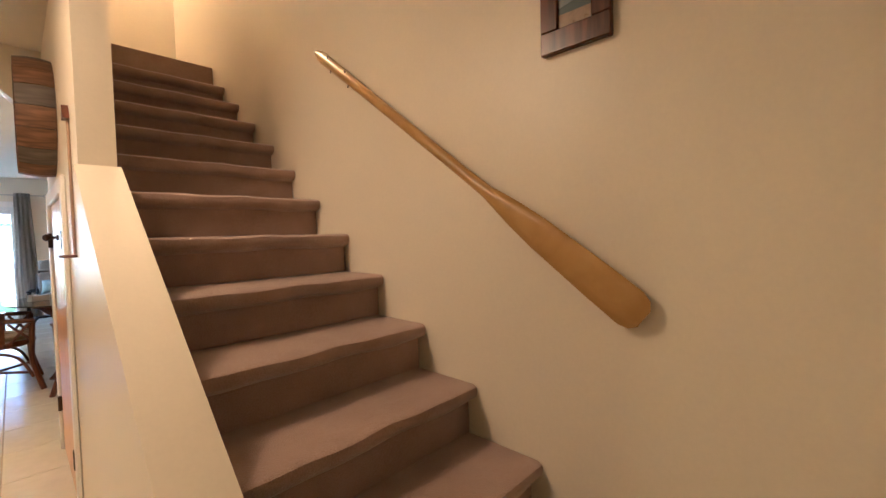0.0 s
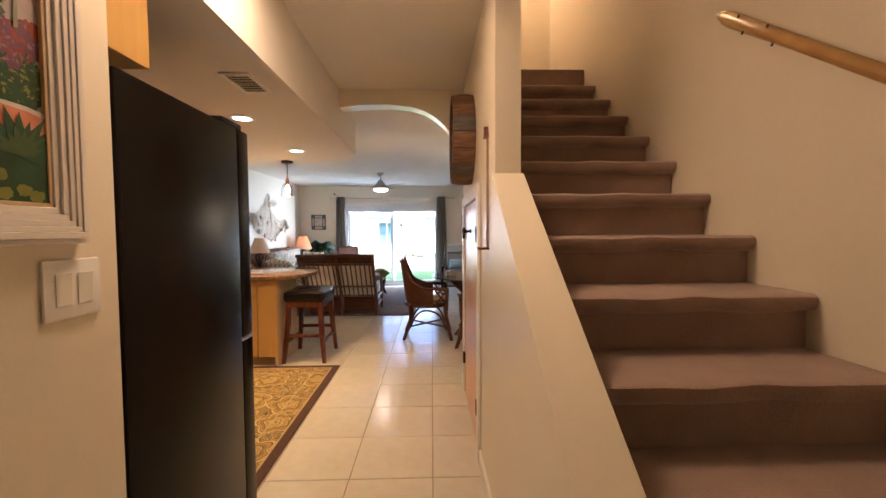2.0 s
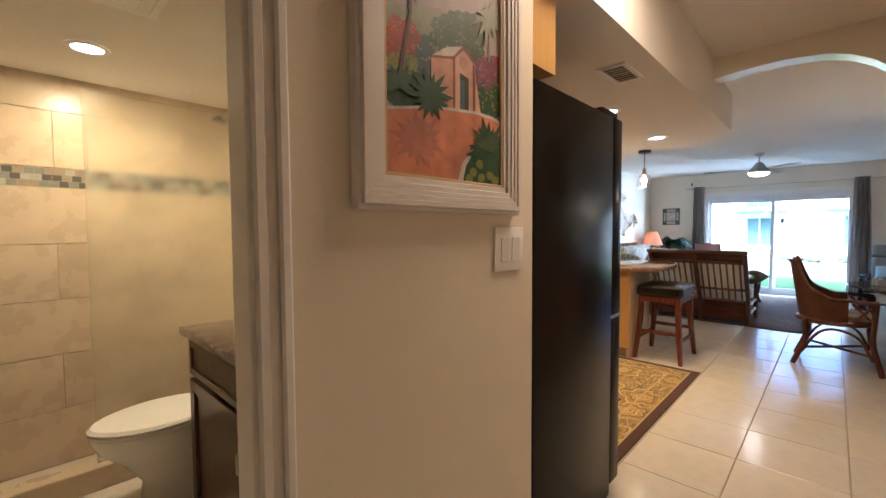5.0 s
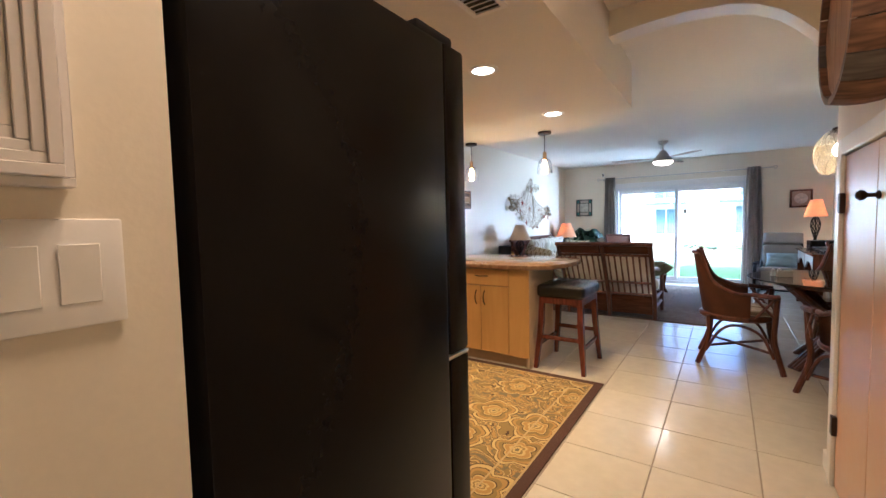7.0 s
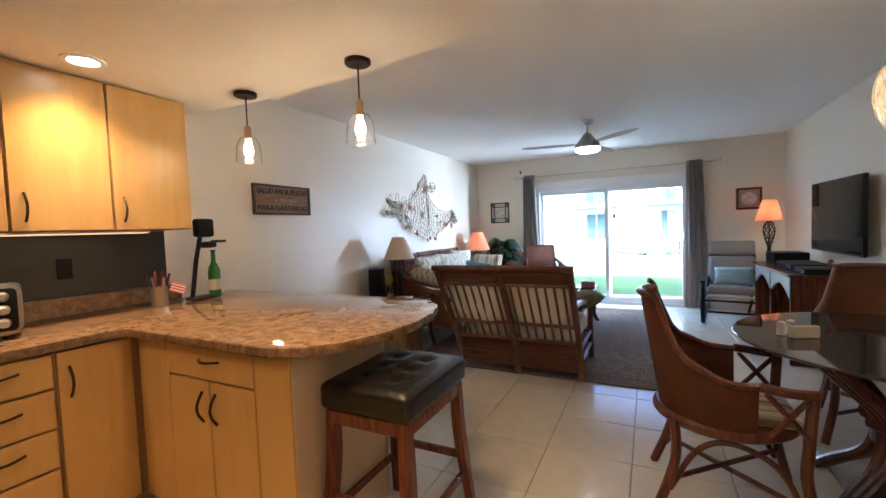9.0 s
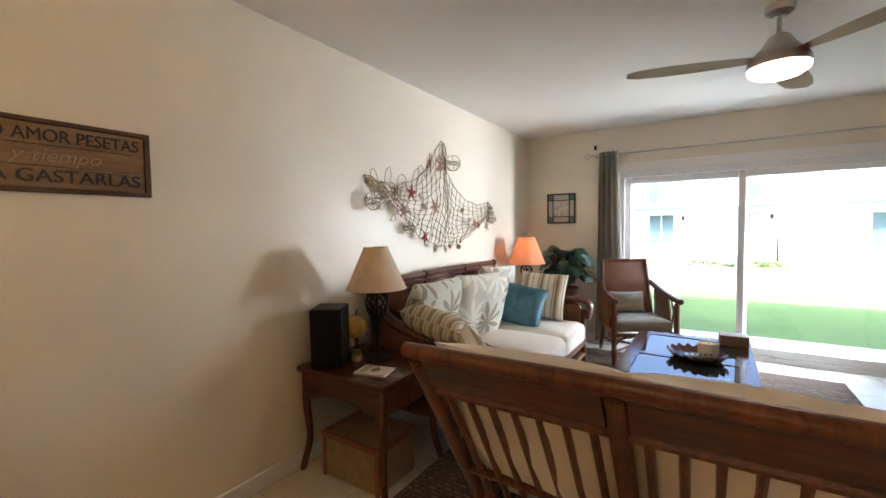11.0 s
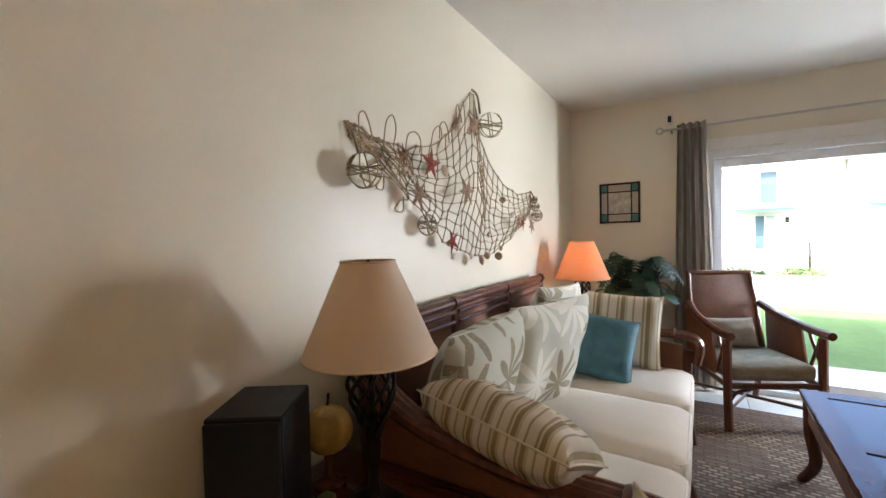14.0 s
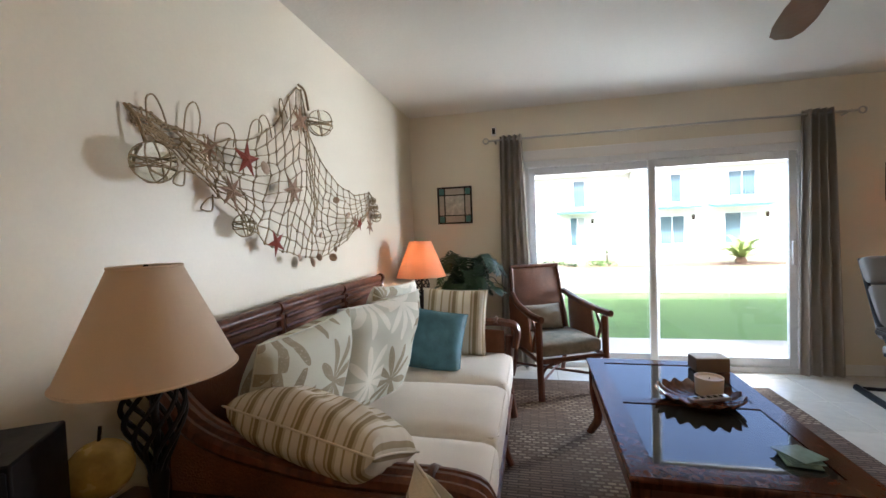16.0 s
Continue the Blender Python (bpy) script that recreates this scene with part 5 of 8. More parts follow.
def table_lamp(m, label, r0, r1, h0, h1, lit, shade_mat):
    """A lamp with an open twisted iron body; heights from its foot."""
    t = thing("table_lamp", m, label, "table lamp")
    part("foot", lathem([(0.075, 0), (0.078, 0.01), (0.06, 0.022), (0.022, 0.035), (0.016, 0.05)], 24), M_IRON, t)
    part("stem", tubem([(0, 0, 0.04), (0, 0, h0 + 0.06)], 0.008, 10), M_IRON, t)
    z0, z1 = h0 * 0.44, h0 + 0.01
    part("neck", lathem([(0.016, 0.045), (0.014, z0 * 0.5), (0.022, z0 - 0.01), (0.016, z0 + 0.02)], 16), M_IRON, t)
    for k in range(9):
        pts = []
        for i in range(15):
            u = i / 14
            r = 0.014 + 0.048 * math.sin(math.pi * min(1, u ** 1.45)) ** 0.9
            a = k * 2 * math.pi / 9 + 2.9 * u
            pts.append((r * math.cos(a), r * math.sin(a), z0 + (z1 - z0) * u))
        part("twist_rod", tubem(pts, 0.0055, 6), M_IRON, t)
    part("collar", lathem([(0.018, z1 - 0.01), (0.024, z1), (0.018, z1 + 0.01)], 16), M_IRON, t)
    s = part("shade", shade_bm(r0, r1, h0, h1), shade_mat, t, "tapered fabric shade")
    for z, r in ((h0, r0), (h1, r1)):
        part("shade_rim", tubem([(r * math.cos(a * math.pi / 20), r * math.sin(a * math.pi / 20), z) for a in range(40)], 0.003, 6, True), shade_mat, s)
    bm = bmesh.new()
    for k in range(3):
        a = k * 2.094
        tube(bm, [(0, 0, h1 - 0.02), (r1 * math.cos(a), r1 * math.sin(a), h1 - 0.004)], 0.002, 6)
    part("spider", bm, M_STEEL, t)
    part("finial", lathem([(0.006, h1 - 0.022), (0.009, h1 - 0.012), (0.004, h1 + 0.004)], 12), M_IRON, t)
    part("bulb", lathem([(0.012, h0 + 0.06), (0.03, h0 + 0.11), (0.03, h0 + 0.13), (0.012, h0 + 0.155)], 16), M_BULBGLOW if lit else M_WHITE, t)
    return t


def lit_shade():
    """Linen that lets the bulb's light through."""
    m = surf("lit_linen", (0.72, 0.52, 0.36), 0.9, vary=0.05, grain=300, bump=0.02)
    t = m.node_tree
    b = t.nodes["Principled BSDF"]
    tr, mx, out = t.nodes.new("ShaderNodeBsdfTranslucent"), t.nodes.new("ShaderNodeMixShader"), t.nodes["Material Output"]
    tr.inputs["Color"].default_value = (0.85, 0.50, 0.30, 1)
    mx.inputs[0].default_value = 0.5
    t.links.new(b.outputs[0], mx.inputs[1]), t.links.new(tr.outputs[0], mx.inputs[2]), t.links.new(mx.outputs[0], out.inputs["Surface"])
    return m


M_LIT = lit_shade()
table_lamp(pose(-2.885, 7.315, 0.59), "unlit table lamp, beige tapered shade over twisted iron", 0.172, 0.070, 0.408, 0.644, False, M_SHADE)
end_table(pose(-2.93, 9.86, 0), 0.40, 0.40, 0.60, "small dark wooden table in the corner behind the sofa")
table_lamp(pose(-2.94, 9.80, 0.60), "lit table lamp with a glowing orange shade in the corner", 0.205, 0.09, 0.345, 0.63, True, M_LIT)
lamp("corner_lamp_light", "POINT", pose(-2.94, 9.80, 1.07), 0.6, BULB, size=0.035)

sp = thing("speaker", pose(-3.05, 7.105, 0.59, 0, 0, 34), "black bookshelf loudspeaker on the end table", "speaker")
part("cabinet", boxm((-0.085, -0.09, 0.0), (0.085, 0.11, 0.32), 0.004), M_BLACKMAT, sp)
part("grille", boxm((-0.082, -0.103, 0.008), (0.082, -0.091, 0.312), 0.004), surf("speaker_cloth", (0.006, 0.006, 0.007), 0.95, vary=0.3, grain=300, bump=0.5), sp, "black cloth grille")
gl = thing("desk_globe", pose(-3.065, 7.325, 0.59), "small antique yellow globe on a dark stand", "globe")
part("stand", lathem([(0.045, 0), (0.048, 0.008), (0.02, 0.02), (0.010, 0.05), (0.014, 0.08), (0.008, 0.095)], 20), M_OAKTRIM, gl)
bm = bmesh.new()
bmesh.ops.create_uvsphere(bm, u_segments=28, v_segments=16, radius=0.069, matrix=pose(0, 0, 0.16, 20, 0, 0))
part("sphere", bm, surf("globe_paper", (0.52, 0.34, 0.08), 0.25, vary=0.5, grain=22, broad=9, bump=0.02), gl, "yellow map ball")
part("axis_pin", tubem([(0, 0.0, 0.227), (0, 0.005, 0.262)], 0.004, 8), M_BRONZE, gl)
bo = thing("coaster_book", pose(-2.735, 7.12, 0.59, 0, 0, 14), "thin white booklet with a printed leaf on the table", "book")
part("cover", boxm((-0.09, -0.065, 0.0), (0.09, 0.065, 0.012), 0.002), surf("booklet_paper", (0.70, 0.66, 0.58), 0.6, vary=0.05), bo)
part("print_leaf", prismm([(0.0, -0.035), (0.03, -0.01), (0.028, 0.02), (0.0, 0.045), (-0.02, 0.015), (-0.018, -0.012)], 0.0121, 0.0128), surf("print_ink", (0.25, 0.22, 0.12), 0.7), bo)
part("print_line", boxm((-0.07, -0.05, 0.0121), (-0.035, 0.05, 0.0127)), surf("print_grey", (0.45, 0.42, 0.36), 0.7), bo)
ca = thing("small_candle", pose(-2.955, 7.215, 0.59), "small pale jar candle with a green lid", "candle")
part("jar", lathem([(0.026, 0), (0.03, 0.006), (0.03, 0.035)], 18), surf("wax", (0.55, 0.45, 0.28), 0.4), ca)
part("lid", lathem([(0.024, 0.0352), (0.024, 0.055), (0.018, 0.062)], 18), surf("green_lid", (0.12, 0.13, 0.03), 0.4), ca)

# armchair by the door
ac = thing("armchair", pose(-1.885, 10.055, 0, 0, 0, 27), "dark rattan armchair with woven back and sage seat cushion", "armchair")
for sx in (-1, 1):
    x = sx * 0.285
    bent(ac, "front_leg", [(x, -0.27, 0.60), (x, -0.275, 0.30), (x, -0.29, 0.012)], 0.026)
    bent(ac, "back_leg", [(sx * 0.24, 0.23, 0.40), (sx * 0.24, 0.25, 0.2), (sx * 0.25, 0.31, 0.012)], 0.02)
    bent(ac, "back_post", [(sx * 0.25, 0.20, 0.30), (sx * 0.24, 0.27, 0.62), (sx * 0.225, 0.34, 0.96)], 0.02)
    bent(ac, "arm", [(sx * 0.25, 0.27, 0.74), (sx * 0.28, 0.10, 0.68), (x + sx * 0.01, -0.15, 0.635), (x + sx * 0.01, -0.33, 0.625)], 0.027)
    part("side_panel", prismm([(0.22, 0.34), (-0.16, 0.34), (-0.10, 0.62), (0.10, 0.665), (0.25, 0.73)], x - 0.008, x + 0.008, 0, 0.002), M_WICKER, ac, "woven side panel")
    bars(ac, "arm_brace", [((x, -0.26, 0.42), (x, -0.16, 0.62)), ((x, -0.16, 0.36), (x, -0.255, 0.60))], 0.011, M_RATTAN)
    bent(ac, "leg_bow", [(x, -0.27, 0.16), (x * 0.8, -0.27, 0.25), (x * 0.4, -0.27, 0.28)], 0.011)
    bars(ac, "side_rail", [((x, -0.27, 0.30), (sx * 0.245, 0.24, 0.30))], 0.018, M_RATTAN)
bars(ac, "front_rail", [((-0.285, -0.272, 0.295), (0.285, -0.272, 0.295))], 0.02, M_RATTAN)
bars(ac, "stretcher", [((-0.28, -0.27, 0.13), (0.245, 0.27, 0.13)), ((0.28, -0.27, 0.13), (-0.245, 0.27, 0.13))], 0.011, M_RATTAN)
part("backrest", prismm([(0.21, 0.42), (0.225, 0.42), (0.345, 0.95), (0.33, 0.95)], -0.222, 0.222, 0, 0.003), M_WICKER, ac, "woven cane back")
bars(ac, "top_rail", [((-0.235, 0.342, 0.965), (0.235, 0.342, 0.965))], 0.019, M_RATTAN)
part("seat", slab_cushion((-0.265, -0.27, 0.315), (0.265, 0.20, 0.43), 0.04, 0.02), surf("armchair_fabric", (0.26, 0.225, 0.165), 0.85, vary=0.35, grain=26, broad=9, bump=0.3), ac, "faded sage seat cushion")
pillow("small beige lumbar pillow leaning on the armchair back", (0.36, 0.13, 0.22), ac.matrix_world @ pose(-0.04, 0.13, 0.545, -18, 0, 0), surf("lumbar_fabric", (0.34, 0.29, 0.22), 0.9, vary=0.25, grain=120, broad=10, bump=0.3), 12)

# coffee table
ct = thing("coffee_table", pose(-1.38, 8.585, 0, 0, 0, -1), "dark wooden coffee table with inset glass panes", "coffee table")
CW, CL, CH = 0.36, 0.635, 0.48
M_TABLETOP = wood("polished_table_wood", (0.035, 0.012, 0.006), (0.11, 0.038, 0.018), rough=0.07)
bm = bmesh.new()
frame_band(bm, -CW, -CL, CW, CL, 0.085, CH - 0.04, CH)
box(bm, (-CW + 0.085, -0.03, CH - 0.04), (CW - 0.085, 0.03, CH))
part("top_frame", bm, M_TABLETOP, ct)
part("top_edge", tubem([(-CW, -CL, CH - 0.012), (CW, -CL, CH - 0.012), (CW, CL, CH - 0.012), (-CW, CL, CH - 0.012)], 0.010, 8, True), M_OAKTRIM, ct)
M_TABGLASS = surf("table_glass", (0.030, 0.034, 0.034), 0.03, vary=0.05, bump=0, rvar=0.01, spec=0.9)
for y0, y1 in ((-CL + 0.088, -0.033), (0.033, CL - 0.088)):
    part("glass_pane", boxm((-CW + 0.088, y0, CH - 0.016), (CW - 0.088, y1, CH - 0.004)), M_TABGLASS, ct, "reflecting glass pane over dark wood")
for sx in (-1, 1):
    part("long_apron", boxm((sx * (CW - 0.03) - 0.011, -CL + 0.05, CH - 0.15), (sx * (CW - 0.03) + 0.011, CL - 0.05, CH - 0.041), 0.003), M_RATTAN, ct)
for sy in (-1, 1):
    part("end_apron", boxm((-CW + 0.05, sy * (CL - 0.03) - 0.011, CH - 0.15), (CW - 0.05, sy * (CL - 0.03) + 0.011, CH - 0.041), 0.003), M_RATTAN, ct)
    for sx in (-1, 1):
        x, y = sx * (CW - 0.035), sy * (CL - 0.035)
        pts = curve_pts([(x, y, CH - 0.041), (x, y, 0.28), (x - sx * 0.015, y - sy * 0.015, 0.13), (x + sx * 0.03, y + sy * 0.03, 0.013)], 5)
        part("leg", tubem(pts, [0.034 - 0.012 * i / len(pts) for i in range(len(pts))], 10), M_OAKTRIM, ct)

tr = thing("fluted_tray", pose(-1.325, 8.60, CH, 0, 0, -35), "dark fluted round wooden tray on the coffee table", "tray")
bm = bmesh.new()
n1 = 90
rings = []
for rr, z in ((0.05, 0.002), (0.6, 0.004), (0.86, 0.018), (1.0, 0.042), (0.97, 0.046), (0.84, 0.026), (0.6, 0.012), (0.05, 0.010)):
    row = []
    for k in range(n1):
        a = 2 * math.pi * k / n1
        lobe = 1 + 0.045 * math.cos(18 * a) * rr ** 3
        row.append(bm.verts.new((0.175 * rr * lobe * math.cos(a), 0.155 * rr * lobe * math.sin(a), z + 0.009 * math.cos(18 * a) * rr ** 4)))
    rings.append(row)
for A, C in zip(rings, rings[1:]):
    for k in range(n1):
        bm.faces.new((A[k], A[(k + 1) % n1], C[(k + 1) % n1], C[k]))
part("dish", bm, M_OAKTRIM, tr)
cd = thing("pillar_candle", pose(-1.262, 8.655, CH + 0.0145), "thick cream candle in a glass cup on the tray", "candle")
part("cup", lathem([(0.048, 0), (0.055, 0.004), (0.06, 0.085), (0.056, 0.085), (0.05, 0.075), (0.001, 0.072)], 24, cap=False), surf("candle_wax", (0.62, 0.52, 0.40), 0.35, vary=0.06), cd)
part("wick", tubem([(0, 0, 0.072), (0.002, 0, 0.083)], 0.0015, 6), M_BLACKMAT, cd)
rc = thing("remote_control", pose(-1.30, 8.555, CH + 0.026, 4, 0, 18), "slim grey remote control lying in the tray", "remote")
part("case", boxm((-0.09, -0.02, 0), (0.09, 0.02, 0.016), 0.005, 2), M_STEEL, rc)
for k in range(5):
    part("key", boxm((-0.07 + 0.03 * k, -0.010, 0.0161), (-0.055 + 0.03 * k, 0.010, 0.018), 0.001), M_BLACKMAT, rc)
tb = thing("tissue_box", pose(-1.11, 9.07, CH, 0, 0, 4), "brown tissue box with a pale top", "tissue box")
part("box", boxm((-0.085, -0.055, 0), (0.085, 0.055, 0.075), 0.004), surf("box_brown", (0.16, 0.11, 0.08), 0.6, vary=0.1), tb)
part("top_sheet", boxm((-0.084, -0.054, 0.0752), (0.084, 0.054, 0.078), 0.001), surf("box_top", (0.55, 0.52, 0.48), 0.6), tb)
for k in range(4):
    cs = thing("coaster", pose(-1.19 + 0.006 * (k % 2), 8.13 + 0.008 * (k % 3), CH + 0.0065 * k, 0, 0, 12 * k - 10), "square glass coaster in a small stack", "coaster", "stack of glass coasters")
    part("plate", boxm((-0.05, -0.05, 0), (0.05, 0.05, 0.006), 0.002), surf("coaster_glass", (0.20, 0.30, 0.27), 0.08, vary=0.3, grain=40, bump=0), cs)

# fishing net with floats, starfish and shells
nt = thing("fishing_net", pose(XW, 0, 0), "draped decorative fishing net with glass floats and starfish", "wall decoration")


def lerp_line(pts, t):
    f = t * (len(pts) - 1)
    i = min(int(f), len(pts) - 2)
    a, b = pts[i], pts[i + 1]
    return [a[k] + (b[k] - a[k]) * (f - i) for k in range(len(a))]


TOPL = [tuple(p)[1:] for p in curve_pts([(0, 7.575, 1.70), (0, 7.68, 1.685), (0, 7.82, 1.665), (0, 7.98, 1.68), (0, 8.15, 1.73), (0, 8.33, 1.86), (0, 8.50, 2.07), (0, 8.60, 1.84), (0, 8.75, 1.69), (0, 8.94, 1.60), (0, 9.16, 1.57), (0, 9.38, 1.60)], 4)]
BOTL = [tuple(p)[1:] for p in curve_pts([(0, 7.595, 1.655), (0, 7.68, 1.59), (0, 7.81, 1.515), (0, 7.92, 1.43), (0, 8.03, 1.345), (0, 8.15, 1.27), (0, 8.28, 1.215), (0, 8.43, 1.185), (0, 8.60, 1.18), (0, 8.82, 1.225), (0, 9.08, 1.32), (0, 9.34, 1.44)], 4)]
NU, NV = 30, 11


def net_pt(i, j):
    a, b = lerp_line(TOPL, i / NU), lerp_line(BOTL, min(1, max(0, i / NU)))
    v = j / NV
    w = v ** 0.85
    y = a[0] + (b[0] - a[0]) * w + 0.05 * math.sin(math.pi * v) * math.sin(i * 0.5) + 0.026 * noise.noise((i * 0.7, j * 0.9, 1))
    z = a[1] + (b[1] - a[1]) * w - 0.012 * math.sin(math.pi * v) + 0.026 * noise.noise((i * 0.8, j * 0.7, 5))
    x = 0.008 + 0.10 * math.sin(math.pi * min(1, v * 0.75)) * math.sin(math.pi * i / NU) * (0.6 + 0.4 * noise.noise((i * 0.3, j * 0.3, 9)))
    return Vector((max(0.006, x), y, z))


bm = bmesh.new()
for i in range(NU + 1):
    tube(bm, [net_pt(i, j) for j in range(NV + 1)], 0.0026, 4)
for j in range(NV + 1):
    tube(bm, [net_pt(i, j) for i in range(NU + 1)], 0.0026 if j else 0.0034, 4)
for i in range(0, NU + 1):
    for j in range(NV + 1):
        p = net_pt(i, j)
        bmesh.ops.create_cube(bm, size=0.0085, matrix=Matrix.Translation(p) @ pose(0, 0, 0, 45, 30, 0))
part("netting", bm, M_ROPE, nt, "knotted brown rope mesh")
for k, (y, z, h, wd, ln) in enumerate(((7.66, 1.69, 0.06, 0.035, -0.02), (7.79, 1.67, 0.105, 0.03, 0.015), (7.95, 1.675, 0.065, 0.05, 0.01), (8.12, 1.72, 0.085, 0.03, 0.03), (8.21, 1.765, 0.07, 0.045, -0.015), (8.36, 1.89, 0.06, 0.03, -0.035))):
    pts = [(0.012, y - wd, z - 0.012), (0.02, y - wd * 0.9 + ln * 0.5, z + h * 0.7), (0.024, y + ln, z + h), (0.02, y + wd * 0.8 + ln, z + h * 0.55), (0.012, y + wd, z - 0.015)]
    part("loose_rope", tubem(curve_pts(pts, 5), 0.0028, 5), M_ROPE, nt)
for k, (y, z) in enumerate(((7.76, 1.54), (7.88, 1.46), (7.70, 1.575))):
    part("loose_rope", tubem(curve_pts([(0.01, y, z), (0.02, y - 0.02, z - 0.06), (0.02, y - 0.06 - 0.01 * k, z - 0.055), (0.02, y - 0.03, z - 0.015), (0.012, y + 0.03, z - 0.01)], 5), 0.0028, 5), M_ROPE, nt)
part("loose_rope", tubem(curve_pts([(0.01, 8.50, 2.08), (0.03, 8.53, 2.05), (0.03, 8.56, 1.96)], 4), 0.006, 6), M_ROPE, nt)
part("loose_rope", tubem(curve_pts([(0.01, 7.555, 1.70), (0.03, 7.575, 1.66), (0.04, 7.59, 1.59)], 4), 0.005, 6), M_ROPE, nt)
part("loose_rope", tubem(curve_pts([(0.01, 9.38, 1.61), (0.03, 9.39, 1.57), (0.04, 9.40, 1.53)], 4), 0.005, 6), M_ROPE, nt)
M_FLOAT = glass_mat("hollow_float_glass", (0.96, 0.97, 0.92))
M_FLOAT.node_tree.nodes["Principled BSDF"].inputs["IOR"].default_value = 1.09


def glass_float(y, z, r):
    g = bmesh.new()
    bmesh.ops.create_uvsphere(g, u_segments=20, v_segments=12, radius=r, matrix=pose(r + 0.006, y, z))
    f = part("glass_float", g, M_FLOAT, nt, "round glass float")
    c = bmesh.new()
    for a in range(3):
        for tilt in (0.55, -0.55):
            turn = Matrix.Rotation(a * 1.047, 3, "Z") @ Matrix.Rotation(0.9 + tilt, 3, "X")
            tube(c, [turn @ Vector(((r + 0.002) * math.cos(q), (r + 0.002) * math.sin(q), 0)) + Vector((r + 0.006, y, z)) for q in [k * math.pi / 10 for k in range(20)]], 0.0024, 5, True)
    part("float_rope", c, M_ROPE, f)


for y, z, r in ((7.59, 1.528, 0.060), (8.60, 1.90, 0.066), (7.995, 1.345, 0.043), (9.41, 1.545, 0.022), (9.415, 1.495, 0.028), (9.42, 1.43, 0.038)):
    glass_float(y, z, r)


def star_bm(r, n=5, thick=0.010):
    b = bmesh.new()
    ring = []
    for k in range(2 * n):
        a = math.pi * k / n
        q = r if k % 2 == 0 else r * 0.34
        ring.append(b.verts.new((0, q * math.cos(a), q * math.sin(a))))
    c0, c1 = b.verts.new((thick, 0, 0)), b.verts.new((-thick * 0.4, 0, 0))
    for k in range(2 * n):
        b.faces.new((ring[k], ring[(k + 1) % (2 * n)], c0))
        b.faces.new((ring[(k + 1) % (2 * n)], ring[k], c1))
    return b


M_STARTAN = surf("starfish_tan", (0.32, 0.20, 0.12), 0.85, vary=0.25, grain=120, bump=0.5)
for y, z, r, mt, rot in ((7.995, 1.605, 0.08, M_STAR, 12), (8.16, 1.27, 0.066, M_STAR, 40), (9.05, 1.37, 0.05, M_STAR, 70), (8.31, 1.515, 0.085, M_STARTAN, 5), (8.40, 1.86, 0.085, M_STARTAN, 30), (7.90, 1.47, 0.07, M_STARTAN, 50), (9.22, 1.36, 0.07, M_STARTAN, 80), (8.98, 1.38, 0.06, M_STARTAN, 20), (7.80, 1.61, 0.05, M_STARTAN, 33)):
    part("starfish", star_bm(r, 5 if mt is M_STAR else 6), mt, nt, "dried starfish", pose(0.075, y, z, rot, 0, 0))
for k, (y, z, r) in enumerate(((8.115, 1.59, 0.03), (8.34, 1.195, 0.02), (8.46, 1.165, 0.028), (8.53, 1.185, 0.02), (8.68, 1.175, 0.024), (8.75, 1.50, 0.02), (8.36, 1.82, 0.018), (8.9, 1.42, 0.02), (8.56, 1.30, 0.018), (8.72, 1.22, 0.018))):
    part("shell", lathem([(0.001, 0.012), (r * 0.6, 0.009), (r, 0.0), (r * 0.9, -0.002), (0.001, 0.004)], 10, cap=False), M_SHELL, nt, "", pose(0.07, y, z, 0, 80, 25 * k))

# sign board
sg = thing("wall_sign", pose(XW, 6.005, 1.605), "brown wooden sign board with raised dark lettering", "sign")
M_SIGN = wood("sign_wood", (0.17, 0.10, 0.045), (0.33, 0.205, 0.10), rough=0.7, stretch=(14, 1.2, 14))
for k in range(3):
    part("board", boxm((0.003, -0.285, -0.108 + 0.0725 * k), (0.018, 0.285, -0.0375 + 0.0725 * k), 0.002), M_SIGN, sg)
bm = bmesh.new()
for lo, hi in (((0.003, -0.305, -0.125), (0.026, 0.305, -0.109)), ((0.003, -0.305, 0.109), (0.026, 0.305, 0.125)), ((0.003, -0.305, -0.109), (0.026, -0.286, 0.109)), ((0.003, 0.286, -0.109), (0.026, 0.305, 0.109))):
    box(bm, lo, hi, 0.002)
part("frame", bm, wood("sign_frame", (0.05, 0.028, 0.014), (0.11, 0.06, 0.03), rough=0.6, stretch=(14, 1.2, 14)), sg)


def lettering(parent, words, size, m, mat, width=None, shear=0.0):
    c = bpy.data.curves.new("words", "FONT")
    c.body, c.size, c.extrude, c.align_x, c.align_y, c.shear = words, size, 0.0025, "CENTER", "CENTER", shear
    tmp = new("words", c)
    bpy.context.view_layer.update()
    me = bpy.data.meshes.new_from_object(tmp.evaluated_get(bpy.context.evaluated_depsgraph_get()))
    bpy.data.objects.remove(tmp)
    if width:
        xs = [v.co.x for v in me.vertices]
        k = width / (max(xs) - min(xs))
        for v in me.vertices:
            v.co.x *= k
    me.materials.append(mat)
    ob = new("lettering", me)
    ob.parent = parent
    ob.matrix_basis = m
    return ob


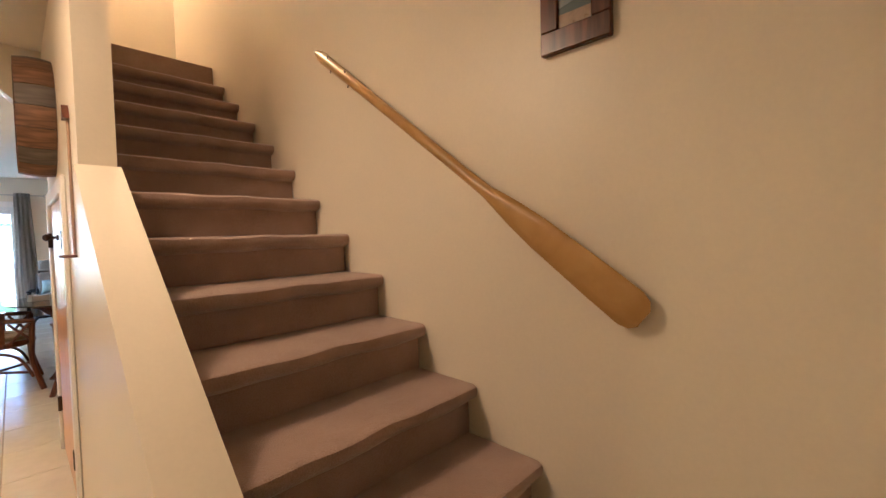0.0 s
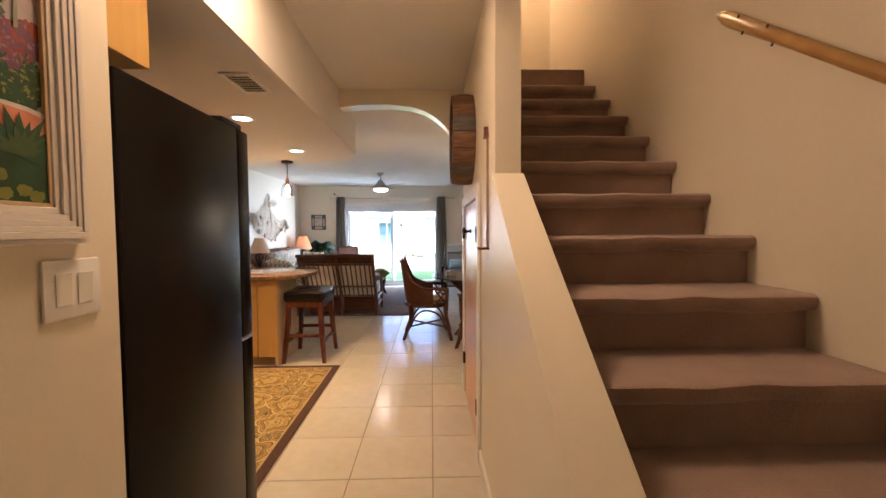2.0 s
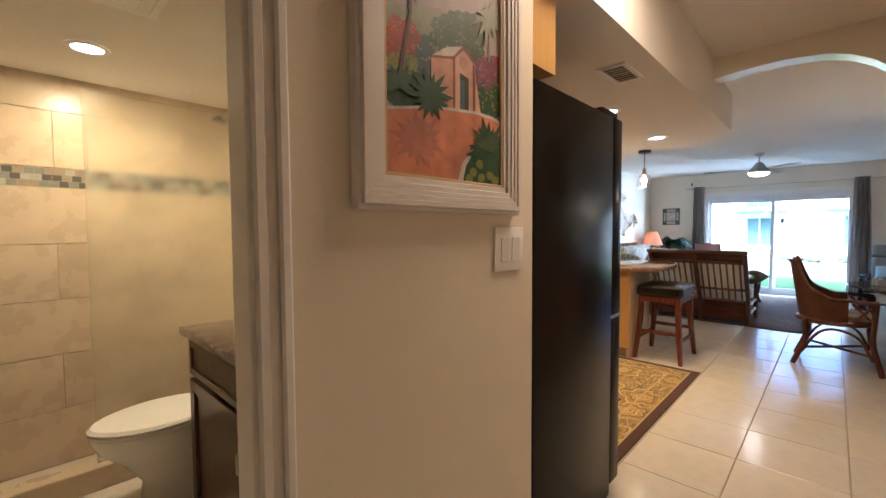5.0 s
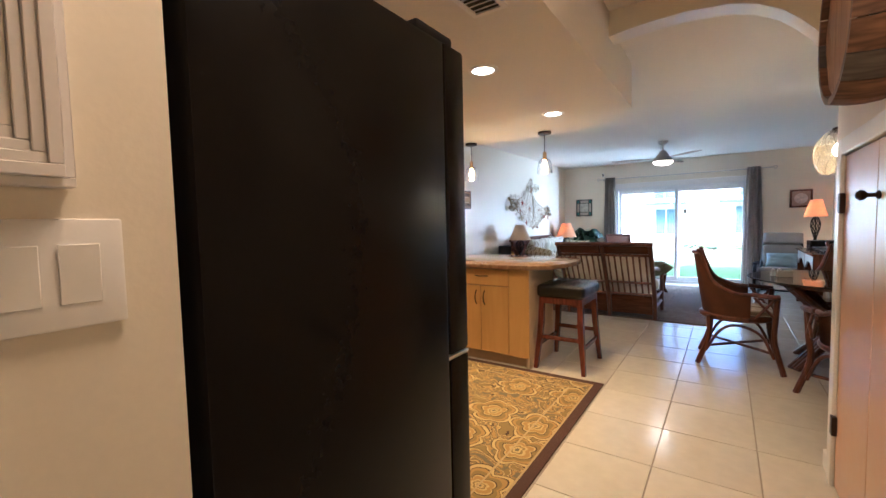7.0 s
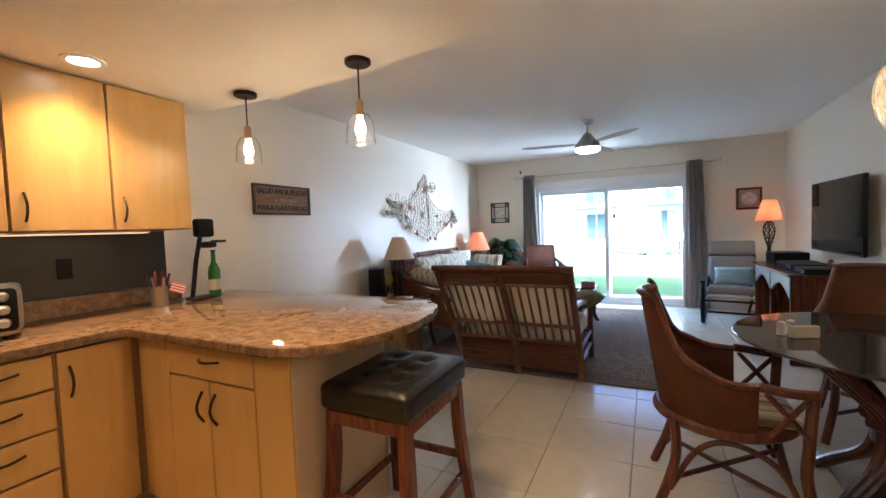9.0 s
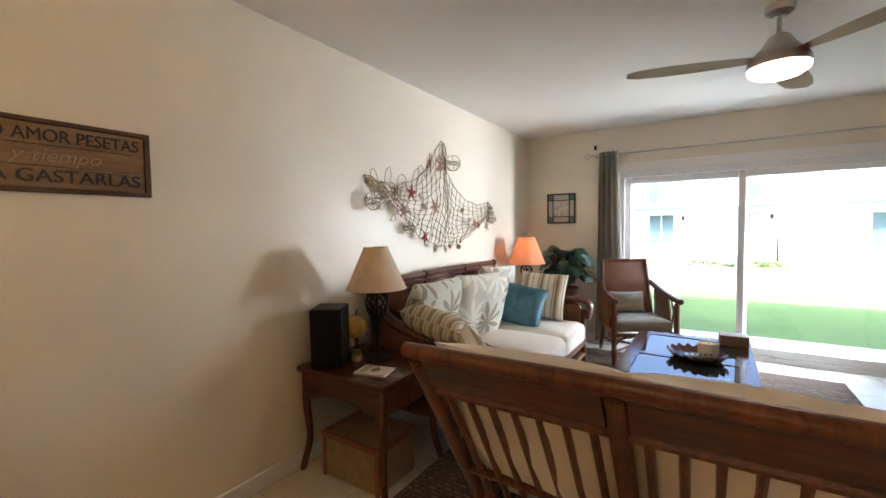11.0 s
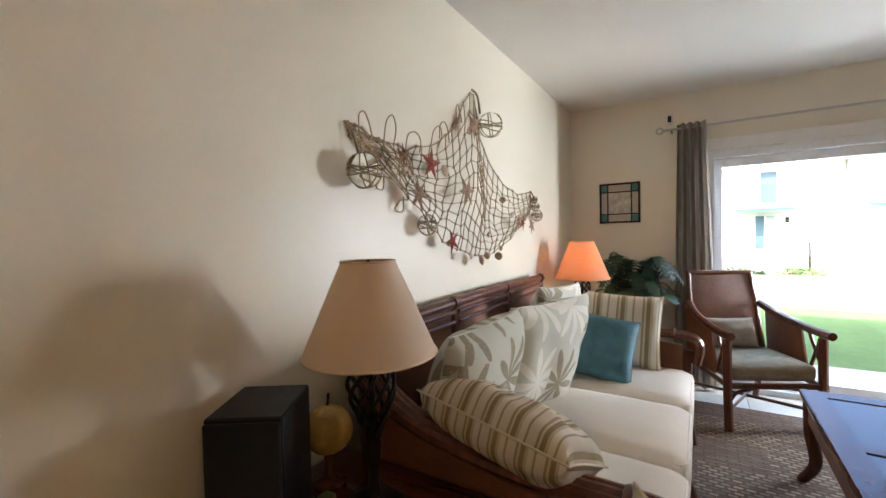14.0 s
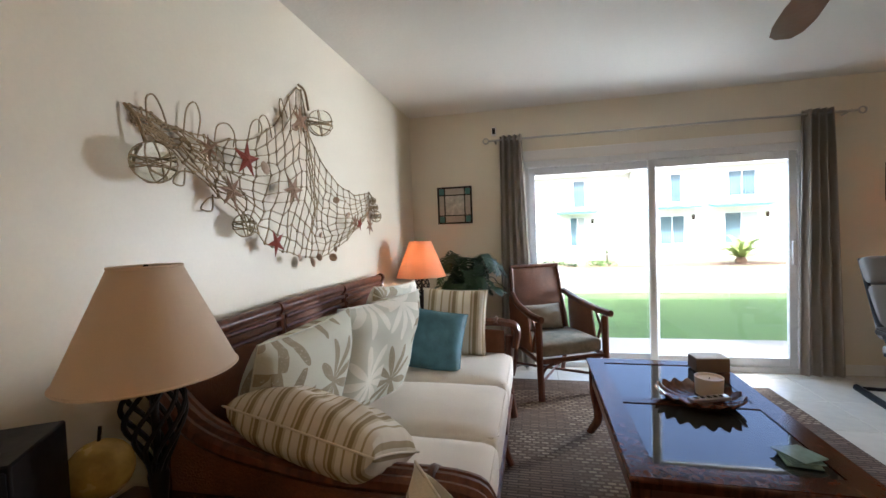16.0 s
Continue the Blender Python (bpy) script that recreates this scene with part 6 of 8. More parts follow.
M_INK = surf("sign_black", (0.02, 0.018, 0.016), 0.6)
FACE = Matrix(((0, 0, 1, 0), (1, 0, 0, 0), (0, 1, 0, 0), (0, 0, 0, 1)))
lettering(sg, "SALUD AMOR PESETAS", 0.062, Matrix.Translation((0.0205, 0, 0.068)) @ FACE, M_INK, 0.53)
lettering(sg, "y tiempo", 0.062, Matrix.Translation((0.0205, 0.02, 0.0)) @ FACE, surf("sign_tan", (0.38, 0.27, 0.15), 0.6), 0.25, 0.35)
lettering(sg, "PARA GASTARLAS", 0.062, Matrix.Translation((0.0205, 0, -0.07)) @ FACE, M_INK, 0.53)

# framed panes on the north wall
mr = thing("wall_panel", pose(-2.775, YN, 1.56), "small leaded glass panel with green corner squares", "wall art")
bm = bmesh.new()
for lo, hi in (((-0.17, -0.02, -0.18), (0.17, -0.004, -0.164)), ((-0.17, -0.02, 0.164), (0.17, -0.004, 0.18)), ((-0.17, -0.02, -0.164), (-0.154, -0.004, 0.164)), ((0.154, -0.02, -0.164), (0.17, -0.004, 0.164)),
               ((-0.154, -0.018, -0.104), (0.154, -0.006, -0.094)), ((-0.154, -0.018, 0.094), (0.154, -0.006, 0.104)), ((-0.104, -0.0175, -0.164), (-0.094, -0.0065, 0.164)), ((0.094, -0.0175, -0.164), (0.104, -0.0065, 0.164))):
    box(bm, lo, hi)
part("frame", bm, M_IRON, mr)
part("center_pane", boxm((-0.0935, -0.011, -0.0935), (0.0935, -0.007, 0.0935)), surf("etched_pane", (0.55, 0.52, 0.44), 0.25, vary=0.35, grain=26, broad=16, bump=0.3), mr, "etched flower pane")
for sx in (-1, 1):
    for sz in (-1, 1):
        part("corner_pane", boxm((min(sx * 0.105, sx * 0.153), -0.011, min(sz * 0.105, sz * 0.163)), (max(sx * 0.105, sx * 0.153), -0.007, max(sz * 0.105, sz * 0.163))), surf("green_pane", (0.10, 0.22, 0.20), 0.15), mr, "green glass corner")
    part("side_pane", boxm((min(sx * 0.105, sx * 0.153), -0.011, -0.093), (max(sx * 0.105, sx * 0.153), -0.007, 0.093)), surf("pale_pane", (0.50, 0.44, 0.36), 0.2), mr)
    part("side_pane", boxm((-0.093, -0.011, min(sx * 0.105, sx * 0.163)), (0.093, -0.007, max(sx * 0.105, sx * 0.163))), surf("pale_pane", (0.50, 0.44, 0.36), 0.2), mr)
pr = thing("picture", pose(0.862, YN, 1.575), "small framed print of a pale shell", "picture")
bm = bmesh.new()
for lo, hi in (((-0.15, -0.024, -0.152), (0.15, -0.002, -0.122)), ((-0.15, -0.024, 0.122), (0.15, -0.002, 0.152)), ((-0.15, -0.024, -0.122), (-0.12, -0.002, 0.122)), ((0.12, -0.024, -0.122), (0.15, -0.002, 0.122))):
    box(bm, lo, hi, 0.004)
part("frame", bm, M_OAKTRIM, pr)
part("print", boxm((-0.121, -0.012, -0.123), (0.121, -0.008, 0.123)), surf("print_tan", (0.34, 0.23, 0.17), 0.4, vary=0.2), pr)
part("shell_shape", lathem([(0.001, 0.003), (0.04, 0.0028), (0.085, 0.0015), (0.09, 0.0)], 24, cap=False), surf("print_shell", (0.58, 0.48, 0.42), 0.4, vary=0.35, grain=30, broad=20), pr, "pale shell", pose(0, -0.0125, 0, 90))
sn = thing("wall_sensor", pose(-2.375, YN, 2.236), "tiny white and black sensor over the curtain rod", "sensor")
part("case", boxm((-0.022, -0.03, -0.04), (0.022, -0.001, 0.04), 0.008, 2), M_TRIM, sn)
part("lens", boxm((-0.014, -0.033, -0.025), (0.014, -0.0305, 0.03), 0.001), M_BLACKMAT, sn, "black lens")

# curtains on a rod
ro = thing("curtain_rod", pose(0, 0, 0), "thin steel curtain rod with ring finials", "curtain rod")
RY, RZ = 10.44, 2.135
part("rod", tubem([(-2.42, RY, RZ), (0.48, RY, RZ)], 0.009, 10), M_STEEL, ro)
for x in (-2.445, 0.505):
    part("finial", tubem([(x + 0.025 * math.cos(a * 0.5236), RY, RZ + 0.025 * math.sin(a * 0.5236)) for a in range(12)], 0.006, 8, True), M_STEEL, ro)
for x in (-2.36, 0.42):
    part("bracket", tubem([(x, RY, RZ), (x, YN - 0.004, RZ - 0.01)], 0.008, 8), M_STEEL, ro)


def curtain(x0, x1, flare, label):
    t = thing("curtain", pose(0, 0, 0), label, "curtain", "grey curtains")
    bm = bmesh.new()
    nx, nz = 60, 14
    g = []
    for j in range(nz + 1):
        v = j / nz
        row = []
        for i in range(nx + 1):
            u = i / nx
            x = x0 + (x1 - x0) * u + flare * v * (u - 0.3)
            y = RY + 0.040 * math.sin(u * math.pi * 8) * (0.75 + 0.25 * math.sin(v * 3 + 1)) + 0.01 * noise.noise((u * 4, v * 3, x0))
            row.append(bm.verts.new((x, y, 2.17 - (2.155) * v)))
        g.append(row)
    for j in range(nz):
        for i in range(nx):
            bm.faces.new((g[j][i], g[j][i + 1], g[j + 1][i + 1], g[j + 1][i]))
    bmesh.ops.solidify(bm, geom=bm.faces[:], thickness=0.003)
    part("cloth", bm, M_CURTAIN, t)
    for k in range(4):
        x = x0 + (x1 - x0) * (k + 0.5) / 4
        part("grommet", tubem([(x, RY + 0.0 + 0.022 * math.cos(a * 0.6283), RZ + 0.022 * math.sin(a * 0.6283)) for a in range(10)], 0.004, 6, True), M_STEEL, t, "steel ring")


curtain(-2.315, -2.115, 0.12, "grey curtain gathered beside the sliding door")
curtain(0.105, 0.305, 0.12, "grey curtain gathered beside the sliding door")

# potted fern in the corner
fe = thing("fern", pose(-2.62, 10.18, 0), "dark green fern in a pot on a stand", "plant")
part("stand", lathem([(0.15, 0.0), (0.15, 0.02), (0.05, 0.05), (0.04, 0.42), (0.13, 0.45), (0.14, 0.47)], 20), M_OAKTRIM, fe)
part("pot", lathem([(0.09, 0.471), (0.13, 0.50), (0.145, 0.66), (0.13, 0.66), (0.12, 0.64), (0.001, 0.63)], 24, cap=False), M_WICKER, fe)
rng = random.Random(4)
bm = bmesh.new()
for k in range(64):
    a, out, rise = rng.uniform(0, 2 * math.pi), rng.uniform(0.16, 0.36), rng.uniform(0.16, 0.50)
    pts = curve_pts([(0, 0, 0.63), (out * 0.35 * math.cos(a), out * 0.35 * math.sin(a), 0.63 + rise * 0.75), (out * 0.75 * math.cos(a), out * 0.75 * math.sin(a), 0.63 + rise), (out * math.cos(a), out * math.sin(a), 0.63 + rise * 0.72)], 6)
    tube(bm, pts, 0.0018, 4)
    for i in range(3, len(pts)):
        w = 0.060 * math.sin(math.pi * (i - 2) / (len(pts) - 1)) + 0.014
        d = (pts[i] - pts[i - 1]).normalized()
        s = d.cross(Vector((0, 0, 1))).normalized()
        for sg_ in (-1, 1):
            tip = pts[i] + sg_ * s * w + d * 0.02 - Vector((0, 0, 0.008))
            b0, b1 = pts[i] - d * 0.012, pts[i] + d * 0.010
            m0 = (b0 + tip) / 2 + Vector((0, 0, 0.005))
            vs = [bm.verts.new(q) for q in (b0, m0 - d * 0.004, tip, (b1 + tip) / 2 + d * 0.004, b1)]
            bm.faces.new(vs)
part("fronds", bm, M_LEAF, fe, "arching dark fronds", None, False)

# ceiling fan
fa = thing("ceiling_fan", pose(-0.985, 8.27, CEIL), "steel ceiling fan with three blades and a lit bowl", "ceiling fan")
part("canopy", lathem([(0.0, -0.055), (0.03, -0.055), (0.06, -0.03), (0.066, -0.001)], 28, cap=False), M_STEEL, fa)
part("rod", tubem([(0, 0, -0.05), (0, 0, -0.15)], 0.012, 12), M_STEEL, fa)
part("motor", lathem([(0.02, -0.135), (0.045, -0.15), (0.075, -0.20), (0.125, -0.255), (0.138, -0.29), (0.135, -0.305)], 36), M_STEEL, fa)
part("light_bowl", lathem([(0.132, -0.306), (0.128, -0.325), (0.10, -0.345), (0.05, -0.355), (0.001, -0.357)], 36, cap=False), glow("fan_glow", (1.0, 0.74, 0.48), 1.8), fa, "glowing frosted bowl")
M_BLADE = surf("fan_blade", (0.27, 0.125, 0.05), 0.35, vary=0.15, grain=30)
for ang in (193, 75, -45):
    bm = bmesh.new()
    prof = [(0.10, 0.035), (0.18, 0.055), (0.34, 0.075), (0.52, 0.08), (0.65, 0.066), (0.71, 0.03)]
    top_, bot_ = [], []
    for r, w in prof:
        top_.append(bm.verts.new((r, w, 0.005)))
        bot_.append(bm.verts.new((r, -w, -0.005)))
    for k in range(len(prof) - 1):
        bm.faces.new((top_[k], top_[k + 1], bot_[k + 1], bot_[k]))
    bmesh.ops.solidify(bm, geom=bm.faces[:], thickness=0.006)
    part("blade", bm, M_BLADE, fa, "dark blade", pose(0, 0, -0.255, -3, 0, ang))

# television, console, recliner and lamp in the far corner
tv = thing("television", pose(XE, 8.56, 1.29, 0, 0, 0), "flat black television mounted on the wall", "television")
part("mount", boxm((-0.07, -0.15, -0.15), (-0.001, 0.15, 0.15), 0.004), M_BLACKMAT, tv)
part("panel", boxm((-0.105, -0.595, -0.345), (-0.071, 0.595, 0.345), 0.006), M_BLACKMAT, tv)
part("screen", boxm((-0.1075, -0.583, -0.328), (-0.1055, 0.583, 0.335)), surf("tv_screen", (0.008, 0.009, 0.010), 0.06, vary=0.1, bump=0, rvar=0.01), tv, "dark glossy screen")
co = thing("console_table", pose(0, 0, 0), "dark console table with a pale arched front", "console")
CX0, CY0, CY1 = 0.70, 7.95, 9.30
part("top", boxm((CX0 - 0.02, CY0 - 0.02, 0.775), (XE - 0.03, CY1 + 0.02, 0.80), 0.005), M_OAKTRIM, co)
M_CONS = surf("console_grey", (0.30, 0.31, 0.32), 0.4, vary=0.08)
for y in (CY0 + 0.02, (CY0 + CY1) / 2, CY1 - 0.02):
    part("upright", boxm((CX0, y - 0.02, 0.0), (XE - 0.05, y + 0.02, 0.774), 0.003), M_OAKTRIM, co)
for y0, y1 in ((CY0 + 0.041, (CY0 + CY1) / 2 - 0.021), ((CY0 + CY1) / 2 + 0.021, CY1 - 0.041)):
    poly = [(y0, 0.774), (y1, 0.774), (y1, 0.58)]
    for k in range(9):
        poly.append((y1 - (y1 - y0) * k / 8, 0.58 + 0.11 * math.sin(math.pi * k / 8)))
    part("arch_front", prismm(poly, CX0, CX0 + 0.02, 0), M_CONS, co, "pale arched front rail")
    part("shelf", boxm((CX0 + 0.02, y0, 0.10), (XE - 0.05, y1, 0.125), 0.003), M_OAKTRIM, co)
for y0, y1, h, nm, lb in ((8.95, 9.28, 0.12, "media_box", "black audio box on the console"), (8.35, 8.85, 0.05, "disc_player", "flat black disc player on the console"), (7.98, 8.30, 0.045, "cable_box", "black cable box on the console")):
    t = thing(nm, pose(0, 0, 0.80), lb, "electronics")
    part("case", boxm((0.80, y0, 0.004), (1.10, y1, h), 0.004), M_BLACKMAT, t)
    part("front", boxm((0.797, y0 + 0.01, 0.008), (0.7995, y1 - 0.01, h - 0.005)), M_BLACK, t)
    part("foot", boxm((0.82, y0 + 0.02, 0), (1.08, y1 - 0.02, 0.004)), M_BLACKMAT, t)
end_table(pose(1.00, 10.13, 0), 0.36, 0.36, 0.62, "small dark wooden lamp table in the far corner")
table_lamp(pose(1.00, 10.10, 0.62), "lit table lamp with a rosy shade and twisted iron stem", 0.15, 0.075, 0.64, 0.91, True, M_LIT)
lamp("far_lamp_light", "POINT", pose(1.00, 10.10, 1.36), 0.22, BULB, size=0.035)

rk = thing("recliner_chair", pose(0.55, 9.78, 0, 0, 0, -8), "grey bentwood lounge chair with a black frame", "lounge chair")
for sx in (-1, 1):
    x = sx * 0.30
    pts = curve_pts([(x, 0.38, 0.02), (x, -0.10, 0.012), (x, -0.36, 0.03), (x, -0.42, 0.20), (x, -0.38, 0.44), (x, -0.20, 0.52), (x, 0.12, 0.50)], 5)
    part("side_frame", tubem(pts, 0.024, 8), M_BLACKMAT, rk)
    part("arm_pad", boxm((x - 0.03, -0.36, 0.515), (x + 0.03, 0.10, 0.54), 0.008), M_BLACKMAT, rk)
    part("back_strut", tubem([(x * 0.9, -0.05, 0.30), (x * 0.85, 0.22, 0.55), (x * 0.8, 0.46, 0.98)], 0.018, 8), M_BLACKMAT, rk)
bars(rk, "cross_bar", [((-0.3, -0.38, 0.30), (0.3, -0.38, 0.30)), ((-0.27, 0.12, 0.34), (0.27, 0.12, 0.34)), ((-0.3, 0.36, 0.02), (0.3, 0.36, 0.02))], 0.014, M_BLACKMAT)
part("seat_cushion", slab_cushion((-0.26, -0.30, -0.05), (0.26, 0.27, 0.05), 0.04, 0.02), M_GREYFAB, rk, "grey seat cushion", pose(0, -0.07, 0.39, -8, 0, 0))
part("seat_edge", boxm((-0.26, -0.40, 0.335), (0.26, -0.36, 0.37), 0.01), surf("pale_edge", (0.60, 0.55, 0.48), 0.8), rk, "pale front edge")
for z0, z1 in ((0.0, 0.40), (0.41, 0.62)):
    part("back_cushion", slab_cushion((-0.26, -0.05, z0), (0.26, 0.05, z1), 0.035, 0.0), M_GREYFAB, rk, "grey back cushion", pose(0, 0.18, 0.43, -24, 0, 0))
pillow("pale blue pillow on the lounge chair", (0.42, 0.16, 0.26), rk.matrix_world @ pose(0.02, 0.0, 0.565, -35, 0, 0), M_BLUEFAB, 15)


# ---- dining ----
def dining_chair(m, label):
    """Rattan tub chair; the seat looks along -y."""
    t = thing("dining_chair", m, label, "chair", "rattan chairs round the table")
    part("seat_frame", lathem([(0.27, 0.40), (0.285, 0.415), (0.285, 0.435), (0.27, 0.45)], 28), M_RATTAN, t)
    part("seat", slab_cushion((-0.20, -0.25, 0.445), (0.20, 0.14, 0.50), 0.03, 0.015), M_SEATSTRIPE, t, "striped seat pad")
    bm = bmesh.new()
    g = []
    n_a, n_h = 28, 8
    for j in range(n_h + 1):
        v = j / n_h
        row = []
        for i in range(n_a + 1):
            a = radians(-20 + 220 * i / n_a)
            bk_ = max(0.0, math.sin(a)) ** 1.4
            if bk_ > 0.70:
                h = 0.97
            else:
                h = 0.64 + 0.16 * bk_ + (0.10 * max(0, (bk_ - 0.55) / 0.15) if bk_ > 0.55 else 0)
            z = 0.44 + (h - 0.44) * v
            lean = 1 + (0.26 * bk_ + 0.04) * (v * (h - 0.44) / 0.5)
            row.append(bm.verts.new((0.275 * math.cos(a) * (1 + 0.06 * v), 0.255 * math.sin(a) * lean, z)))
        g.append(row)
    for j in range(n_h):
        for i in range(n_a):
            bm.faces.new((g[j][i], g[j][i + 1], g[j + 1][i + 1], g[j + 1][i]))
    rim = [v.co.copy() for v in g[-1]]
    bmesh.ops.solidify(bm, geom=bm.faces[:], thickness=0.014)
    part("backrest", bm, M_WICKER, t, "woven wicker tub back")
    part("rim", tubem(rim, 0.017, 8), M_RATTAN, t)
    for sx in (-1, 1):
        bent(t, "arm", [(sx * 0.285, -0.09, 0.645), (sx * 0.29, -0.18, 0.635), (sx * 0.27, -0.27, 0.63)], 0.02)
        bent(t, "front_leg", [(sx * 0.255, -0.26, 0.63), (sx * 0.245, -0.25, 0.42), (sx * 0.235, -0.25, 0.25), (sx * 0.285, -0.31, 0.0)], 0.021)
        bent(t, "back_leg", [(sx * 0.20, 0.20, 0.43), (sx * 0.20, 0.20, 0.24), (sx * 0.23, 0.28, 0.0)], 0.021)
        bars(t, "arm_cross", [((sx * 0.285, -0.12, 0.45), (sx * 0.265, -0.25, 0.62)), ((sx * 0.255, -0.25, 0.45), (sx * 0.29, -0.11, 0.62))], 0.011, M_RATTAN)
        bent(t, "leg_bow", [(sx * 0.25, -0.25, 0.12), (sx * 0.22, -0.16, 0.30), (sx * 0.20, 0.0, 0.36), (sx * 0.20, 0.12, 0.30), (sx * 0.215, 0.22, 0.12)], 0.012)
    bars(t, "stretcher", [((-0.25, -0.26, 0.16), (0.205, 0.22, 0.16)), ((0.25, -0.26, 0.16), (-0.205, 0.22, 0.16))], 0.012, M_RATTAN)
    for sx in (-1, 1):
        bent(t, "back_scroll", [(sx * 0.17, 0.262, 0.955), (sx * 0.182, 0.278, 0.985), (sx * 0.172, 0.295, 1.0)], 0.013)
    return t


ch = dining_chair(pose(-0.10, 5.68, 0, 0, 0, 90), "dark rattan tub chair pulled out beside the dining table")
c2 = copy_thing(ch, pose(0.61, 4.86, 0, 0, 0, 197))
tagged(c2, "dark rattan tub chair on the near side of the dining table")
c3 = copy_thing(ch, pose(0.82, 6.72, 0, 0, 0, -8))
tagged(c3, "dark rattan tub chair with its back to the television")

dt = thing("dining_table", pose(0.62, 5.87, 0), "round dark table with a glass top on a rattan pedestal", "dining table")
part("glass_top", lathem([(0.001, 0.738), (0.64, 0.738), (0.645, 0.744), (0.64, 0.750), (0.001, 0.750)], 64, cap=False), surf("dark_glass_top", (0.035, 0.028, 0.024), 0.035, vary=0.05, bump=0, rvar=0.01, spec=0.8), dt, "reflecting dark glass top")
part("top_ring", lathem([(0.45, 0.70), (0.47, 0.695), (0.48, 0.72), (0.47, 0.737), (0.45, 0.735)], 40, cap=False), M_RATTAN, dt)
for k in range(4):
    a = radians(35 + 90 * k)
    ca_, sa_ = math.cos(a), math.sin(a)
    for off in (-0.03, 0.0, 0.03):
        pts = [(0.46, 0.715), (0.33, 0.60), (0.16, 0.45), (0.12, 0.33), (0.17, 0.20), (0.30, 0.09), (0.40, 0.0)]
        bent(dt, "leg", [(r * ca_ - off * sa_, r * sa_ + off * ca_, z) for r, z in pts], 0.026)
    bent(dt, "binding", [(0.14 * ca_ - o * sa_, 0.14 * sa_ + o * ca_, 0.40 + 0.0 * o) for o in (-0.065, 0.0, 0.065)], 0.034)
part("hub", lathem([(0.10, 0.28), (0.14, 0.30), (0.14, 0.42), (0.10, 0.44)], 24), M_RATTAN, dt)
sh = thing("salt_shaker", pose(0.16, 5.86, 0.751), "small glass salt shaker with a steel cap", "shaker", "shakers on the dining table")
part("body", lathem([(0.017, 0), (0.02, 0.004), (0.016, 0.045)], 14), surf("shaker_glass", (0.6, 0.6, 0.58), 0.1), sh)
part("cap", lathem([(0.0165, 0.0455), (0.015, 0.06), (0.006, 0.066)], 14), M_STEEL, sh)
copy_thing(sh, pose(0.205, 5.90, 0.751))
t = thing("napkin_holder", pose(0.235, 5.83, 0.751, 0, 0, 20), "clear napkin holder on the glass table", "napkin holder")
part("frame", boxm((-0.06, -0.015, 0), (0.06, 0.015, 0.055), 0.004), surf("acrylic", (0.45, 0.40, 0.36), 0.08, vary=0.1), t)

def seeded_glass():
    """Cream glass that scatters part of the bulb's light."""
    m = glass_mat("seeded_glass", (0.97, 0.95, 0.88), 0.02)
    t = m.node_tree
    b, out = t.nodes["Principled BSDF"], t.nodes["Material Output"]
    tr, mx = t.nodes.new("ShaderNodeBsdfTranslucent"), t.nodes.new("ShaderNodeMixShader")
    b.inputs["IOR"].default_value = 1.12
    tr.inputs["Color"].default_value = (0.80, 0.72, 0.55, 1)
    mx.inputs[0].default_value = 0.035
    t.links.new(b.outputs[0], mx.inputs[1]), t.links.new(tr.outputs[0], mx.inputs[2]), t.links.new(mx.outputs[0], out.inputs["Surface"])
    return m


dp = thing("globe_pendant", pose(0.513, 5.53, CEIL), "seeded glass ball pendant wrapped in rope net", "pendant lamp")
part("canopy", lathem([(0.0, -0.03), (0.06, -0.026), (0.065, -0.001)], 28, cap=False), M_BRONZE, dp)
part("hanging_rod", tubem([(0, 0, -0.02), (0, 0, -0.50)], 0.007, 10), M_BRONZE, dp)
part("fitter", lathem([(0.012, -0.49), (0.05, -0.505), (0.055, -0.53), (0.03, -0.54)], 20), M_BRONZE, dp)
prof = [(0.155 * math.sin(radians(q)), -0.70 + 0.19 * math.cos(radians(q))) for q in range(20, 146, 7)]
gb = part("glass_ball", lathem(prof + [(r - 0.003, z) for r, z in prof[::-1]], 36, cap=False), seeded_glass(), dp, "cream seeded glass ball")
gb.visible_shadow = False
bm = bmesh.new()
for k in range(12):
    for tw in (-1, 1):
        tube(bm, [((0.157 * math.sin(radians(q))) * math.cos(k * math.pi / 6 + tw * (q - 20) / 125 * 1.6), 0.157 * math.sin(radians(q)) * math.sin(k * math.pi / 6 + tw * (q - 20) / 125 * 1.6), -0.70 + 0.192 * math.cos(radians(q))) for q in range(22, 144, 8)], 0.0016, 5)
part("rope_net", bm, surf("pendant_rope", (0.34, 0.28, 0.19), 0.8), dp)
part("stem", tubem([(0, 0, -0.53), (0, 0, -0.60)], 0.012, 10), M_BRONZE, dp)
part("bulb", lathem([(0.014, -0.60), (0.018, -0.615), (0.040, -0.645), (0.046, -0.675), (0.040, -0.70), (0.022, -0.718), (0.001, -0.722)], 20, cap=False), glow("ball_bulb_glow", (1.0, 0.70, 0.42), 4.0), dp, "glowing bulb")
lamp("globe_pendant_light", "POINT", pose(0.513, 5.53, 1.69), 0.65, BULB, size=0.012)

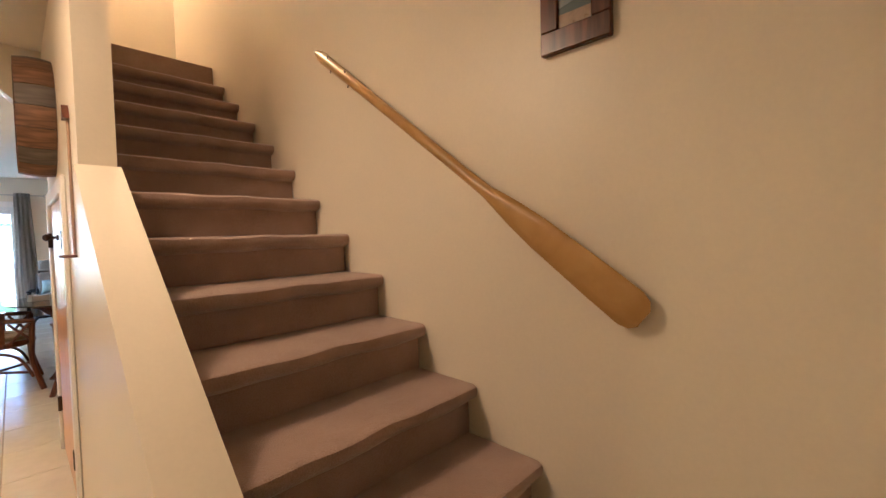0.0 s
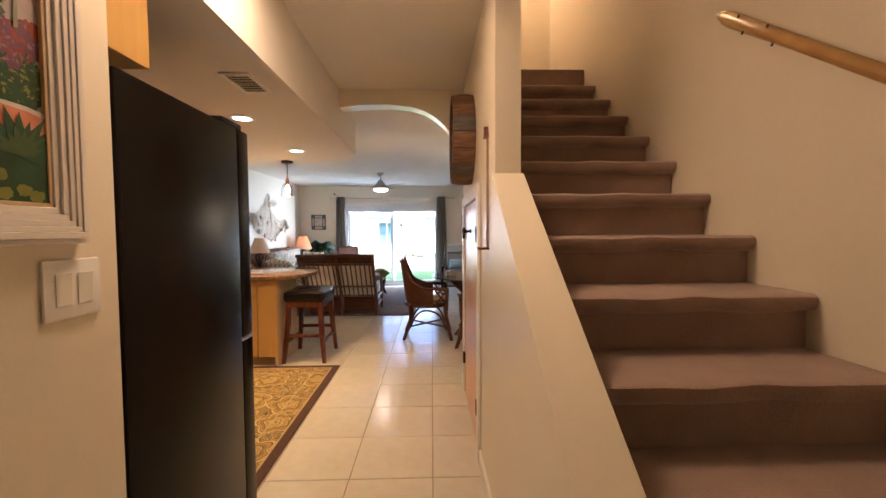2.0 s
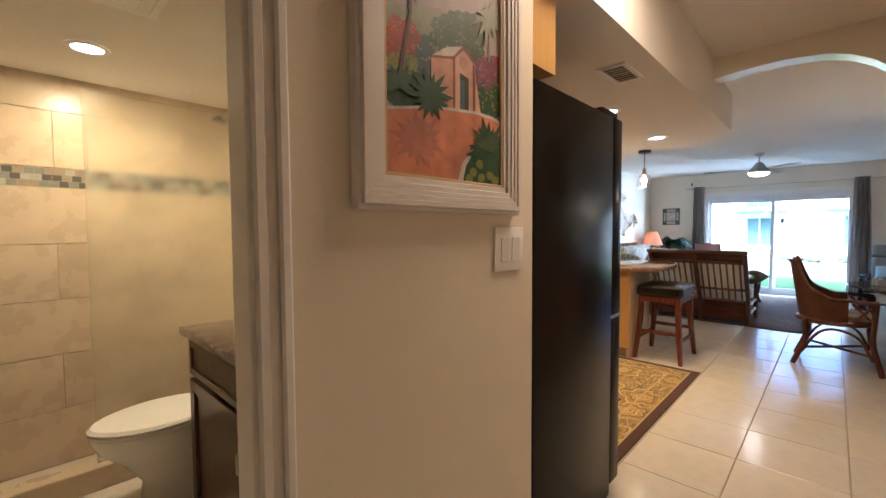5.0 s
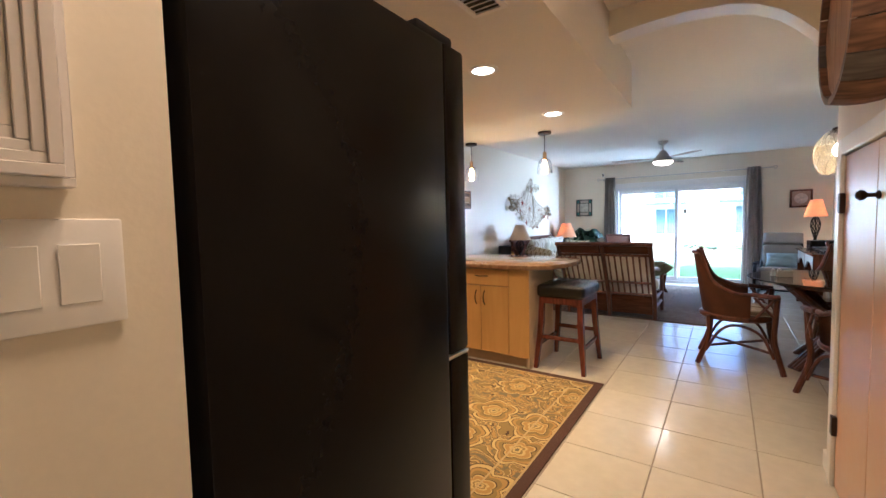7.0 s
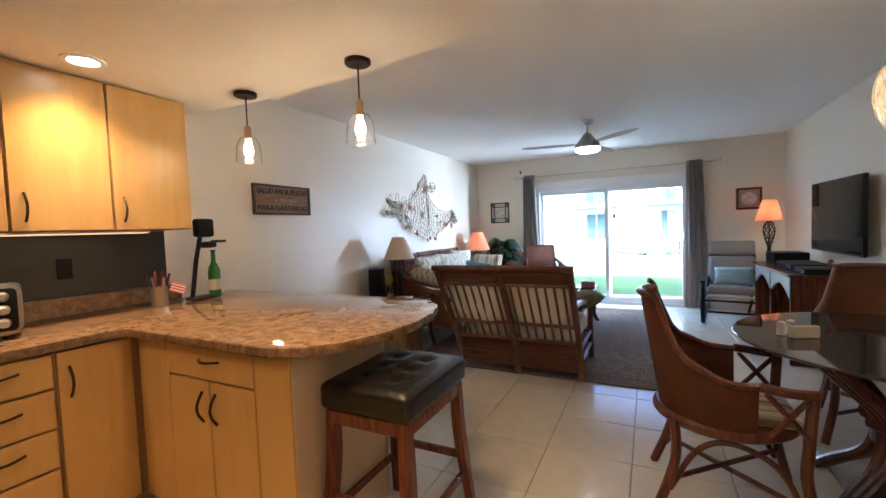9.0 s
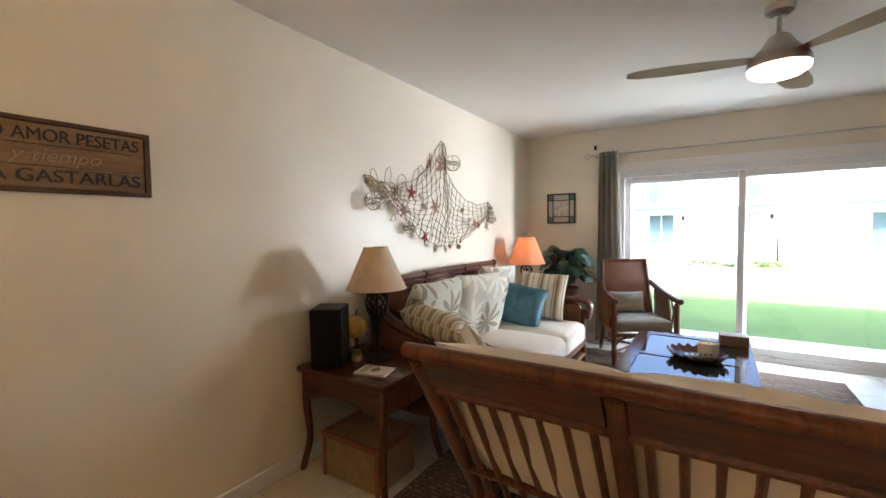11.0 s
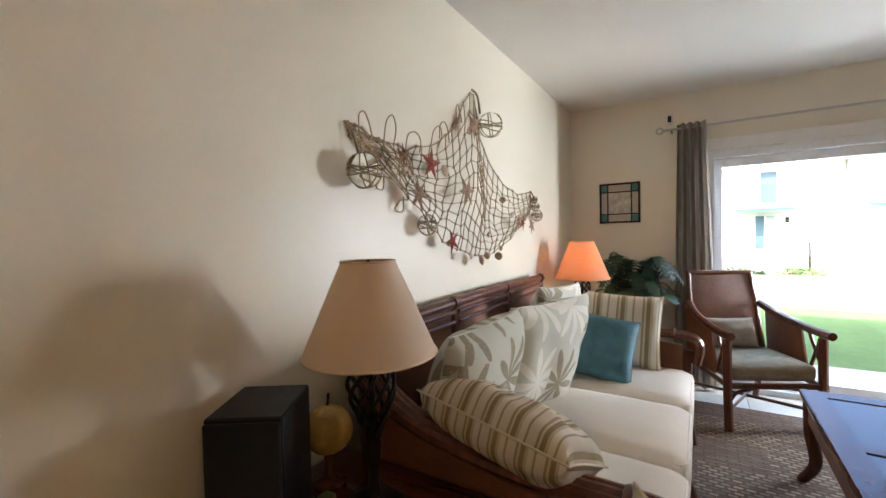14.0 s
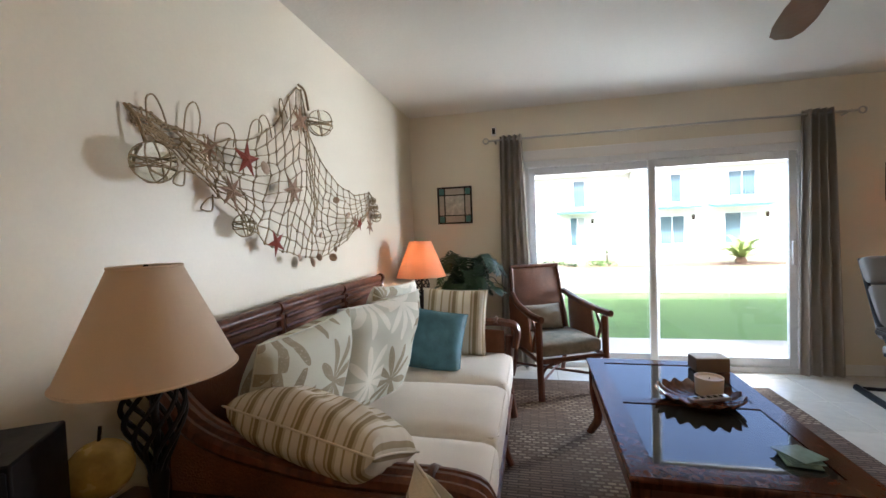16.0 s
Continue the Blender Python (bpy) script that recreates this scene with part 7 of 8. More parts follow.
# ---- hall: painting, switch, oar, barrel, picture, wall holder ----
pa = thing("painting", pose(HW1, 0.885, 1.407), "framed painting of a pink garden house with palms, ribbed white frame", "painting")
PW, PH = 0.433, 0.562
M_PFRAME = surf("painting_frame", (0.78, 0.74, 0.70), 0.4, vary=0.04, grain=60, bump=0.02)
for d0, d1, x in ((-0.077, -0.066, 0.026), (-0.066, -0.052, 0.036), (-0.052, -0.040, 0.033), (-0.040, -0.028, 0.030), (-0.028, -0.014, 0.026), (-0.014, 0.0, 0.020)):
    bm = bmesh.new()
    a, b = -d0, -d1
    for lo, hi in (((-a, -a), (PW + a, -b)), ((-a, PH + b), (PW + a, PH + a)), ((-a, -b), (-b, PH + b)), ((PW + b, -b), (PW + a, PH + b))):
        box(bm, (0.002, lo[0], lo[1]), (x, hi[0], hi[1]), 0.0012)
    part("frame_rib", bm, M_PFRAME, pa)
M_LIP = surf("frame_lip", (0.60, 0.45, 0.25), 0.4, vary=0.08)
bm = bmesh.new()
for lo, hi in (((0, 0), (PW, 0.008)), ((0, PH - 0.008), (PW, PH)), ((0, 0.008), (0.008, PH - 0.008)), ((PW - 0.008, 0.008), (PW, PH - 0.008))):
    box(bm, (0.002, lo[0], lo[1]), (0.017, hi[0], hi[1]), 0.001)
part("frame_lip", bm, M_LIP, pa, "gilt inner lip")
cv = part("canvas", boxm((0.002, 0.002, 0.002), (0.008, PW - 0.002, PH - 0.002)), surf("paint_sky", (0.44, 0.37, 0.36), 0.6, vary=0.25, grain=14, broad=4), pa)
LAYER = [0.0083]


def canvas_at(u, v):
    """A point of the canvas; the scene is drawn rising to the far side."""
    return 0.002 + u * (PW - 0.004), 0.002 + min(0.998, v * (0.768 + 0.30 * u)) * (PH - 0.004)


def paint(name, pts, mat):
    """A flat painted shape; points in fractions of the picture."""
    LAYER[0] += 0.00006
    x = LAYER[0]
    part(name, prismm([canvas_at(u, v) for u, v in pts], x - 0.0004, x, 0), mat, cv, "", None, False)


def blob(name, u, v, ru, rv, mat, seed, n=36, rough=0.25):
    pts = []
    for k in range(n):
        a = 2 * math.pi * k / n
        q = 1 + rough * noise.noise((math.cos(a) * 2 + seed, math.sin(a) * 2, seed)) + 0.10 * (k % 2)
        pts.append((min(0.995, max(0.005, u + ru * q * math.cos(a))), min(0.995, max(0.005, v + rv * q * math.sin(a)))))
    paint(name, pts, mat)


def fronds(name, u, v, length, count, a0, a1, mat, width=0.022, droop=0.0):
    for k in range(count):
        a = radians(a0 + (a1 - a0) * k / max(1, count - 1))
        ln = length * (0.8 + 0.3 * ((k * 7) % 5) / 4)
        du, dv = ln * math.cos(a), ln * math.sin(a) * 0.7
        nu, nv = -math.sin(a) * width, math.cos(a) * width * 0.7
        pts = [(u - nu * 0.4, v - nv * 0.4), (u + du * 0.5 - nu, v + dv * 0.5 - nv), (u + du, v + dv - droop * ln), (u + du * 0.5 + nu, v + dv * 0.5 + nv), (u + nu * 0.4, v + nv * 0.4)]
        paint(name, [(min(0.995, max(0.005, p)), min(0.995, max(0.005, q))) for p, q in pts], mat)


PM = {n: surf("paint_" + n, c, 0.55, vary=0.35, grain=24, broad=9, bump=0.15) for n, c in dict(
    haze=(0.26, 0.27, 0.17), leaf=(0.12, 0.19, 0.05), orange=(0.48, 0.13, 0.03), mauve=(0.30, 0.13, 0.19), green=(0.055, 0.10, 0.03), deep=(0.024, 0.075, 0.028), teal=(0.05, 0.09, 0.09), yellow=(0.22, 0.24, 0.03), red=(0.36, 0.05, 0.02), purple=(0.17, 0.06, 0.11),
    terra=(0.56, 0.22, 0.11), shadow=(0.43, 0.18, 0.115), pink=(0.55, 0.30, 0.19), pinklit=(0.62, 0.38, 0.25), trim=(0.24, 0.07, 0.03), door=(0.035, 0.03, 0.022), white=(0.60, 0.55, 0.50), trunk=(0.05, 0.03, 0.02)).items()}
def dabs(u, v, ru, rv, names, count, seed, size=0.018):
    """Small brush dabs scattered over a painted bush."""
    r = random.Random(seed)
    LAYER[0] += 0.00006
    for n in names:
        b = bmesh.new()
        for _ in range(count):
            a, q = r.uniform(0, 6.283), math.sqrt(r.random())
            cu, cv_ = u + ru * q * math.cos(a), v + rv * q * math.sin(a)
            w, t2, s = size * r.uniform(0.5, 1.2), r.uniform(0, 3.14), 0.45
            pts = []
            for k in range(4):
                e = t2 + k * math.pi / 2
                f = w * (1 if k % 2 == 0 else s)
                pts.append((min(0.99, max(0.01, cu + f * math.cos(e))), min(0.99, max(0.01, cv_ + 0.7 * f * math.sin(e)))))
            b.faces.new([b.verts.new((LAYER[0] + 0.00002 * _ / count, *canvas_at(p, z))) for p, z in pts])
        tagged(part("brush_dab", b, PM[n], cv, "", None, False), "", "", "", "stuff")


blob("mist", 0.25, 0.72, 0.45, 0.12, PM["haze"], 3)
blob("tree", 0.58, 0.70, 0.25, 0.125, PM["green"], 1, 44)
blob("tree", 0.30, 0.58, 0.14, 0.12, PM["teal"], 2)
blob("red_bush", 0.12, 0.67, 0.13, 0.10, PM["red"], 5, 44, 0.4)
blob("yellow_bush", 0.14, 0.56, 0.10, 0.05, PM["yellow"], 6)
blob("bush", 0.88, 0.42, 0.13, 0.10, PM["deep"], 7, 44)
blob("bush", 0.93, 0.56, 0.10, 0.07, PM["red"], 17, 44)
blob("purple_bush", 0.84, 0.54, 0.13, 0.075, PM["purple"], 8, 44, 0.4)
blob("bush", 0.20, 0.42, 0.22, 0.10, PM["deep"], 9, 44)
dabs(0.58, 0.70, 0.25, 0.125, ("green", "leaf", "haze"), 60, 1)
dabs(0.30, 0.58, 0.13, 0.12, ("teal", "deep", "haze"), 30, 2)
dabs(0.12, 0.67, 0.14, 0.105, ("red", "orange", "trim"), 60, 3)
dabs(0.14, 0.56, 0.11, 0.06, ("yellow", "leaf"), 30, 4)
dabs(0.86, 0.55, 0.14, 0.08, ("purple", "mauve", "red"), 40, 5)
dabs(0.88, 0.42, 0.12, 0.10, ("deep", "green", "yellow"), 40, 6)
dabs(0.20, 0.42, 0.20, 0.09, ("deep", "green"), 30, 7)
paint("house_side", [(0.345, 0.345), (0.545, 0.345), (0.545, 0.60), (0.345, 0.605)], PM["pink"])
paint("house_front", [(0.545, 0.345), (0.79, 0.345), (0.72, 0.58), (0.62, 0.655), (0.545, 0.60)], PM["pinklit"])
paint("roof", [(0.345, 0.607), (0.48, 0.655), (0.62, 0.662), (0.545, 0.612)], PM["white"])
paint("gable_trim", [(0.535, 0.60), (0.62, 0.645), (0.73, 0.58), (0.735, 0.595), (0.62, 0.665), (0.535, 0.615)], PM["trim"])
paint("eave_trim", [(0.345, 0.598), (0.52, 0.598), (0.54, 0.58), (0.54, 0.592), (0.525, 0.61), (0.345, 0.61)], PM["trim"])
paint("corner_trim", [(0.525, 0.345), (0.545, 0.345), (0.545, 0.60), (0.53, 0.60)], PM["trim"])
paint("side_trim", [(0.71, 0.345), (0.735, 0.345), (0.735, 0.50), (0.72, 0.58), (0.708, 0.58)], PM["trim"])
paint("doorway", [(0.59, 0.345), (0.67, 0.345), (0.67, 0.51), (0.59, 0.535)], PM["door"])
paint("door_leaf", [(0.59, 0.345), (0.63, 0.36), (0.63, 0.50), (0.59, 0.50)], PM["teal"])
blob("round_vent", 0.625, 0.585, 0.035, 0.026, PM["pink"], 11, 20, 0.02)
paint("trunk", [(0.10, 0.50), (0.125, 0.50), (0.20, 0.80), (0.21, 0.99), (0.185, 0.99), (0.178, 0.80)], PM["trunk"])
fronds("palm_frond", 0.195, 0.985, 0.20, 8, 190, 350, PM["green"], 0.02)
paint("trunk", [(0.865, 0.60), (0.885, 0.60), (0.89, 0.80), (0.875, 0.80)], PM["haze"])
fronds("palm_frond", 0.88, 0.80, 0.17, 10, -60, 250, PM["haze"], 0.022, 0.15)
fronds("bush_leaf", 0.11, 0.44, 0.17, 11, -20, 200, PM["deep"])
fronds("bush_leaf", 0.33, 0.42, 0.19, 12, -60, 240, PM["deep"])
ground = [(0.005, 0.005), (0.995, 0.005), (0.995, 0.305), (0.90, 0.325), (0.75, 0.342), (0.48, 0.35), (0.25, 0.345), (0.005, 0.325)]
paint("garden_ground", ground, PM["terra"])
paint("garden_kerb", [(0.005, 0.322), (0.25, 0.342), (0.48, 0.348), (0.75, 0.340), (0.90, 0.322), (0.995, 0.302), (0.995, 0.318), (0.90, 0.338), (0.75, 0.354), (0.48, 0.362), (0.25, 0.356), (0.005, 0.336)], PM["white"])
fronds("ground_shadow", 0.24, 0.19, 0.20, 15, 0, 340, PM["shadow"], 0.034)
fronds("bush_leaf", 0.34, 0.40, 0.16, 7, 200, 340, PM["deep"])
paint("bed_kerb", [(0.55, 0.005), (0.59, 0.09), (0.66, 0.155), (0.78, 0.20), (0.995, 0.21), (0.995, 0.195), (0.80, 0.185), (0.69, 0.14), (0.63, 0.085), (0.60, 0.005)], PM["white"])
paint("bed", [(0.60, 0.005), (0.995, 0.005), (0.995, 0.195), (0.80, 0.185), (0.69, 0.14), (0.63, 0.085)], PM["deep"])
for k, (u, v) in enumerate(((0.70, 0.06), (0.78, 0.035), (0.87, 0.05), (0.76, 0.10), (0.93, 0.03), (0.66, 0.025))):
    blob("flower", u, v, 0.035, 0.02, PM["yellow"], 20 + k, 20, 0.4)
fronds("agave_leaf", 0.86, 0.17, 0.22, 13, -10, 190, PM["deep"], 0.028)
fronds("agave_leaf", 0.86, 0.17, 0.15, 8, 20, 160, PM["green"], 0.02)

sw = thing("light_switch", pose(HW1, 1.368, 1.228), "white double rocker light switch", "light switch")
part("plate", boxm((0.001, -0.074, -0.066), (0.009, 0.074, 0.066), 0.004, 2), M_TRIM, sw)
for y in (-0.028, 0.028):
    part("rocker", boxm((0.0092, y - 0.020, -0.036), (0.0118, y + 0.020, 0.036), 0.001), M_WHITE, sw, "", pose(0, 0, 0, 0, 2, 0))

oar = thing("oar", pose(STX, 0, 0), "varnished wooden oar hung slantwise on the stair wall", "oar")
M_OAR = wood("oar_wood", (0.38, 0.215, 0.05), (0.53, 0.33, 0.10), rough=0.28, stretch=(14, 2.5, 2.5))
A, NK, E = Vector((0, 2.077, 2.205)), Vector((0, 1.055, 1.45)), Vector((0, 0.588, 1.10))
dr = (E - A).normalized()
sd = Vector((0, -dr.z, dr.y))
L1, L2 = (NK - A).length, (E - A).length
bm = bmesh.new()
rows = []
for s, w, th in ((0.0, 0.016, 0.014), (0.03, 0.020, 0.018), (0.035, 0.026, 0.02), (0.06, 0.024, 0.02), (0.065, 0.029, 0.022), (0.45, 0.022, 0.020), (L1 - 0.12, 0.020, 0.019), (L1, 0.023, 0.019), (L1 + 0.05, 0.031, 0.016), (L1 + 0.13, 0.041, 0.012), (L1 + 0.22, 0.048, 0.010), (L2 - 0.14, 0.054, 0.009), (L2 - 0.04, 0.054, 0.009), (L2 - 0.015, 0.046, 0.008), (L2, 0.026, 0.007)):
    c = A + dr * s
    ring = []
    for k in range(12):
        a = 2 * math.pi * k / 12
        ring.append(bm.verts.new((-0.032 + th * math.sin(a), c.y + sd.y * w * math.cos(a), c.z + sd.z * w * math.cos(a))))
    rows.append(ring)
for P, Q in zip(rows, rows[1:]):
    for k in range(12):
        bm.faces.new((P[k], P[(k + 1) % 12], Q[(k + 1) % 12], Q[k]))
bm.faces.new(rows[0]), bm.faces.new(rows[-1])
part("shaft_and_blade", bm, M_OAR, oar)
for s in (0.16, 0.33):
    for e in (-1, 1):
        c = A + dr * (s + 0.03 * e) + sd * (0.022 * e)
        part("worn_knot", lathem([(0.001, 0.002), (0.006, 0.001), (0.007, 0.0)], 12, cap=False), M_BRONZE, oar, "", pose(-0.050, c.y, c.z, 0, -90, 0))
for s in (0.30, L1 + 0.1):
    c = A + dr * s
    part("peg", tubem([(-0.012, c.y, c.z), (-0.001, c.y, c.z)], 0.008, 8), M_BRONZE, oar)
part("rope_tip", lathem([(0.012, 0.0), (0.014, 0.012), (0.009, 0.022)], 12), M_TRIM, oar, "frayed white tip", pose(-0.032, A.y + 0.004, A.z + 0.002, -52, 0, 0))

pf = thing("picture", pose(STX, 0.768, 1.82), "small dark wood picture frame with a palm beach print", "picture")
bm = bmesh.new()
for lo, hi in (((-0.10, 0.0), (0.10, 0.062)), ((-0.10, 0.22), (0.10, 0.282)), ((-0.10, 0.062), (-0.048, 0.22)), ((0.048, 0.062), (0.10, 0.22))):
    box(bm, (-0.024, lo[0], lo[1]), (-0.002, hi[0], hi[1]), 0.003)
part("frame", bm, M_OAKTRIM, pf)
part("print", boxm((-0.012, -0.049, 0.061), (-0.008, 0.049, 0.221)), surf("print_sea", (0.30, 0.36, 0.36), 0.3, vary=0.35, grain=20, broad=12), pf, "pale sea print")
part("print_beach", boxm((-0.0135, -0.048, 0.062), (-0.0125, 0.048, 0.10)), surf("print_sand", (0.30, 0.22, 0.14), 0.3, vary=0.4, grain=40), pf)
part("print_hill", prismm([(-0.048, 0.10), (0.048, 0.10), (0.048, 0.118), (0.0, 0.128), (-0.048, 0.112)], -0.0135, -0.0127, 0), surf("print_hill", (0.08, 0.12, 0.12), 0.3), pf)
for y, z in ((0.025, 0.165), (-0.015, 0.18)):
    part("print_palm", star_bm(0.028, 7, 0.0006), surf("print_leaf", (0.02, 0.04, 0.02), 0.4), pf, "", pose(-0.0135, y, z))

ba = thing("barrel_end", pose(HE0, 3.265, 1.965), "half barrel end of dark staves on the hall wall", "wall decoration")
NS = 18
M_STAVE = wood("barrel_stave", (0.06, 0.03, 0.015), (0.24, 0.125, 0.06), rough=0.55, stretch=(1.5, 12, 12))
M_HEAD = wood("barrel_head", (0.20, 0.095, 0.035), (0.34, 0.18, 0.07), rough=0.5, stretch=(12, 12, 1.2))


def stave_mesh():
    b = bmesh.new()
    h = math.pi / NS * 0.965
    ring = []
    for x, r in ((-0.001, 0.295), (-0.045, 0.300), (-0.09, 0.298), (-0.14, 0.288)):
        q = [b.verts.new((x, rr * math.sin(a), rr * math.cos(a))) for rr, a in ((r - 0.022, -h), (r, -h), (r + 0.001, 0), (r, h), (r - 0.022, h))]
        ring.append(q)
    for P, Q in zip(ring, ring[1:]):
        for k in range(5):
            b.faces.new((P[k], P[(k + 1) % 5], Q[(k + 1) % 5], Q[k]))
    b.faces.new(ring[0]), b.faces.new(ring[-1])
    return mesh_of("stave", b)


stm = stave_mesh()
stm.materials.append(M_STAVE)
M_STAVE2 = wood("barrel_stave_grey", (0.06, 0.05, 0.042), (0.15, 0.125, 0.10), rough=0.65, stretch=(1.5, 12, 12))
stm2 = stm.copy()
stm2.materials[0] = M_STAVE2
for k in range(NS):
    o = piece("stave", stm2 if k % 3 == 1 else stm, ba, (0, 0, 0))
    o.rotation_euler = (2 * math.pi * k / NS, 0, 0)
for k in range(6):
    y0, y1 = -0.262 + 0.0873 * k, -0.262 + 0.0873 * (k + 1) - 0.002
    ym = (y0 + y1) / 2
    h0, h1 = math.sqrt(max(0.0, 0.262 ** 2 - y0 ** 2)), math.sqrt(max(0.0, 0.262 ** 2 - y1 ** 2))
    pts = [(y0, -max(h0, 0.01)), (y1, -max(h1, 0.01)), (y1, max(h1, 0.01)), (y0, max(h0, 0.01))]
    part("head_board", prismm(pts, -0.120, -0.102, 0), M_HEAD, ba, "", None, False)

wh = thing("wall_holder", pose(HE0, 2.43, 1.27), "slim wooden wall holder with a small ledge", "wall holder")
part("back_strip", boxm((-0.010, -0.012, 0.0), (-0.001, 0.012, 0.53), 0.002), surf("holder_wood", (0.36, 0.24, 0.15), 0.5), wh)
part("ledge", boxm((-0.055, -0.045, -0.010), (-0.001, 0.045, 0.0), 0.003), M_RATTAN, wh, "dark small ledge")
part("top_peak", prismm([(-0.03, 0.53), (0.03, 0.53), (0.0, 0.585)], -0.022, -0.001, 0), M_RATTAN, wh)

# ---- bathroom ----
bf = tagged(new("floor_bath"), "beige bathroom floor tile", "floor", "", "structure")
part("slab", boxm((XW, -1.59, -0.004), (HW0 - 0.001, 1.399, 0.0005)), M_TILE, bf)
SHX = -2.80
tw = tagged(new("wall_shower"), "beige shower wall tile with a mosaic band", "wall tile", "", "structure")
M_STILE = surf("shower_tile", (0.56, 0.46, 0.31), 0.28, vary=0.10, grain=7, broad=2.5, bump=0.04, per=0.12)
M_MOS = [surf("mosaic_" + n, c, 0.12, vary=0.2, bump=0) for n, c in (("dark", (0.13, 0.125, 0.105)), ("grey", (0.26, 0.27, 0.24)), ("pale", (0.44, 0.42, 0.36)), ("tan", (0.36, 0.30, 0.22)))]
part("backing", boxm((XW + 0.001, -1.598, 0.0), (XW + 0.006, 1.398, KCEIL - 0.001)), surf("pale_grout", (0.42, 0.34, 0.23), 0.8), tw)
tl = mesh_of("tile", boxm((0, 0.0015, 0.0015), (0.008, 0.6055, 0.3035), 0.002), False)
tl.materials.append(M_STILE)
for j in range(7):
    z = 0.005 + 0.305 * j + (0.105 if j >= 5 else 0.0)
    if z > 2.0:
        continue
    for k in range(5):
        piece("tile", tl, tw, (XW + 0.0062, -1.62 + 0.607 * k + (0.30 if j % 2 else 0.0), z))
for k in range(60):
    for j in range(3):
        b = boxm((XW + 0.0062, -1.0 + 0.04 * k + 0.013 * j, 1.533 + 0.033 * j), (XW + 0.013, -0.962 + 0.04 * k + 0.013 * j, 1.564 + 0.033 * j))
        part("mosaic_piece", b, M_MOS[(k * 5 + j * 3 + (k * k) % 7) % 4], tw, "", None, False)
sg2 = tagged(new("shower_screen"), "frosted glass shower screen with a thin frame", "shower screen", "", "")
fg = glass_mat("frosted_glass", (0.92, 0.94, 0.88), 0.22)
gp = part("glass_panel", boxm((SHX - 0.004, 0.60, 0.12), (SHX + 0.004, 1.395, 1.985)), fg, sg2, "textured glass")
gp.visible_shadow = False
part("edge_strip", boxm((SHX - 0.008, 0.588, 0.12), (SHX + 0.008, 0.5995, 1.985), 0.002), fg, sg2)
part("curb", boxm((SHX - 0.06, -1.59, 0.0), (SHX + 0.06, 1.395, 0.119), 0.005), M_STILE, sg2, "tiled curb")
hd = thing("shower_fitting", pose(-2.95, 1.396, 2.02), "bronze shower arm and head", "shower head")
part("arm", tubem(curve_pts([(0, -0.002, 0.0), (0, -0.08, 0.02), (0, -0.14, -0.02)], 5), 0.009, 8), M_STEEL, hd)
part("head", lathem([(0.012, 0.0), (0.04, -0.03), (0.042, -0.04)], 18, (0, -0.145, -0.01)), M_STEEL, hd)

wc = thing("toilet", pose(-2.45, 1.27, 0), "white ceramic toilet with a closed lid", "toilet")


def oval(bm, rings):
    prev = None
    for cy, rx, ry, z in rings:
        row = []
        for k in range(32):
            a = 2 * math.pi * k / 32
            yy = math.sin(a)
            row.append(bm.verts.new((rx * math.cos(a) * (1 - 0.10 * max(0, -yy)), cy + ry * yy, z)))
        if prev:
            for k in range(32):
                bm.faces.new((prev[k], prev[(k + 1) % 32], row[(k + 1) % 32], row[k]))
        else:
            bm.faces.new(row[::-1])
        prev = row
    bm.faces.new(prev)


bm = bmesh.new()
oval(bm, [(-0.36, 0.11, 0.20, 0.0), (-0.36, 0.115, 0.21, 0.02), (-0.37, 0.10, 0.19, 0.12), (-0.41, 0.12, 0.22, 0.22), (-0.46, 0.17, 0.255, 0.31), (-0.475, 0.185, 0.27, 0.37), (-0.475, 0.185, 0.27, 0.385)])
part("bowl", bm, M_WHITE, wc)
bm = bmesh.new()
oval(bm, [(-0.475, 0.188, 0.272, 0.388), (-0.475, 0.192, 0.276, 0.395), (-0.475, 0.19, 0.274, 0.404)])
part("seat", bm, M_WHITE, wc)
bm = bmesh.new()
oval(bm, [(-0.475, 0.19, 0.274, 0.408), (-0.475, 0.193, 0.277, 0.415), (-0.475, 0.18, 0.262, 0.428), (-0.475, 0.10, 0.16, 0.433)])
part("lid", bm, M_WHITE, wc)
part("tank", boxm((-0.22, -0.12, 0.37), (0.22, 0.10, 0.74), 0.02, 3), M_WHITE, wc)
part("tank_lid", boxm((-0.23, -0.13, 0.741), (0.23, 0.11, 0.775), 0.01, 2), M_WHITE, wc)
part("flush_lever", tubem([(-0.15, -0.122, 0.68), (-0.15, -0.14, 0.68), (-0.09, -0.142, 0.675)], 0.006, 8), M_STEEL, wc)

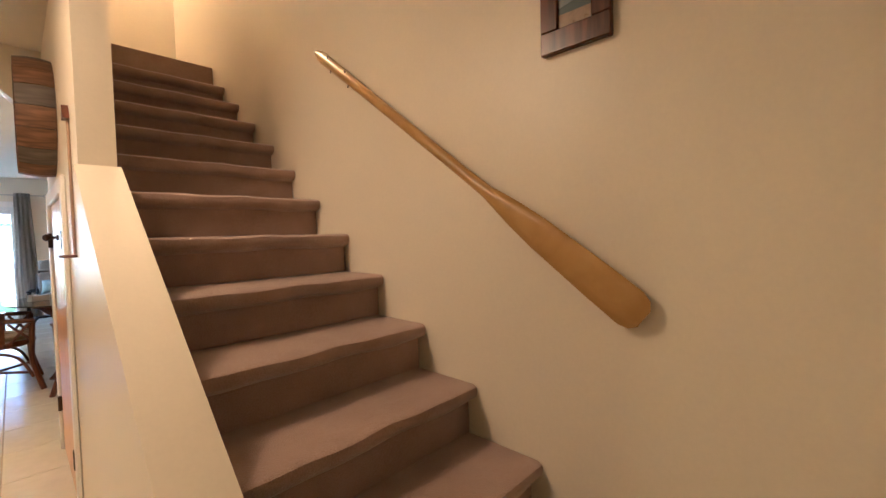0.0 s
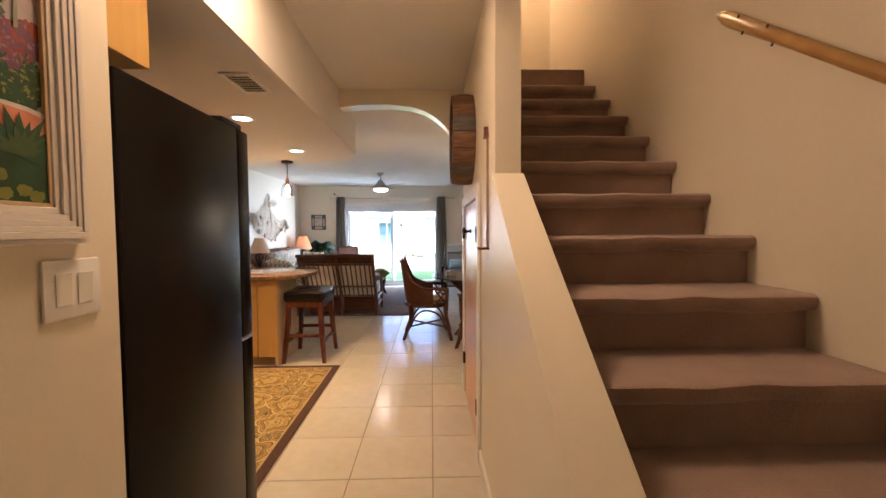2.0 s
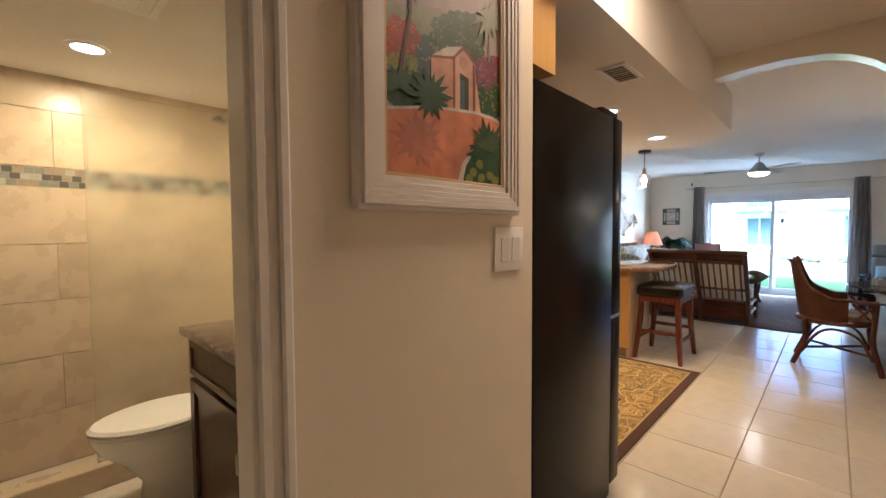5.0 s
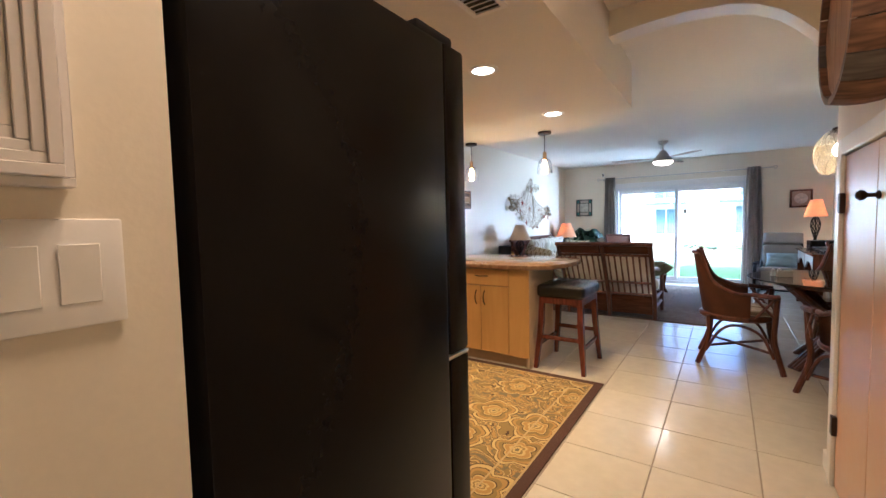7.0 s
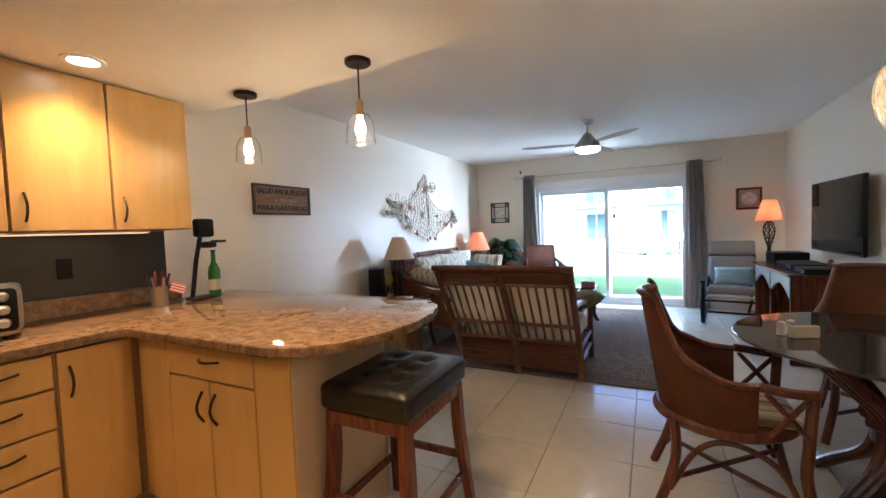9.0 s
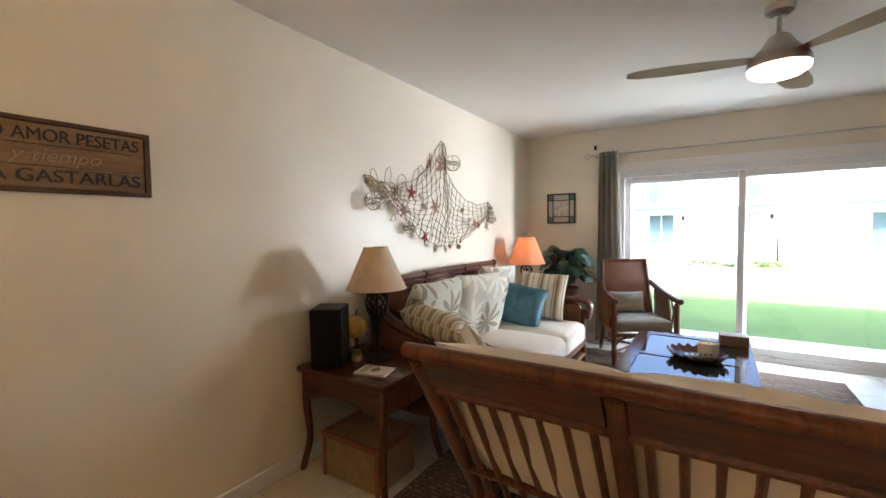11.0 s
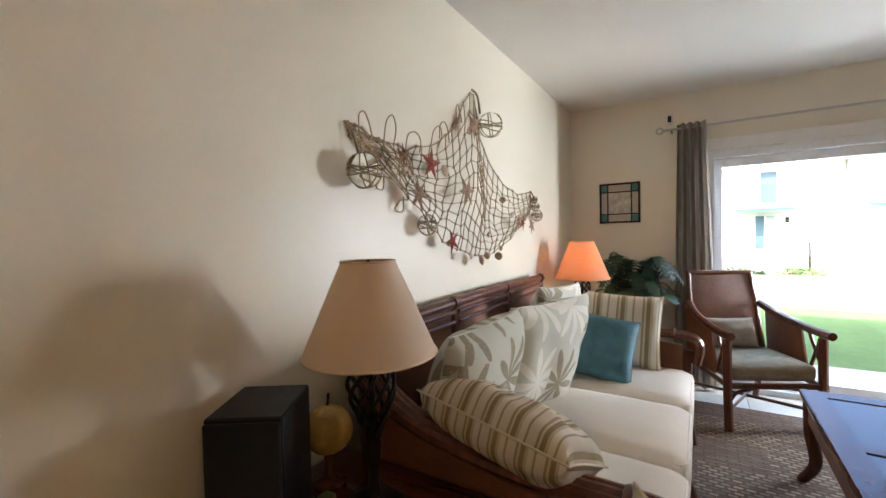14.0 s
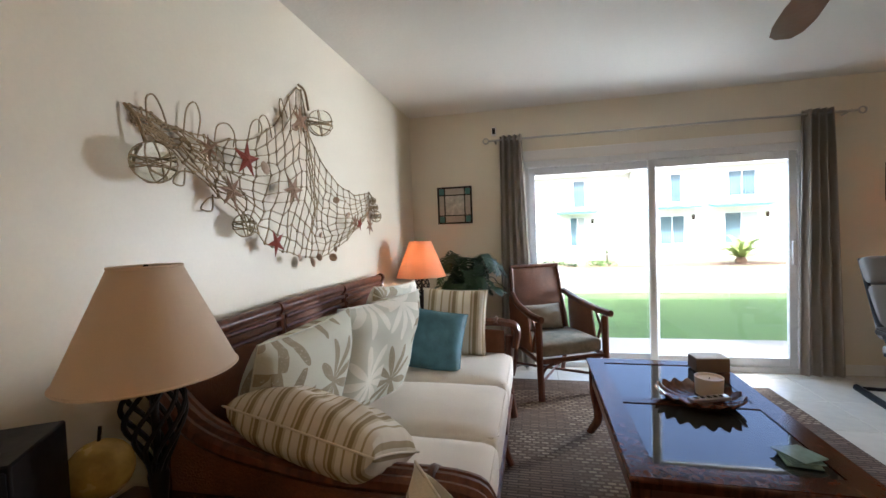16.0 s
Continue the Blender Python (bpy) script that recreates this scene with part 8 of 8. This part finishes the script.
va = thing("vanity", pose(0, 0, 0), "dark wooden bathroom vanity with a brown granite top", "vanity")
VX0, VX1, VY = -2.20, -0.96, 0.86
M_VAN = wood("vanity_wood", (0.032, 0.013, 0.007), (0.085, 0.034, 0.017), rough=0.35)
part("body", boxm((VX0, VY + 0.02, 0.0), (VX1, 1.395, 0.825), 0.003), M_VAN, va)
part("countertop", boxm((VX0 - 0.04, VY - 0.03, 0.828), (VX1, 1.396, 0.862), 0.006, 2), M_DKGRANITE, va, "speckled brown granite top")
for x0, x1, z0, z1, nm in ((VX0 + 0.02, -1.53, 0.66, 0.81, "drawer_front"), (-1.52, VX1 - 0.02, 0.66, 0.81, "drawer_front"), (VX0 + 0.02, -1.53, 0.06, 0.64, "door"), (-1.52, VX1 - 0.02, 0.06, 0.64, "door")):
    d = part(nm, boxm((x0, VY, z0), (x1, VY + 0.019, z1), 0.004), M_VAN, va)
    bm = bmesh.new()
    rim = 0.055 if nm == "door" else 0.03
    for lo, hi in (((x0, z0), (x1, z0 + rim)), ((x0, z1 - rim), (x1, z1)), ((x0, z0 + rim), (x0 + rim, z1 - rim)), ((x1 - rim, z0 + rim), (x1, z1 - rim))):
        box(bm, (lo[0] + 0.001, VY - 0.010, lo[1] + 0.001), (hi[0] - 0.001, VY - 0.0005, hi[1] - 0.001), 0.002)
    part("raised_frame", bm, M_VAN, d)
    if nm == "door":
        for bx_ in (x0 + rim + 0.012, x1 - rim - 0.012):
            part("carved_bead", tubem([(bx_, VY - 0.004, z0 + rim + 0.01 + 0.0115 * k) for k in range(int((z1 - z0 - 2 * rim - 0.02) / 0.0115))], [0.006 if k % 2 else 0.003 for k in range(int((z1 - z0 - 2 * rim - 0.02) / 0.0115))], 6), M_VAN, d)
    if nm == "door":
        hx = x1 - 0.03 if x0 < -1.6 else x0 + 0.03
        part("handle", tubem([(hx, VY - 0.011, 0.44), (hx, VY - 0.038, 0.47), (hx, VY - 0.038, 0.53), (hx, VY - 0.011, 0.56)], 0.005, 8), M_STEEL, d, "steel handle")
bs2 = thing("bath_scale", pose(-2.45, 0.45, 0.0, 0, 0, 12), "flat pale bathroom scale on the floor", "scale")
part("plate", boxm((-0.14, -0.14, 0.012), (0.14, 0.14, 0.035), 0.006, 2), surf("scale_beige", (0.42, 0.34, 0.22), 0.4), bs2)
part("foot", boxm((-0.12, -0.12, 0.0008), (0.12, 0.12, 0.0118)), M_BLACKMAT, bs2)
part("dial", boxm((-0.05, 0.07, 0.0352), (0.05, 0.12, 0.038)), M_WHITE, bs2)
v = thing("exhaust_vent", pose(-1.95, 0.62, KCEIL), "white bathroom exhaust vent", "ceiling vent")
part("cover", boxm((-0.13, -0.13, -0.015), (0.13, 0.13, -0.001), 0.004), M_TRIM, v)
for k in range(6):
    part("slat", boxm((-0.11, -0.10 + 0.04 * k, -0.019), (0.11, -0.085 + 0.04 * k, -0.0152), 0.001), M_TRIM, v)

# ---- outside ----
FB = 33.0


def building(x0, x1, y, wins, doors, label):
    t = thing("apartment_building", pose(0, 0, 0), label, "building", "white apartment blocks")
    part("wall", boxm((x0, y, -0.3), (x1, y + 8, 4.75)), M_STUCCO, t)
    r = part("roof", prismm([(y - 0.5, 4.751), (y + 8.5, 4.751), (y + 4.0, 5.9)], x0 - 0.4, x1 + 0.4, 0), surf("roof_shingle", (0.33, 0.30, 0.28), 0.9, vary=0.2), t)
    part("fascia", boxm((x0 - 0.42, y - 0.53, 4.58), (x1 + 0.42, y - 0.46, 4.76)), M_TRIM, r)
    for k, (a, b, z0, z1) in enumerate(wins + doors):
        w = part("window", boxm((a - 0.06, y - 0.06, z0 - 0.06), (b + 0.06, y - 0.001, z1 + 0.06)), M_FRAME, t)
        mid = (a + b) / 2
        for p0, p1 in ((a, mid - 0.03), (mid + 0.03, b)):
            part("pane", boxm((p0, y - 0.075, z0), (p1, y - 0.061, z1)), M_DARKGLASS if (k + (p0 > a)) % 3 else surf("blind", (0.38, 0.40, 0.40), 0.5), w)
    for a, b, z0, z1 in doors:
        aw = part("awning", prismm([(y - 1.0, 2.25), (y - 0.001, 2.38), (y - 0.001, 2.50), (y - 1.0, 2.33)], a - 0.9, b + 0.7, 0), M_GREENTRIM, t, "green awning ledge")
        lx = b + 0.5
        part("wall_light", boxm((lx - 0.07, y - 0.16, 1.62), (lx + 0.07, y - 0.001, 1.90), 0.02), M_BRONZE, t)
    return t


building(-16.0, 3.86, FB + 1.0, [(-9.5, -8.2, 2.7, 4.2), (-4.4, -3.1, 2.7, 4.2), (0.55, 1.95, 2.68, 4.3)], [(-9.7, -8.5, 0.0, 1.95), (-4.3, -3.0, 0.2, 1.95), (0.33, 1.15, 0.25, 2.0)], "white two-storey apartment block across the lawn")
building(3.9, 30.0, FB, [(5.3, 6.4, 2.68, 4.25), (8.9, 10.2, 2.9, 4.25), (14.5, 15.8, 2.8, 4.25), (19.5, 20.8, 2.8, 4.25)], [(5.3, 6.55, 0.26, 1.83), (8.7, 10.3, 0.2, 1.9), (14.3, 15.6, 0.2, 1.9), (19.3, 20.7, 0.2, 1.9)], "white two-storey apartment block nearer across the lawn")
# Paler sheet over the sunlit lawn: the glare is put into its colour.
setting("ground_dry_lawn", boxm((-60, 15.8, -0.125), (60, 31.2, -0.105)), surf("sunlit_lawn", (0.17, 0.165, 0.09), 0.95, vary=0.25, grain=10, broad=0.35, bump=0.4), "pale lawn beyond the shade, sun glare put into its colour", "lawn")
setting("pavement_far", boxm((-60, 29.0, -0.104), (60, 30.4, -0.085)), M_CONC, "pale path along the far buildings", "path")
sago = thing("sago_palm", pose(4.95, 22.6, -0.11), "low sago palm in a flower bed", "palm")
part("trunk", lathem([(0.16, 0), (0.18, 0.12), (0.12, 0.25)], 14), M_SOIL, sago)
rng = random.Random(9)
bm = bmesh.new()
for k in range(44):
    a, ln, rise = rng.uniform(0, 6.283), rng.uniform(1.1, 1.7), rng.uniform(0.15, 0.8)
    pts = curve_pts([(0, 0, 0.2), (ln * 0.4 * math.cos(a), ln * 0.4 * math.sin(a), 0.2 + rise * 0.8), (ln * 0.8 * math.cos(a), ln * 0.8 * math.sin(a), 0.2 + rise), (ln * math.cos(a), ln * math.sin(a), 0.15 + rise * 0.8)], 5)
    for i in range(1, len(pts)):
        d = (pts[i] - pts[i - 1]).normalized()
        s = d.cross(Vector((0, 0, 1))).normalized()
        for q in (-1, 1):
            bm.faces.new([bm.verts.new(p) for p in (pts[i - 1], pts[i - 1] + d * 0.03 + s * q * 0.005, pts[i] + s * q * 0.11 + d * 0.05, pts[i])])
part("crown", bm, surf("sago_green", (0.20, 0.26, 0.06), 0.6, vary=0.4, grain=5), sago, "spiky green crown", None, False)
setting("ground_bed", boxm((-2.0, 22.1, -0.104), (12.0, 23.2, -0.09)), M_SOIL, "narrow mulch flower bed", "flower bed")
rng = random.Random(21)
for k in range(16):
    sx, sy = rng.uniform(-1.6, 11.5), rng.uniform(22.2, 23.1)
    if abs(sx - 4.95) < 1.0:
        continue
    sc = rng.uniform(0.18, 0.34)
    t = thing("shrub", pose(sx, sy, -0.09), "small low green shrub in the flower bed", "shrub", "shrubs in the bed")
    bm = bmesh.new()
    for q in range(90):
        v = Vector((rng.gauss(0, 1), rng.gauss(0, 1), abs(rng.gauss(0, 1)))).normalized() * sc * rng.uniform(0.6, 1.1)
        v.z *= 0.7
        e1, e2 = Vector((rng.uniform(-1, 1), rng.uniform(-1, 1), rng.uniform(-1, 1))) * 0.05, Vector((rng.uniform(-1, 1), rng.uniform(-1, 1), rng.uniform(-1, 1))) * 0.05
        bm.faces.new([bm.verts.new(p) for p in (v, v + e1, v + e1 + e2, v + e2)])
    part("leaves", bm, M_LEAF if k % 2 else M_GRASS, t, "", None, False)
    part("stem", tubem([(0, 0, 0), (0, 0, sc * 0.6)], 0.012, 6), M_SOIL, t)
t = thing("lawn_post", pose(0.75, 23.5, -0.11), "dark thin post on the lawn", "post")
part("post", tubem([(0, 0, 0), (0, 0, 1.0)], 0.03, 8), M_BRONZE, t)

# ---- floor tiles ----
TP = 0.4572
tile_me = mesh_of("tile", boxm((0.0025, 0.0025, -0.008), (TP - 0.0025, TP - 0.0025, 0.0), 0.002), False)
tile_me.materials.append(M_TILE)
x0, y0 = -0.945 - 5 * TP, 2.615 - 8 * TP
for i in range(10):
    for j in range(27):
        tx, ty = x0 + i * TP, y0 + j * TP
        if ty > YN - 0.05 or tx < XW - 0.45 or (tx < HW0 - 0.2 and ty < 1.2) or tx + TP > XE + 0.14:
            continue
        if tx > 0.2 and ty < 3.6:
            continue
        piece("tile", tile_me, floor, (tx, ty, 0.0))
